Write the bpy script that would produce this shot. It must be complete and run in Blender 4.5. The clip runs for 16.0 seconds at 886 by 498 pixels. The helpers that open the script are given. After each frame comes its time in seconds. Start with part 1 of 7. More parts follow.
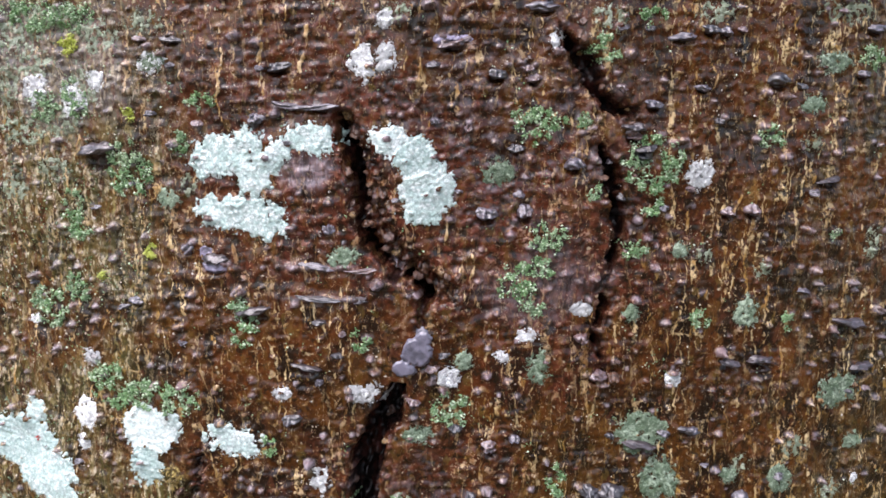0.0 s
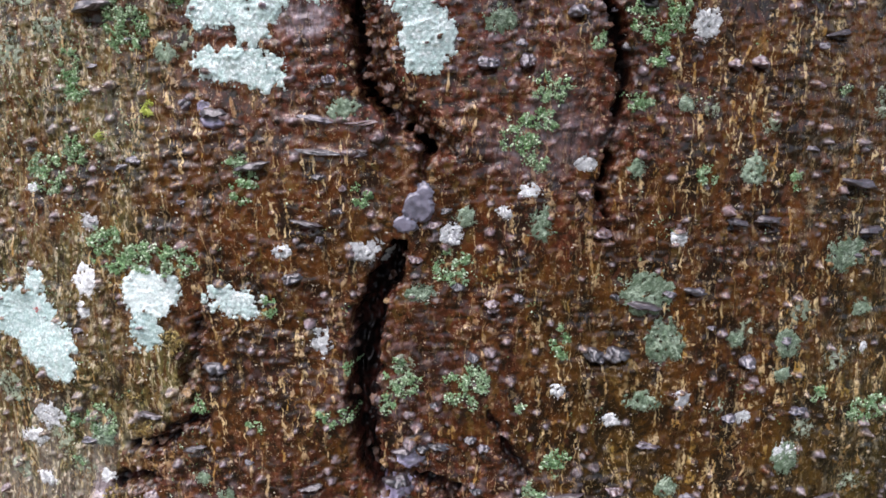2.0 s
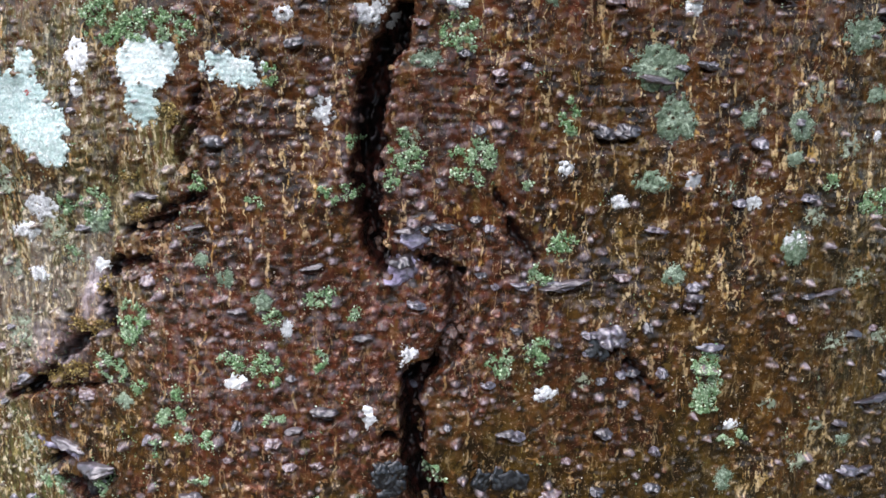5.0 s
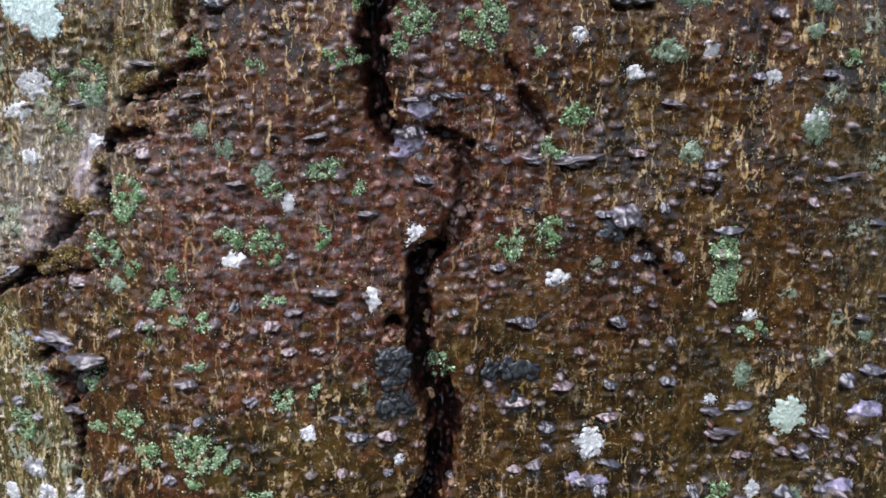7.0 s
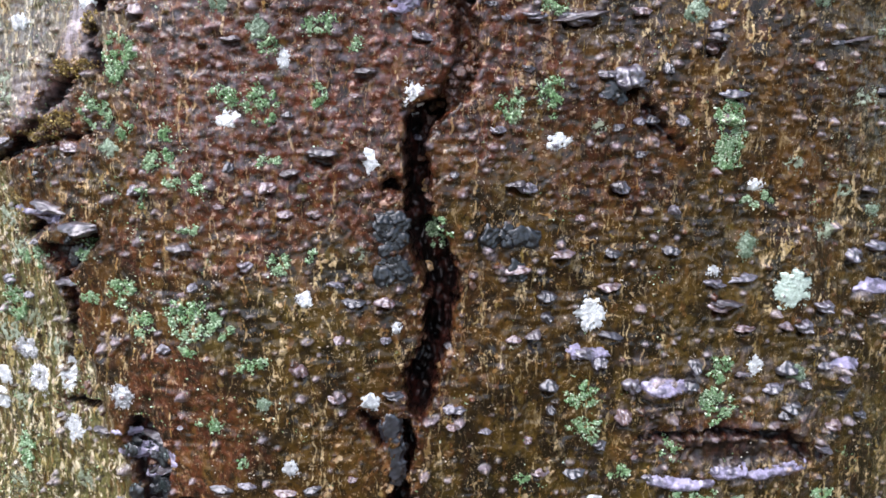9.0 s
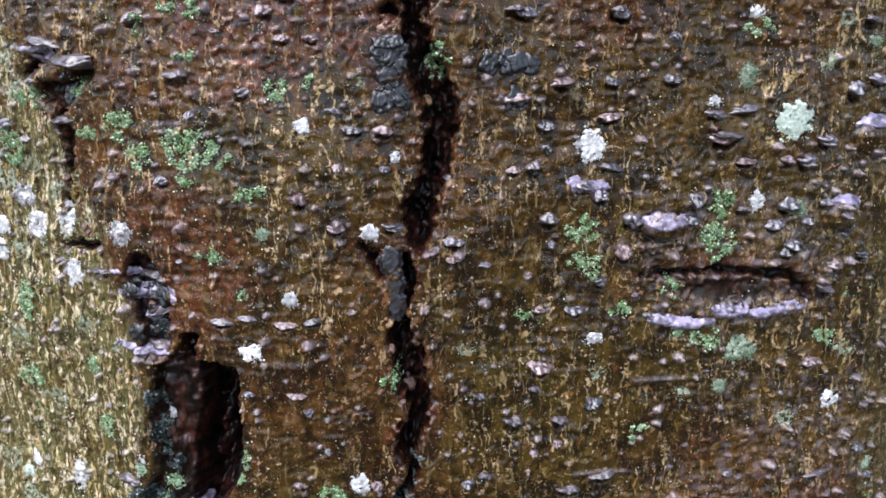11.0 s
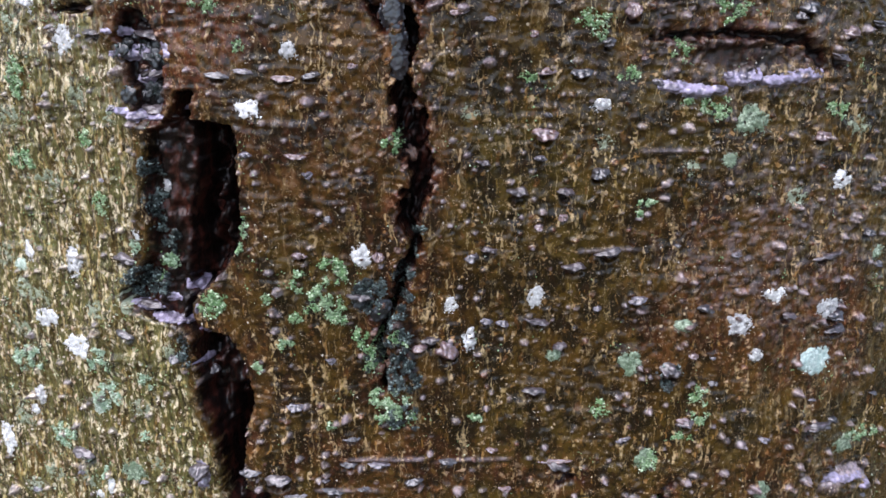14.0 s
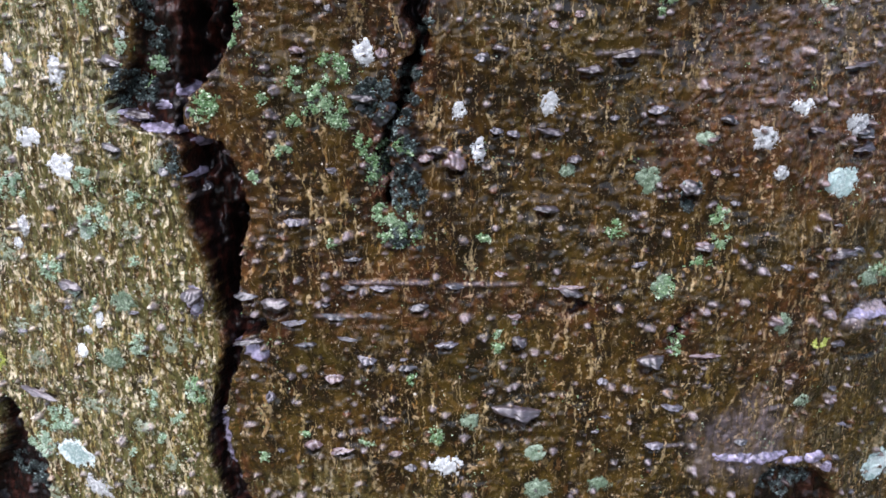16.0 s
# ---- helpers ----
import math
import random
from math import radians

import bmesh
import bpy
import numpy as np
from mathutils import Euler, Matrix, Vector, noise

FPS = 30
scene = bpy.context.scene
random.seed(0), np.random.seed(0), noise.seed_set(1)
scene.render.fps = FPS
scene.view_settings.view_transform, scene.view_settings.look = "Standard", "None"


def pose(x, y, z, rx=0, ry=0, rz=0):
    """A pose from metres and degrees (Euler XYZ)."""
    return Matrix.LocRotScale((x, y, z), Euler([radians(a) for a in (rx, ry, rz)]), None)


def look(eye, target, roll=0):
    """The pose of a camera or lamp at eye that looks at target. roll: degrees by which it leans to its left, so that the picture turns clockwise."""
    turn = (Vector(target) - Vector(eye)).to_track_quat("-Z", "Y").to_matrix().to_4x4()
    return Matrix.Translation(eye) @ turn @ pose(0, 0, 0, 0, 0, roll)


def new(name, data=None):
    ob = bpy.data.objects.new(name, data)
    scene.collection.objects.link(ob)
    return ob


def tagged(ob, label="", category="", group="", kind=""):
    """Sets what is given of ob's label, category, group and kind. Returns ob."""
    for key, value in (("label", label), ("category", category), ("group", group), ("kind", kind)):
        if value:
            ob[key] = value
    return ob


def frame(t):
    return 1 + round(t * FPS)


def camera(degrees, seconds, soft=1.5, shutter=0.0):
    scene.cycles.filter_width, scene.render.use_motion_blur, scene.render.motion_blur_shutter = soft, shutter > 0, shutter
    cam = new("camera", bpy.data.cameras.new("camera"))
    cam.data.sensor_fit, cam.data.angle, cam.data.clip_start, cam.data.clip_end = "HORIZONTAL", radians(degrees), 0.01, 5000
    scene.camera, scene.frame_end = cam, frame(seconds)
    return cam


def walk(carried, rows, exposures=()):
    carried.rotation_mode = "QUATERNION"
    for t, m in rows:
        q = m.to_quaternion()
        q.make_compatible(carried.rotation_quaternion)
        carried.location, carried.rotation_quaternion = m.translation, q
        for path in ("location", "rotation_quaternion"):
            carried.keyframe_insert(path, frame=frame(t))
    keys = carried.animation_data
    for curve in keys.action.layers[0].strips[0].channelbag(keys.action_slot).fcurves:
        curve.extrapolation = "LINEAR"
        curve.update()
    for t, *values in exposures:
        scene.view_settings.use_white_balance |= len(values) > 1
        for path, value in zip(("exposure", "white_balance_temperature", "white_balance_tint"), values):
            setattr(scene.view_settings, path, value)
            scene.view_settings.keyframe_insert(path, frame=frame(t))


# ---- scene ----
# A rain-wet tree trunk seen from close by, with fissures, lenticels, lichens and moss.
cam = camera(53.8, 16.0, soft=1.7)
METRES, EYE, TILT, LEAN, TURN = 0.37, 1.4, -9.0, 0.0, 0.0
ROWS = [
    (0.0, 0.0, 0.0, 0.0, 0.0, 0.0, -0.0),
    (0.5, -0.0002, 0.0007, -0.0366, 0.2, -0.46, 0.05),
    (1.0, 0.0018, 0.0052, -0.0714, 0.3, -0.83, 0.17),
    (1.5, 0.0086, 0.0127, -0.0962, 0.32, -0.98, 0.33),
    (2.0, 0.003, 0.0126, -0.1093, 0.38, -0.99, 0.23),
    (2.5, 0.0022, 0.014, -0.1379, 0.35, -1.3, 0.16),
    (3.0, 0.0003, 0.0074, -0.1574, 0.3, -1.67, 0.21),
    (3.5, -0.003, 0.0091, -0.196, 0.14, -1.97, 0.24),
    (4.0, -0.0041, 0.0144, -0.2201, -0.14, -2.23, 0.22),
    (4.5, -0.0089, 0.0184, -0.2451, -0.22, -2.57, 0.04),
    (5.0, -0.0118, 0.0296, -0.2782, -0.35, -2.92, -0.24),
    (7.5, -0.023, 0.0616, -0.4369, -0.76, -0.89, -0.58),
    (8.0, -0.0157, 0.0656, -0.4608, -0.86, -1.09, -0.64),
    (8.5, -0.0225, 0.0618, -0.4905, -0.8, -1.55, -0.66),
    (9.0, -0.0206, 0.0704, -0.5165, -0.72, -1.95, -0.66),
    (11.5, -0.0137, 0.0605, -0.6641, -0.51, -4.11, -0.18),
    (12.0, -0.0039, 0.0529, -0.6891, -0.35, -4.38, -0.23),
    (12.5, -0.0122, 0.072, -0.7307, -0.51, -4.95, -0.43),
    (13.0, -0.0198, 0.077, -0.7552, -0.65, -5.48, -0.53),
    (13.5, -0.0217, 0.0801, -0.7834, -0.78, -5.95, -0.5),
    (14.0, -0.0211, 0.0809, -0.8178, -0.78, -6.29, -0.42),
    (14.5, -0.0222, 0.0845, -0.8505, -0.94, -6.68, -0.36),
    (15.0, -0.0198, 0.091, -0.8835, -1.04, -7.15, -0.35),
    (15.5, -0.028, 0.1012, -0.9173, -1.09, -7.83, -0.5),
    (16.0, -0.0308, 0.1132, -0.965, -1.11, -8.55, -0.62),
]
walk(cam, [(t, pose(0, 0, EYE, TILT, LEAN, TURN) @ pose(METRES * x, METRES * y, METRES * z, 90 + pitch, roll, yaw)) for t, x, y, z, yaw, pitch, roll in ROWS],
     exposures=[(0.0, 0.87, 6620, 13), (1.5, 0.73, 6620, 13), (2.5, 0.66, 6600, 11), (3.5, 0.96, 6500, 10), (4.5, 0.78, 6500, 10), (5.0, 0.8, 6450, 10), (7.5, 0.58, 6300, 10), (8.5, 1.08, 6280, 10), (11.5, 0.97, 6300, 10), (16.0, 0.86, 6260, 12)])

# ---- light: a bright overcast sky, strongest from high on the left behind the camera ----
SUN_FROM = Vector((-0.50, -0.60, 1.35)).normalized()
world = bpy.data.worlds.new("overcast_sky")
scene.world = world
world.use_nodes = True
wn = world.node_tree
sky = wn.nodes.new("ShaderNodeTexSky")
sky.sky_type, sky.sun_disc = "NISHITA", False
sky.sun_elevation = math.asin(SUN_FROM.z)
sky.sun_rotation = math.atan2(SUN_FROM.x, SUN_FROM.y)
sky.air_density, sky.dust_density = 1.0, 2.0
cloud = wn.nodes.new("ShaderNodeHueSaturation")
cloud.inputs["Saturation"].default_value = 0.75
wn.links.new(sky.outputs[0], cloud.inputs["Color"])
wn.links.new(cloud.outputs[0], wn.nodes["Background"].inputs["Color"])
wn.nodes["Background"].inputs["Strength"].default_value = 0.17
sun = new("sun", bpy.data.lights.new("sun", "SUN"))
sun.data.energy, sun.data.angle, sun.data.color = 2.6, radians(58), (0.93, 0.875, 0.95)
sun.matrix_world = look(SUN_FROM * 30, (0, 0, 0))


# ---- materials ----
def mat(name):
    m = bpy.data.materials.new(name)
    m.use_nodes = True
    return m, m.node_tree.nodes, m.node_tree.links, m.node_tree.nodes["Principled BSDF"]


class Net:
    """Short ways to add nodes to one material."""

    def __init__(self, name):
        self.m, self.n, self.l, self.b = mat(name)
        self.co = self.n.new("ShaderNodeTexCoord").outputs["Object"]

    def put(self, socket, value):
        if hasattr(value, "is_output"):
            self.l.new(value, socket)
        elif isinstance(value, (tuple, list)) and len(value) == 3 and socket.type == "RGBA":
            socket.default_value = (*value, 1)
        else:
            socket.default_value = value

    def scaled(self, sx, sy, sz, co=None):
        k = self.n.new("ShaderNodeMapping")
        self.put(k.inputs["Vector"], co or self.co)
        k.inputs["Scale"].default_value = (sx, sy, sz)
        return k.outputs[0]

    def noise(self, vector, scale=1.0, detail=3.0, rough=0.6, warp=0.0):
        k = self.n.new("ShaderNodeTexNoise")
        self.put(k.inputs["Vector"], vector)
        for a, v in (("Scale", scale), ("Detail", detail), ("Roughness", rough), ("Distortion", warp)):
            k.inputs[a].default_value = v
        return k.outputs["Fac"]

    def cells(self, vector, scale, out="Distance", feature="F1"):
        k = self.n.new("ShaderNodeTexVoronoi")
        k.feature = feature
        self.put(k.inputs["Vector"], vector)
        k.inputs["Scale"].default_value = scale
        return k.outputs[out]

    def ramp(self, value, lo, hi, a=0.0, b=1.0):
        k = self.n.new("ShaderNodeMapRange")
        k.interpolation_type = "SMOOTHSTEP"
        self.put(k.inputs[0], value)
        for i, v in enumerate((lo, hi, a, b)):
            k.inputs[i + 1].default_value = v
        return k.outputs[0]

    def math(self, op, a, b=0.0):
        k = self.n.new("ShaderNodeMath")
        k.operation = op
        self.put(k.inputs[0], a)
        self.put(k.inputs[1], b)
        return k.outputs[0]

    def mix(self, fac, a, b, blend="MIX"):
        k = self.n.new("ShaderNodeMix")
        k.data_type, k.blend_type = "RGBA", blend
        self.put(k.inputs[0], fac)
        self.put(k.inputs[6], a)
        self.put(k.inputs[7], b)
        return k.outputs[2]

    def bump(self, height, distance, strength=1.0, normal=None):
        k = self.n.new("ShaderNodeBump")
        self.put(k.inputs["Height"], height)
        k.inputs["Distance"].default_value = distance
        k.inputs["Strength"].default_value = strength
        if normal:
            self.l.new(normal, k.inputs["Normal"])
        return k.outputs[0]

    def attribute(self, name):
        k = self.n.new("ShaderNodeAttribute")
        k.attribute_name = name
        s = self.n.new("ShaderNodeSeparateColor")
        self.l.new(k.outputs["Color"], s.inputs[0])
        return s.outputs[0], s.outputs[1], s.outputs[2]

    def own(self):
        return self.n.new("ShaderNodeObjectInfo").outputs["Random"]

    def island(self):
        return self.n.new("ShaderNodeNewGeometry").outputs["Random Per Island"]

    def done(self, colour, rough, normal=None, coat=0.0, coat_rough=0.1, coat_normal=None, spec=0.5, coat_ior=1.45):
        for key, v in (("Base Color", colour), ("Roughness", rough), ("Coat Weight", coat), ("Coat Roughness", coat_rough), ("Coat IOR", coat_ior), ("Specular IOR Level", spec)):
            self.put(self.b.inputs[key], v)
        if normal:
            self.l.new(normal, self.b.inputs["Normal"])
        if coat_normal or normal:
            self.l.new(coat_normal or normal, self.b.inputs["Coat Normal"])
        return self.m


def bark_material():
    k = Net("wet_bark")
    dark_bark_shade, red, film = k.attribute("skin")
    tan, pale, grey = k.attribute("marks")
    edge = k.math("MULTIPLY", k.math("SUBTRACT", k.noise(k.scaled(1, 1, 0.6), 900, 4, 0.75), 0.5), 1.6)
    tan = k.math("MULTIPLY", k.ramp(k.math("ADD", tan, edge), 0.50, 0.68), k.math("MULTIPLY", k.ramp(tan, 0.02, 0.15), k.ramp(film, 0.3, 1.0, 0.95, 0.5)))
    sway = k.n.new("ShaderNodeVectorMath")
    sway.operation = "ADD"
    bend = k.n.new("ShaderNodeTexNoise")
    k.put(bend.inputs["Vector"], k.scaled(1, 1, 1))
    bend.inputs["Scale"].default_value = 140
    scaled = k.n.new("ShaderNodeVectorMath")
    scaled.operation = "SCALE"
    k.l.new(bend.outputs["Color"], scaled.inputs[0])
    scaled.inputs["Scale"].default_value = 0.0035
    k.l.new(k.co, sway.inputs[0])
    k.l.new(scaled.outputs[0], sway.inputs[1])
    co = sway.outputs[0]
    wriggle = k.n.new("ShaderNodeVectorMath")
    wriggle.operation = "MULTIPLY_ADD"
    curl = k.n.new("ShaderNodeTexNoise")
    k.put(curl.inputs["Vector"], k.scaled(1, 1, 0.8))
    curl.inputs["Scale"].default_value, curl.inputs["Detail"].default_value = 420, 2
    k.l.new(curl.outputs["Color"], wriggle.inputs[0])
    wriggle.inputs[1].default_value = (0.0024, 0.0024, 0.0010)
    k.l.new(co, wriggle.inputs[2])

    def threads(sx, sz, swell, width):
        """Wavy upright lines that swell and break off."""
        n = k.noise(k.scaled(sx, sx * 0.4, sz, wriggle.outputs[0]), 1.0, 1, 0.4)
        off = k.math("ABSOLUTE", k.math("SUBTRACT", n, 0.5))
        return k.ramp(k.math("SUBTRACT", k.ramp(swell, 0.43, 0.64, 0.0, width), off), -0.003, 0.010)

    fibre = k.noise(k.scaled(560, 300, 105, co), 1.0, 4, 0.65)
    cross = k.noise(k.scaled(330, 300, 400, co), 1.0, 3, 0.6)
    grain = k.noise(k.scaled(1, 1, 0.7), 1000, 3, 0.7)
    patch = k.noise(k.scaled(1, 1, 0.7), 110, 4, 0.6)
    gate = k.noise(k.scaled(1, 1, 0.45), 300, 3, 0.65)
    gate_b = k.noise(k.scaled(1.2, 1, 0.5), 210, 4, 0.65)
    field = k.noise(k.scaled(1, 1, 0.5), 45, 3, 0.6)
    wide = k.noise(k.scaled(1, 1, 0.7), 18, 3, 0.5)
    brown = k.mix(k.ramp(patch, 0.40, 0.60), (0.013, 0.0042, 0.0010), (0.098, 0.0280, 0.0048))
    olive = k.mix(k.ramp(patch, 0.40, 0.60), (0.011, 0.0080, 0.0013), (0.061, 0.0445, 0.0068))
    base = k.mix(k.math("MULTIPLY", k.ramp(wide, 0.3, 0.7, 0.65, 1.0), film), brown, olive)
    rust = k.mix(k.ramp(cross, 0.38, 0.62), (0.024, 0.0062, 0.0032), (0.135, 0.033, 0.018))
    base = k.mix(k.math("MULTIPLY", red, k.ramp(patch, 0.3, 0.6, 0.4, 0.95)), base, rust)
    clump = k.noise(k.scaled(250, 220, 120, co), 1.0, 4, 0.65)
    base = k.mix(k.math("MULTIPLY", k.ramp(clump, 0.53, 0.60, 0, 0.5), k.ramp(k.math("SUBTRACT", film, red), 0.2, 1.0, 1.0, 0.17)), base, k.mix(k.ramp(patch, 0.42, 0.58), (0.13, 0.043, 0.022), (0.14, 0.075, 0.016)))
    base = k.mix(k.ramp(clump, 0.43, 0.37, 0, 0.6), base, (0.010, 0.0058, 0.0016))
    frill = k.n.new("ShaderNodeVectorMath")
    frill.operation = "MULTIPLY_ADD"
    tiny = k.n.new("ShaderNodeTexNoise")
    k.put(tiny.inputs["Vector"], k.scaled(1, 1, 0.6))
    tiny.inputs["Scale"].default_value, tiny.inputs["Detail"].default_value = 1100, 3
    k.l.new(tiny.outputs["Color"], frill.inputs[0])
    frill.inputs[1].default_value = (0.0030, 0.0030, 0.0045)
    k.l.new(co, frill.inputs[2])
    fleck = k.n.new("ShaderNodeSeparateColor")
    k.l.new(k.cells(k.scaled(620, 400, 330, frill.outputs[0]), 1.0, "Color"), fleck.inputs[0])
    small, tone = fleck.outputs[0], fleck.outputs[1]
    base = k.mix(k.ramp(small, 0.92, 0.94, 0, 0.5), base, k.mix(tone, (0.13, 0.050, 0.016), (0.13, 0.095, 0.022)))
    base = k.mix(k.ramp(k.cells(k.scaled(900, 700, 700, frill.outputs[0]), 1.0), 0.20, 0.13, 0, 0.8), base, k.mix(tone, (0.34, 0.20, 0.09), (0.55, 0.46, 0.36)))
    base = k.mix(k.ramp(small, 0.14, 0.12, 0, 0.45), base, (0.016, 0.009, 0.004))
    busy = k.ramp(field, 0.38, 0.58, 0.12, 1.0)
    lumps = k.math("MULTIPLY", k.ramp(cross, 0.615, 0.65, 0, 0.95), busy)
    base = k.mix(lumps, base, k.mix(red, k.mix(k.ramp(gate, 0.4, 0.6), (0.26, 0.145, 0.048), (0.52, 0.40, 0.25)), k.mix(k.ramp(gate, 0.4, 0.6), (0.25, 0.090, 0.055), (0.50, 0.33, 0.28))))
    pearl = k.ramp(k.cells(k.scaled(300, 260, 330, wriggle.outputs[0]), 1.0), 0.21, 0.15, 0, 0.9)
    base = k.mix(k.math("MULTIPLY", pearl, k.ramp(gate_b, 0.50, 0.60)), base, k.mix(tone, (0.30, 0.19, 0.10), (0.62, 0.52, 0.40)))
    base = k.mix(k.math("MULTIPLY", busy, k.ramp(fibre, 0.635, 0.69, 0, 0.75)), base, (0.34, 0.19, 0.055))
    line = k.math("MULTIPLY", k.math("MAXIMUM", threads(135, 17, gate, 0.026), threads(250, 26, gate_b, 0.032)), k.math("MULTIPLY", k.ramp(field, 0.42, 0.58, 0.2, 1.0), k.ramp(grain, 0.38, 0.52)))
    thread = k.mix(k.ramp(gate_b, 0.40, 0.62), k.mix(film, (0.46, 0.26, 0.070), (0.38, 0.27, 0.065)), (0.86, 0.68, 0.40))
    base = k.mix(k.math("MULTIPLY", line, k.math("MULTIPLY", k.ramp(red, 0.1, 0.9, 1.0, 0.6), k.ramp(film, 0.55, 1.0, 1.0, 0.6))), base, k.mix(k.math("MULTIPLY", red, 0.6), thread, (0.52, 0.25, 0.15)))
    base = k.mix(k.math("MULTIPLY", pale, k.ramp(fibre, 0.44, 0.56, 0.1, 0.9)), base, (0.120, 0.122, 0.044))
    vein = k.noise(k.scaled(560, 400, 120, wriggle.outputs[0]), 1.0, 4, 0.7)
    base = k.mix(k.math("MULTIPLY", pale, k.ramp(vein, 0.535, 0.60, 0, 0.95)), base, k.mix(k.ramp(gate, 0.42, 0.60), (0.40, 0.34, 0.15), (0.86, 0.79, 0.62)))
    base = k.mix(k.math("MULTIPLY", pale, k.ramp(vein, 0.42, 0.37, 0, 0.6)), base, (0.030, 0.024, 0.008))
    crumb = k.ramp(k.cells(k.scaled(360, 300, 340, frill.outputs[0]), 1.0), 0.34, 0.20, 0, 0.9)
    base = k.mix(k.math("MULTIPLY", pale, k.math("MULTIPLY", crumb, k.ramp(gate_b, 0.44, 0.54))), base, k.mix(tone, (0.62, 0.46, 0.38), (0.76, 0.78, 0.66)))
    base = k.mix(k.ramp(grain, 0.66, 0.72, 0, 0.8), base, (0.50, 0.42, 0.32))
    base = k.mix(k.ramp(cross, 0.41, 0.36, 0, 0.75), base, (0.010, 0.006, 0.002))
    base = k.mix(k.math("MULTIPLY", tan, k.ramp(fibre, 0.36, 0.46, 0.15, 0.9)), base, k.mix(k.ramp(gate, 0.4, 0.6), (0.46, 0.27, 0.085), (0.76, 0.58, 0.36)))
    # grey skin, lightened so that wet lavender sheen is part of its colour
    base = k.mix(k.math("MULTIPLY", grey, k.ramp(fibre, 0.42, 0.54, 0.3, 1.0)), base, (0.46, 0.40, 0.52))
    soaked = k.mix(1.0, base, (0.84, 0.79, 0.69), "MULTIPLY")
    # dark red inner bark, deepened to near black to carry the fissures' shade
    core_shade = k.mix(k.ramp(gate_b, 0.45, 0.68), (0.004, 0.002, 0.002), (0.045, 0.012, 0.008))
    base = k.mix(dark_bark_shade, soaked, core_shade)
    height = k.math("ADD", k.math("MULTIPLY", fibre, 0.6), k.math("ADD", k.math("MULTIPLY", cross, 0.9), k.math("ADD", k.math("MULTIPLY", grain, 0.3), k.math("MULTIPLY", k.math("MAXIMUM", line, pearl), 0.5))))
    rough_normal = k.bump(height, 0.0012, 0.8)
    film_normal = k.bump(k.math("ADD", k.math("MULTIPLY", grain, 0.45), k.math("ADD", k.math("MULTIPLY", line, 0.4), k.math("ADD", cross, k.math("MULTIPLY", fibre, 0.6)))), 0.0004, 0.40)
    wet = k.math("SUBTRACT", 0.95, k.math("MULTIPLY", dark_bark_shade, 0.45))
    return k.done(base, k.math("ADD", k.ramp(grain, 0.3, 0.7, 0.26, 0.45), k.math("MULTIPLY", dark_bark_shade, 0.3)), rough_normal, wet, k.ramp(patch, 0.3, 0.7, 0.03, 0.08), film_normal, k.math("ADD", 0.07, k.math("MULTIPLY", grey, 0.9)), 1.40)


def wart_material():
    k = Net("wet_lenticel")
    own = k.own()
    grain = k.noise(k.co, 2.6, 4, 0.7)
    tone = k.mix(own, (0.011, 0.010, 0.015), (0.036, 0.024, 0.026))
    tone = k.mix(k.ramp(own, 0.72, 0.76), tone, (0.085, 0.032, 0.018))
    # lavender highlight mixed into the wart's base colour along the grain
    colour = k.mix(k.ramp(grain, 0.40, 0.62), tone, k.mix(k.ramp(own, 0.30, 0.34, 0.05, 0.36), tone, (0.30, 0.27, 0.36)))
    return k.done(colour, 0.42, k.bump(grain, 0.0004, 0.5), 1.0, 0.16, None, 0.9, 1.6)


def ink_material():
    k = Net("black_wet_scale")
    grain = k.noise(k.co, 2.2, 4, 0.7)
    colour = k.mix(k.ramp(grain, 0.40, 0.65), (0.0015, 0.002, 0.003), k.mix(k.own(), (0.004, 0.007, 0.008), (0.012, 0.015, 0.022)))
    return k.done(colour, 0.4, k.bump(grain, 0.0004, 0.35), 1.0, 0.08, None, 0.3, 1.42)


def crumb_material():
    k = Net("rusty_bark_crumb")
    grain = k.noise(k.co, 2.2, 4, 0.7)
    own = k.own()
    tone = k.mix(own, (0.060, 0.018, 0.010), (0.14, 0.060, 0.024))
    tone = k.mix(k.ramp(own, 0.84, 0.86), tone, (0.34, 0.20, 0.07))
    return k.done(k.mix(k.ramp(grain, 0.4, 0.65), tone, (0.030, 0.012, 0.008)), 0.45, k.bump(grain, 0.0004, 0.7), 0.8, 0.12, None, 0.5)


def flake_material():
    k = Net("dark_bark_scale")
    grain = k.noise(k.scaled(2.2, 2.2, 1.4), 1.0, 4, 0.7)
    tone = k.mix(k.own(), (0.014, 0.010, 0.011), (0.050, 0.036, 0.040))
    colour = k.mix(k.ramp(grain, 0.5, 0.7), tone, (0.14, 0.11, 0.13))
    return k.done(colour, 0.45, k.bump(grain, 0.0004, 0.5), 1.0, 0.16, None, 0.6, 1.55)


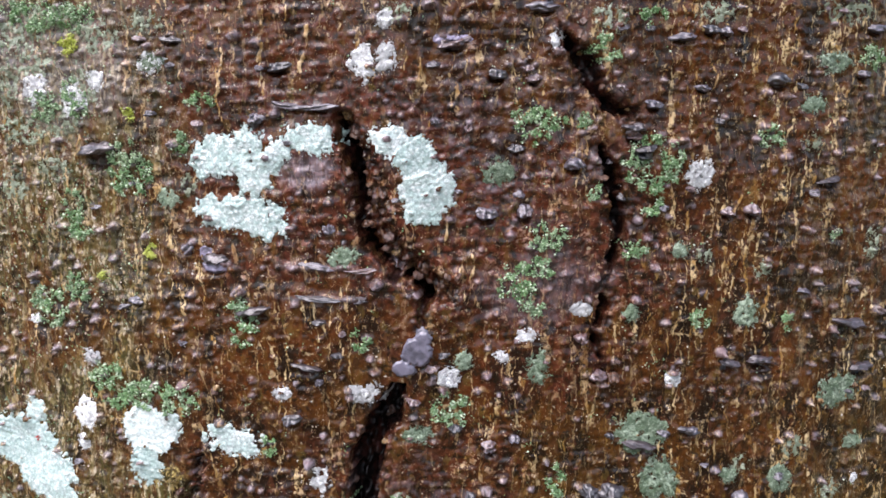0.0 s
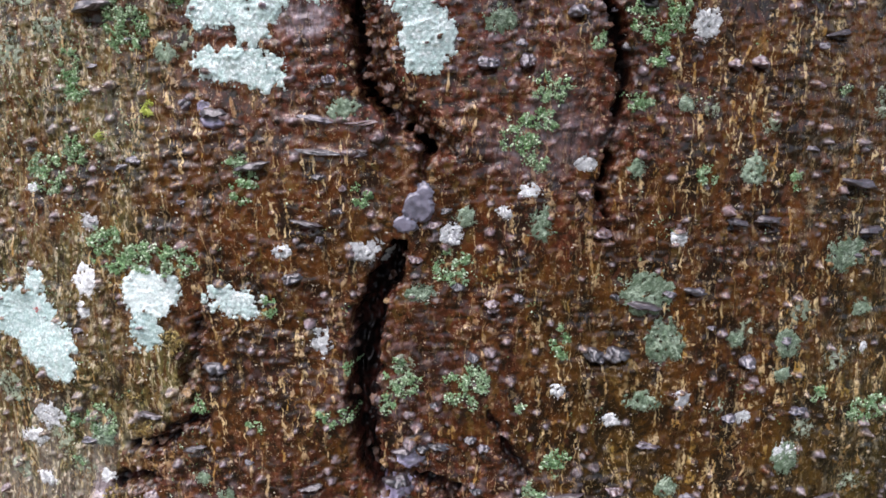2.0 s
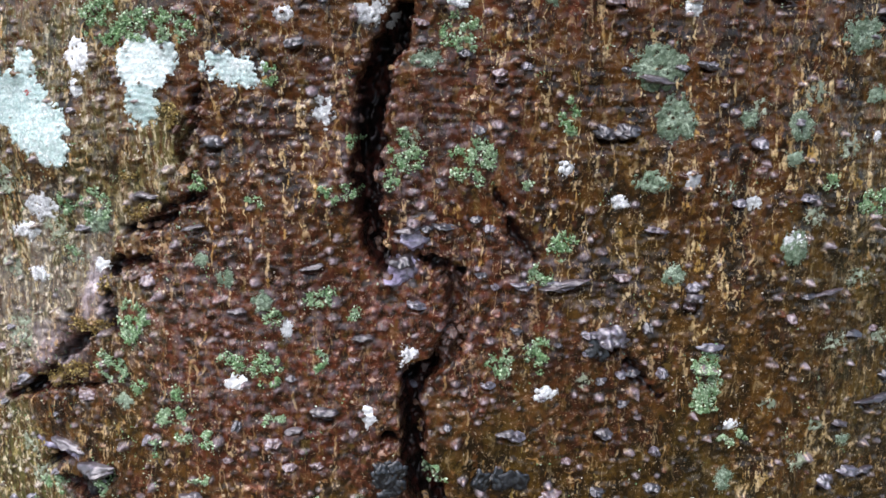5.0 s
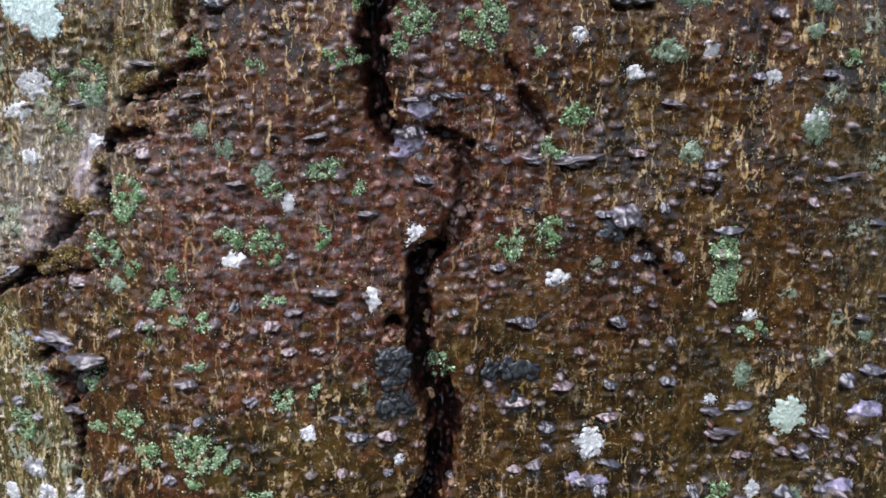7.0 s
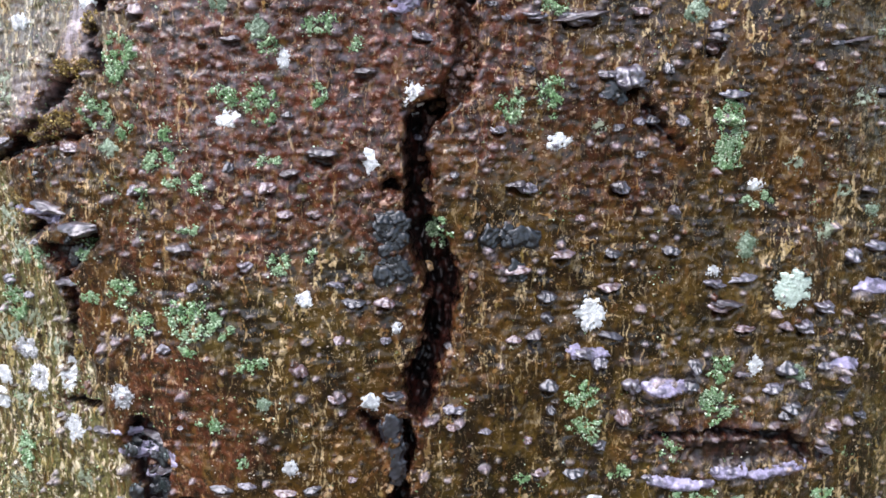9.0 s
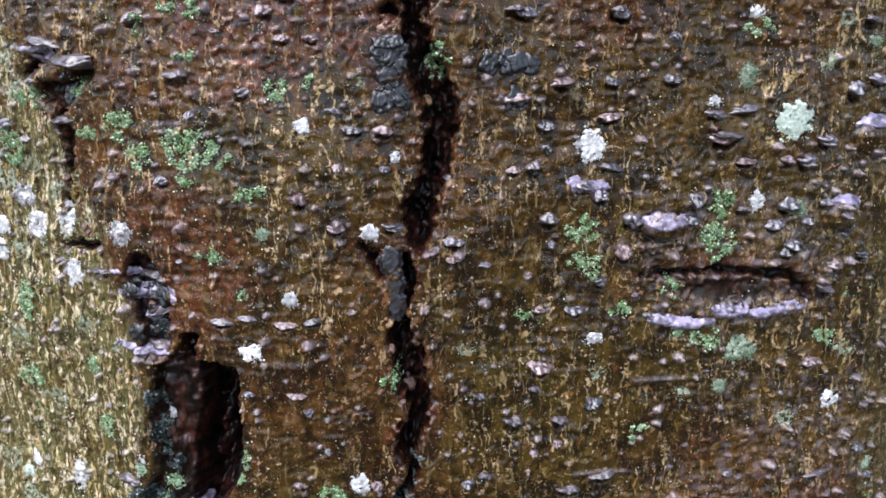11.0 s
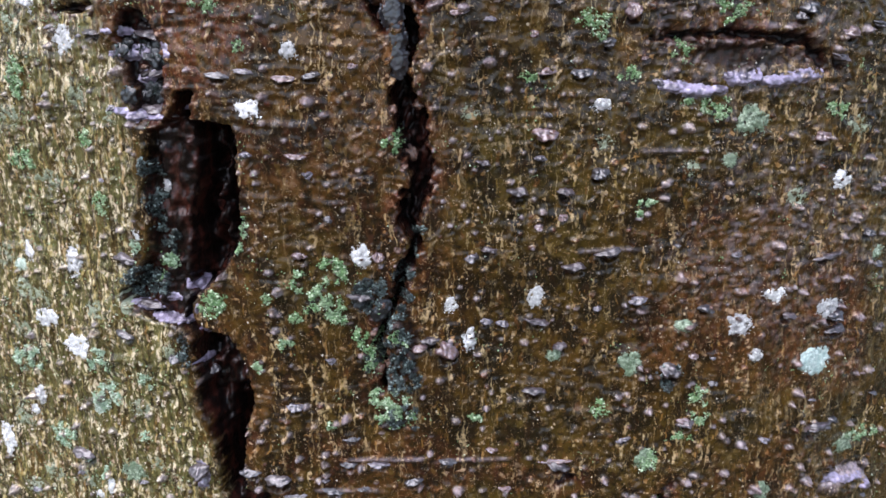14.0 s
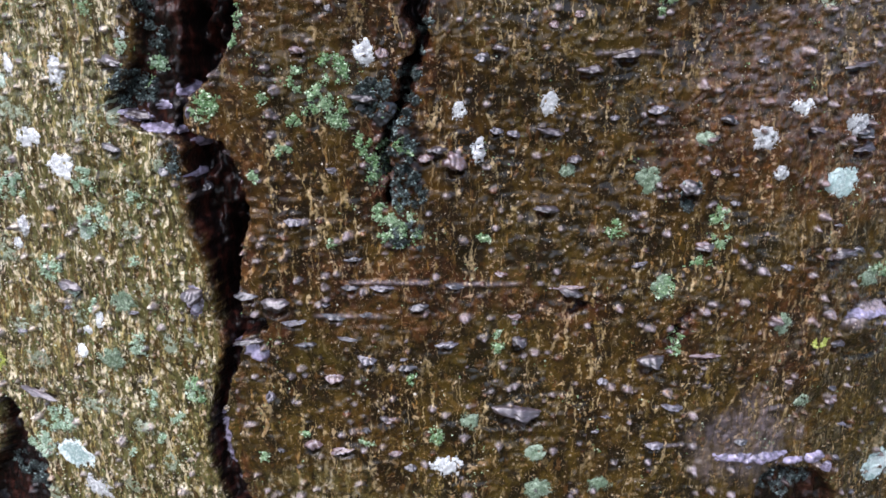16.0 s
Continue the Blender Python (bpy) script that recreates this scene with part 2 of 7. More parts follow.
def crust_material(name, light, mid, dark, scale=900, wet=0.3, shine=0.22):
    k = Net(name)
    own, isle = k.own(), k.island()
    cell = k.cells(k.scaled(1, 1, 1), scale)
    blotch = k.noise(k.scaled(1, 1, 1), 330, 4, 0.7)
    fine = k.noise(k.scaled(1, 1, 1), 2300, 2, 0.6)
    colour = k.mix(k.ramp(blotch, 0.42, 0.58), light, mid)
    colour = k.mix(k.ramp(cell, 0.42, 0.66, 0, 0.65), colour, dark)
    colour = k.mix(k.ramp(fine, 0.45, 0.60, 0, 0.8), colour, dark)
    colour = k.mix(k.ramp(isle, 0.55, 1.0, 0, 0.7), colour, dark)
    colour = k.mix(k.ramp(isle, 0.30, 0.0, 0, 0.5), colour, light)
    colour = k.mix(k.math("MULTIPLY", own, 0.35), colour, mid)
    height = k.math("ADD", k.math("MULTIPLY", cell, -0.8), fine)
    return k.done(colour, 0.6, k.bump(height, 0.00022, 0.8), wet, shine)


def grain_material(name, dark, light, tip):
    k = Net(name)
    isle = k.island()
    fine = k.noise(k.scaled(1, 1, 1), 1500, 2, 0.6)
    pallid = k.math("MULTIPLY", k.ramp(k.noise(k.scaled(1, 1, 1), 120, 2, 0.5), 0.42, 0.62), 0.45)
    colour = k.mix(isle, dark, k.mix(pallid, light, tip))
    colour = k.mix(k.ramp(isle, 0.82, 0.9), colour, tip)
    colour = k.mix(k.ramp(fine, 0.45, 0.65, 0, 0.4), colour, dark)
    return k.done(colour, 0.5, k.bump(fine, 0.0004, 0.6), 0.35, 0.2)


def sleek_material(name, dark, light, coat=1.0, shine=0.12):
    """Smooth wet skin with soft cloudy tone."""
    k = Net(name)
    cloud = k.noise(k.scaled(1, 1, 1.2), 260, 4, 0.6)
    fine = k.noise(k.scaled(1, 1, 0.5), 900, 2, 0.6)
    return k.done(k.mix(k.ramp(cloud, 0.38, 0.62), dark, light), 0.35, k.bump(fine, 0.00025, 0.6), coat, shine, None, 0.5)


BARK = bark_material()
WART = wart_material()
RUST = crumb_material()
SCALE = flake_material()
WHITE = crust_material("white_crust_lichen", (0.91, 0.94, 0.93), (0.59, 0.75, 0.70), (0.20, 0.29, 0.27))
SPOT = crust_material("white_spot_lichen", (0.92, 0.92, 0.92), (0.80, 0.83, 0.81), (0.16, 0.16, 0.17), 500)
GREY = crust_material("grey_green_lichen", (0.50, 0.60, 0.46), (0.19, 0.275, 0.17), (0.040, 0.068, 0.032))
MINT = grain_material("mint_leprose_lichen", (0.17, 0.27, 0.16), (0.44, 0.60, 0.42), (0.80, 0.88, 0.76))
MINT_CRUST = crust_material("mint_crust_lichen", (0.78, 0.84, 0.76), (0.48, 0.60, 0.50), (0.16, 0.22, 0.16))
GREEN = grain_material("green_leprose_lichen", (0.070, 0.165, 0.052), (0.29, 0.46, 0.215), (0.76, 0.86, 0.66))
YELLOW = grain_material("yellow_green_lichen", (0.30, 0.36, 0.04), (0.52, 0.56, 0.10), (0.70, 0.72, 0.30))
MOSS = grain_material("dark_moss", (0.003, 0.006, 0.006), (0.022, 0.036, 0.032), (0.26, 0.34, 0.32))
# plate colour lightened to lavender to stand for reflected sky
PLATE = sleek_material("wet_bark_plate", (0.075, 0.064, 0.092), (0.33, 0.29, 0.41), 0.85, 0.22)
SAP = sleek_material("grey_sap", (0.075, 0.072, 0.095), (0.17, 0.16, 0.21))
TAR = sleek_material("dark_sap", (0.012, 0.013, 0.017), (0.035, 0.037, 0.046))
INK = ink_material()
OCHRE = grain_material("ochre_algae", (0.055, 0.030, 0.007), (0.30, 0.20, 0.04), (0.58, 0.46, 0.16))
LACE = crust_material("pale_green_lichen", (0.40, 0.45, 0.35), (0.26, 0.32, 0.22), (0.12, 0.13, 0.07))
SPECK = crust_material("pale_specks", (0.74, 0.71, 0.64), (0.52, 0.44, 0.34), (0.28, 0.20, 0.13))


def ground_material():
    k = Net("leaf_litter")
    a = k.noise(k.scaled(1, 1, 1), 14, 5, 0.65)
    b = k.noise(k.scaled(1, 1, 1), 1.2, 3, 0.5)
    colour = k.mix(k.ramp(a, 0.35, 0.65), (0.035, 0.026, 0.014), (0.10, 0.065, 0.030))
    colour = k.mix(k.ramp(b, 0.5, 0.65, 0, 0.6), colour, (0.045, 0.070, 0.020))
    return k.done(colour, 0.8, k.bump(a, 0.03, 0.8))


SOIL = ground_material()
RUBY = grain_material("red_fungus", (0.35, 0.02, 0.02), (0.62, 0.06, 0.05), (0.7, 0.2, 0.18))


# ---- the stem's surface: a relief over x (across) and z (up), both in metres ----
def lattice(u, v, seed):
    """Smooth noise, about -1 to 1."""
    iu, iv = np.floor(u).astype(np.int64), np.floor(v).astype(np.int64)
    fu, fv = u - iu, v - iv

    def corner(a, b):
        h = ((iu + a) * 374761393 + (iv + b) * 668265263 + seed * 974634777) & 0xFFFFFFFF
        h = ((h ^ (h >> 13)) * 1274126177) & 0xFFFFFFFF
        ang = ((h ^ (h >> 16)) & 1023) * (2 * math.pi / 1024)
        return np.cos(ang) * (fu - a) + np.sin(ang) * (fv - b)

    su, sv = fu * fu * fu * (fu * (fu * 6 - 15) + 10), fv * fv * fv * (fv * (fv * 6 - 15) + 10)
    low = corner(0, 0) * (1 - su) + corner(1, 0) * su
    high = corner(0, 1) * (1 - su) + corner(1, 1) * su
    return 1.5 * (low * (1 - sv) + high * sv)


def layers(u, v, seed, n=3):
    return sum(lattice(u * 2 ** i, v * 2 ** i, seed + i) * 0.55 ** i for i in range(n))


def step(a, b, v):
    t = np.clip((v - a) / (b - a), 0, 1)
    return t * t * (3 - 2 * t)


RADIUS, AXIS_X, FRONT_Y = 0.40, 0.005, 0.2634
AXIS_Y = FRONT_Y + RADIUS
CELL = 0.0006
XS = np.arange(-0.207, 0.203, CELL)
ZS = np.arange(0.803, 1.452, CELL)
GX, GZ = np.meshgrid(XS, ZS)
SWELL_X, SWELL_Z = (-0.15, -0.08, -0.01, 0.06, 0.13), (0.94, 1.07, 1.20, 1.33)
SWELLS = ((0.1, -4.5, 5.1, 4.2, -5.5), (3.8, -11.4, 0.0, 5.0, -2.2), (-2.1, -3.9, 5.0, 3.2, -1.3), (4.4, -1.9, 0.2, 2.9, -0.4))


def stem_y(x, z):
    """The front of the stem without its fine relief: a round column with gentle swellings."""
    y = AXIS_Y - np.sqrt(RADIUS ** 2 - (x - AXIS_X) ** 2)
    for b, row in zip(SWELL_Z, SWELLS):
        for a, k in zip(SWELL_X, row):
            y = y + 0.001 * k * np.exp(-((x - a) / 0.06) ** 2 - ((z - b) / 0.1) ** 2)
    return y


RELIEF = np.zeros_like(GX)
DARK_BARK_SHADE, RED, FILM = np.zeros_like(GX), np.zeros_like(GX), np.zeros_like(GX)
TAN, PALE, GREY_SKIN_SHEEN = np.zeros_like(GX), np.zeros_like(GX), np.zeros_like(GX)


def bark_ground():
    """Bark everywhere: cross wrinkles, upright fibres and small warts."""
    global RELIEF, FILM, TAN
    wob = lattice(GX * 60, GZ * 60, 3)
    RELIEF += 0.0016 * layers(GX * 28, GZ * 20, 11, 2)
    RELIEF += 0.0007 * layers(GX * 110 + wob * 0.3, GZ * 260, 21, 3) * step(-0.5, 0.5, lattice(GX * 30, GZ * 40, 25))
    ridge = 1 - np.abs(layers(GX * 190 + wob * 0.4, GZ * 34 + wob, 31, 2))
    RELIEF += 0.0005 * (ridge - 0.6)
    RELIEF += 0.0002 * layers(GX * 420, GZ * 420, 41, 2)
    curl_x, curl_z = lattice(GX * 210, GZ * 170, 43), lattice(GX * 230, GZ * 150, 44)
    worm = step(0.86, 0.97, 1 - np.abs(lattice(GX * 150 + 0.55 * curl_x, GZ * 42 + 0.4 * curl_z, 45)))
    worm *= step(0.0, 0.35, lattice(GX * 75, GZ * 90, 46) + 0.5 * lattice(GX * 240, GZ * 160, 47))
    RELIEF += 0.0007 * worm
    TAN += 0.42 * worm * step(-0.15, 0.45, lattice(GX * 60, GZ * 50, 48))
    FILM += np.clip(0.62 + 0.5 * layers(GX * 14, GZ * 10, 61, 3) + 1.2 * GX + 4.8 * (1.22 - GZ), 0, 1)
    TAN += 0.62 * step(0.86, 0.97, 1 - np.abs(lattice(GX * 95 + 0.5 * wob, GZ * 12, 71))) * step(0.05, 0.4, lattice(GX * 50, GZ * 45, 72)) * step(-0.2, 0.4, lattice(GX * 300, GZ * 120, 73))


def window(x, z, rx, rz):
    """The cells round a place (mm), as slices, with offsets in mm."""
    i0, i1 = np.searchsorted(XS, ((x - rx) / 1000, (x + rx) / 1000))
    j0, j1 = np.searchsorted(ZS, ((z - rz) / 1000, (z + rz) / 1000))
    s = (slice(j0, j1), slice(i0, i1))
    return s, GX[s] * 1000 - x, GZ[s] * 1000 - z


def crack(depth, line, rough=1.0, lip=0.3, dark=1.0):
    """A fissure along a line of (x, z, half width), all mm, with ragged edges and reddish flanks."""
    xs, zs = [p[0] for p in line], [p[1] for p in line]
    pad = 22
    cx, cz = (min(xs) + max(xs)) / 2, (min(zs) + max(zs)) / 2
    s, dx, dz = window(cx, cz, (max(xs) - min(xs)) / 2 + pad, (max(zs) - min(zs)) / 2 + pad)
    if dx.size == 0:
        return
    px, pz = dx + cx, dz + cz
    near = np.full(px.shape, 1e9)
    for (ax, az, aw), (bx, bz, bw) in zip(line, line[1:]):
        lx, lz = bx - ax, bz - az
        t = np.clip(((px - ax) * lx + (pz - az) * lz) / max(lx * lx + lz * lz, 1e-6), 0, 1)
        near = np.minimum(near, np.hypot(px - ax - t * lx, pz - az - t * lz) - (aw + (bw - aw) * t))
    ragged = near + 1.2 * lattice(px * 0.13, pz * 0.17, 81) + 1.3 * lattice(px * 0.36, pz * 0.42, 82) + 0.8 * rough * lattice(px * 0.75, pz * 0.85, 85)
    shelf = step(0.3, -0.9, near - 1.5 * min(rough, 1) * min(1.0, depth / 6) + 2.6 * layers(px * 0.24, pz * 0.20, 92, 3))
    RELIEF[s] -= 0.0013 * shelf * np.clip(1 + 0.8 * layers(px * 0.5, pz * 0.45, 94, 2), 0, 2)
    DARK_BARK_SHADE[s] = np.maximum(DARK_BARK_SHADE[s], 0.42 * dark * shelf)
    RED[s] = np.maximum(RED[s], 0.9 * shelf)
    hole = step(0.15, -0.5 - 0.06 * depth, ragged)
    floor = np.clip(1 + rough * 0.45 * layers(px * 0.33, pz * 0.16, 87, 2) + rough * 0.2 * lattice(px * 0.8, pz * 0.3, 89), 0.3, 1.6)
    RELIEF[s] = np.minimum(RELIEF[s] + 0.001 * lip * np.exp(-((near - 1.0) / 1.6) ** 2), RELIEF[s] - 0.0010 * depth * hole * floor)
    # the opening is also darkened: part of its shade sits in the colour
    DARK_BARK_SHADE[s] = np.maximum(DARK_BARK_SHADE[s], dark * step(0.2, -0.4, ragged))
    flank = np.exp(-np.maximum(near, 0) / 6.0) * np.clip(0.55 + 0.6 * layers(px * 0.1, pz * 0.07, 91, 2), 0, 1)
    RED[s] = np.maximum(RED[s], flank)


def cavity(depth, dark, outline):
    """A sharp-edged hole where the bark has broken away, its rim given as (x, z) in mm."""
    xs, zs = [p[0] for p in outline], [p[1] for p in outline]
    cx, cz = (min(xs) + max(xs)) / 2, (min(zs) + max(zs)) / 2
    s, dx, dz = window(cx, cz, (max(xs) - min(xs)) / 2 + 16, (max(zs) - min(zs)) / 2 + 16)
    px, pz = dx + cx, dz + cz
    px, pz = px + 0.9 * lattice(px * 0.35, pz * 0.35, 83), pz + 0.9 * lattice(px * 0.35, pz * 0.35, 84)
    near, within = np.full(px.shape, 1e9), np.zeros(px.shape, bool)
    for (ax, az), (bx, bz) in zip(outline, outline[1:] + outline[:1]):
        lx, lz = bx - ax, bz - az
        t = np.clip(((px - ax) * lx + (pz - az) * lz) / max(lx * lx + lz * lz, 1e-6), 0, 1)
        near = np.minimum(near, np.hypot(px - ax - t * lx, pz - az - t * lz))
        if abs(lz) > 1e-6:
            within ^= ((az > pz) != (bz > pz)) & (px < ax + lx * (pz - az) / lz)
    d = np.where(within, -near, near) + 0.35 * lattice(px * 0.8, pz * 0.8, 86)
    hole = step(0.2, -0.5 - 0.10 * depth, d)
    floor = 1 + 0.35 * layers(px * 0.2, pz * 0.09, 88, 3)
    RELIEF[s] = np.minimum(RELIEF[s] + 0.0004 * np.exp(-((d - 1.0) / 1.6) ** 2), RELIEF[s] - 0.001 * depth * hole * floor)
    # shade of the hole put into its colour, besides the carved depth
    DARK_BARK_SHADE[s] = np.maximum(DARK_BARK_SHADE[s], dark * step(0.2, -0.4, d))
    RED[s] = np.maximum(RED[s], np.exp(-np.maximum(d, 0) / 6.0) * np.clip(0.5 + 0.6 * layers(px * 0.1, pz * 0.07, 91, 2), 0, 1) * (px > cx))


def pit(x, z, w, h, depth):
    """A carved hollow under a scale's or wart's edge, its shade painted dark."""
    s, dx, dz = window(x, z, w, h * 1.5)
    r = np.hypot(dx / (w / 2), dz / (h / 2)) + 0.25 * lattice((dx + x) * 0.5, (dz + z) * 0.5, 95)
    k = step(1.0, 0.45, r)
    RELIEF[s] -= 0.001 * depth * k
    DARK_BARK_SHADE[s] = np.maximum(DARK_BARK_SHADE[s], 0.8 * k)


def knob(x, z, w, h):
    """A rounded knot with a furrow round it and a grey crown that carries its top shine."""
    s, dx, dz = window(x, z, w * 0.8, h * 0.8)
    if dx.size == 0:
        return
    r = np.hypot(dx / (w / 2), dz / (h / 2)) + 0.14 * lattice((dx + x) * 0.3, (dz + z) * 0.3, 97)
    RELIEF[s] += 0.001 * (3.0 * np.clip(1 - r * r, 0, 1) ** 0.6 * (1 + 0.25 * dz / h) - 1.6 * np.exp(-((r - 1.05) / 0.12) ** 2))
    # highlight along the upper rim, painted grey
    GREY_SKIN_SHEEN[s] = np.maximum(GREY_SKIN_SHEEN[s], 0.7 * step(0.55, 0.75, r) * step(1.1, 0.95, r) * step(0.0, 0.4, dz / h))


def streak(x, z, w, h):
    """A tan upright fibre, slightly proud."""
    s, dx, dz = window(x, z, w + 3, h / 2)
    if dx.size == 0:
        return
    sway = 1.6 * lattice((dz + z) * 0.16, 0 * dx + x, 101) + 0.5 * lattice((dz + z) * 0.5, 0 * dx + x, 102)
    k = np.exp(-((dx - sway) / (0.15 + 0.2 * w)) ** 2) * step(h / 2, h / 4, np.abs(dz)) * step(-0.5, 0.2, lattice((dx + x) * 0.3, (dz + z) * 0.16, 103))
    TAN[s] = np.maximum(TAN[s], k)
    RELIEF[s] += 0.0006 * k


def ledge(x, z, w, h):
    """A low cross ridge, tinted grey to carry the sheen of its wet edge."""
    s, dx, dz = window(x, z, w / 2, h * 2)
    bend = 0.8 * lattice((dx + x) * 0.06, 0 * dz + z, 105)
    k = np.exp(-((dz - bend) / (0.45 * h)) ** 2) * step(w / 2, w / 3, np.abs(dx)) * np.clip(0.8 + 0.5 * lattice((dx + x) * 0.2, (dz + z) * 0.3, 106), 0, 1.3)
    RELIEF[s] += 0.0011 * k
    GREY_SKIN_SHEEN[s] = np.maximum(GREY_SKIN_SHEEN[s], 0.45 * k)


def tint(field, x, z, rx, rz, amount):
    """A blotch with a soft, uneven edge in one of the bark's colours."""
    s, dx, dz = window(x, z, rx * 1.6, rz * 1.6)
    r = np.hypot(dx / rx, dz / rz) + 0.35 * layers((dx + x) * 0.06, (dz + z) * 0.05, 111, 3)
    field[s] = np.maximum(field[s], amount * step(1.1, 0.5, r))


def soot(x, z, rx, rz):
    """Black, wet, lumpy old bark."""
    s, dx, dz = window(x, z, rx * 1.5, rz * 1.5)
    r = np.hypot(dx / rx, dz / rz) + 0.5 * layers((dx + x) * 0.14, (dz + z) * 0.14, 124, 3)
    k = step(1.05, 0.75, r)
    RELIEF[s] += 0.0009 * k * (0.3 + layers((dx + x) * 0.28, (dz + z) * 0.36, 126, 3))
    DARK_BARK_SHADE[s] = np.maximum(DARK_BARK_SHADE[s], 0.85 * k * step(-0.55, -0.15, lattice((dx + x) * 0.5, (dz + z) * 0.6, 128)))


def sheen(x, z, rx, rz, amount):
    """Wet sheen painted as purple-grey colour, broken up into small rounded lumps."""
    s, dx, dz = window(x, z, rx * 1.6, rz * 1.6)
    r = np.hypot(dx / rx, dz / rz) + 0.35 * layers((dx + x) * 0.06, (dz + z) * 0.05, 119, 3)
    lump = step(0.0, 0.5, lattice((dx + x) * 0.22, (dz + z) * 0.34, 120) + 0.5 * lattice((dx + x) * 0.6, (dz + z) * 0.8, 122))
    k = step(1.1, 0.5, r) * lump
    RELIEF[s] += 0.00025 * k
    GREY_SKIN_SHEEN[s] = np.maximum(GREY_SKIN_SHEEN[s], amount * k)


def domes(count, seed, small, large, proud, colour, amount):
    """Many small rounded warts with their weight low, so that their tops face the sky; mm."""
    rng = np.random.RandomState(seed)
    for x, z, w, q in zip(rng.uniform(-200, 197, count), rng.uniform(808, 1447, count), rng.triangular(small, small, large, count), rng.rand(count)):
        a, b = w / 2, w * (0.22 + 0.2 * q)
        s, dx, dz = window(x, z, a * 1.3, b * 1.3)
        if dx.size == 0:
            continue
        k = np.clip(1 - (dx / a) ** 2 - ((dz + 0.1 * dx * (q - 0.5)) / b) ** 2, 0, 1) ** 0.75 * (1 - 0.35 * dz / b) * np.clip(1 + 0.9 * lattice((dx + x) * 0.75, (dz + z) * 0.9, seed), 0.1, 2)
        RELIEF[s] += 0.001 * proud * b * k
        colour[s] = np.maximum(colour[s], amount * (0.5 + q / 2) * np.clip(k * 3, 0, 1))


bark_ground()
# grey cork warts, their lavender sky sheen put into the colour
domes(2300, 141, 1.2, 5.0, 2.1, GREY_SKIN_SHEEN, 0.5)
domes(1700, 142, 0.9, 3.0, 1.5, TAN, 0.3)
domes(1300, 143, 1.0, 4.0, 1.7, RED, 0.9)
# rusty plates round the fissures, pale algae-covered bark on the flank, purple-grey skin with painted sheen
tint(RED, -30, 1380, 60, 44, 1.0)
tint(RED, 30, 1355, 60, 46, 0.85)
tint(RED, -60, 1420, 60, 30, 0.6)
tint(GREY_SKIN_SHEEN, -42, 1382, 11, 6, 0.4)
tint(RED, -10, 1275, 44, 36, 0.65)
tint(RED, -55, 1200, 75, 60, 0.9)
tint(RED, -107, 1218, 7, 8, 1.0)
tint(RED, -5, 1215, 46, 44, 0.9)
tint(RED, -90, 1095, 30, 34, 0.7)
tint(RED, 50, 1190, 30, 30, 0.5)
tint(RED, 100, 1000, 45, 40, 0.4)
tint(RED, 138, 985, 26, 34, 0.6)
tint(RED, -40, 1045, 36, 34, 0.3)
tint(RED, 125, 920, 30, 26, 0.4)
tint(RED, -20, 935, 50, 20, 0.4)
EDGE_Z, EDGE_X = (0.80, 0.91, 0.94, 0.99, 1.01, 1.05, 1.09, 1.13, 1.17, 1.21), (-0.085, -0.082, -0.086, -0.100, -0.112, -0.104, -0.114, -0.131, -0.150, -0.160)
side = GX - np.interp(GZ, EDGE_Z, EDGE_X) + 0.004 * layers(GX * 90, GZ * 60, 107, 3)
PALE[:] = np.maximum(PALE, 0.95 * step(0.002, -0.004, side) * step(1.20, 1.16, GZ))
RELIEF -= 0.0015 * step(0.002, -0.004, side) * step(1.20, 1.16, GZ)
beyond = GZ - (1.2545 + 1.12 * (GX + 0.094)) + 0.004 * layers(GX * 90, GZ * 60, 113, 3)
flank = step(0.0, 0.006, beyond) * step(1.262, 1.238, GZ) * step(-0.085, -0.100, GX)
PALE[:] = np.maximum(PALE, 0.9 * flank)
PALE[:] = np.maximum(PALE, 0.55 * step(-0.080, -0.120, GX + 0.012 * layers(GX * 40, GZ * 25, 117, 3)) * step(1.19, 1.22, GZ) * step(-0.5, 0.2, layers(GX * 55, GZ * 35, 118, 2)))
RELIEF -= 0.0022 * step(-0.001, 0.003, beyond + 0.006 * lattice(GX * 120, GZ * 120, 114)) * step(1.275, 1.245, GZ) * step(-0.078, -0.090, GX)
# grazing sky reflection on the flank, painted as grey
GREY_SKIN_SHEEN[:] = np.maximum(GREY_SKIN_SHEEN, 0.2 * flank * step(-0.5, 0.3, layers(GX * 60, GZ * 35, 115, 3)))
tint(PALE, -150, 1405, 70, 70, 0.6)
tint(PALE, -50, 850, 40, 26, 0.35)
PALE[:] = np.maximum(PALE, 0.18 * step(0.07, 0.17, GX) * step(-0.6, 0.5, layers(GX * 40, GZ * 25, 109, 3)))
tint(PALE, -92.1, 1271.6, 11, 17, 0.75)
tint(PALE, -99.8, 1257.8, 12, 12, 0.6)
# purple patch whose lavender sheen is laid on as colour
tint(GREY_SKIN_SHEEN, 108, 874, 24, 22, 0.17)
sheen(112, 878, 26, 22, 0.34)
tint(GREY_SKIN_SHEEN, -120.1, 1222.4, 8, 14, 0.6)
tint(GREY_SKIN_SHEEN, -140.5, 1199.3, 14, 12, 0.4)
tint(GREY_SKIN_SHEEN, 30, 1345, 20, 16, 0.17)
sheen(20, 1222, 50, 24, 0.18)
sheen(-60, 1200, 55, 45, 0.18)
sheen(95, 1095, 55, 30, 0.18)
sheen(20, 1395, 40, 30, 0.18)
sheen(-20, 1270, 40, 24, 0.18)
sheen(120, 1020, 40, 40, 0.18)
tint(GREY_SKIN_SHEEN, -125, 1415, 30, 26, 0.2)
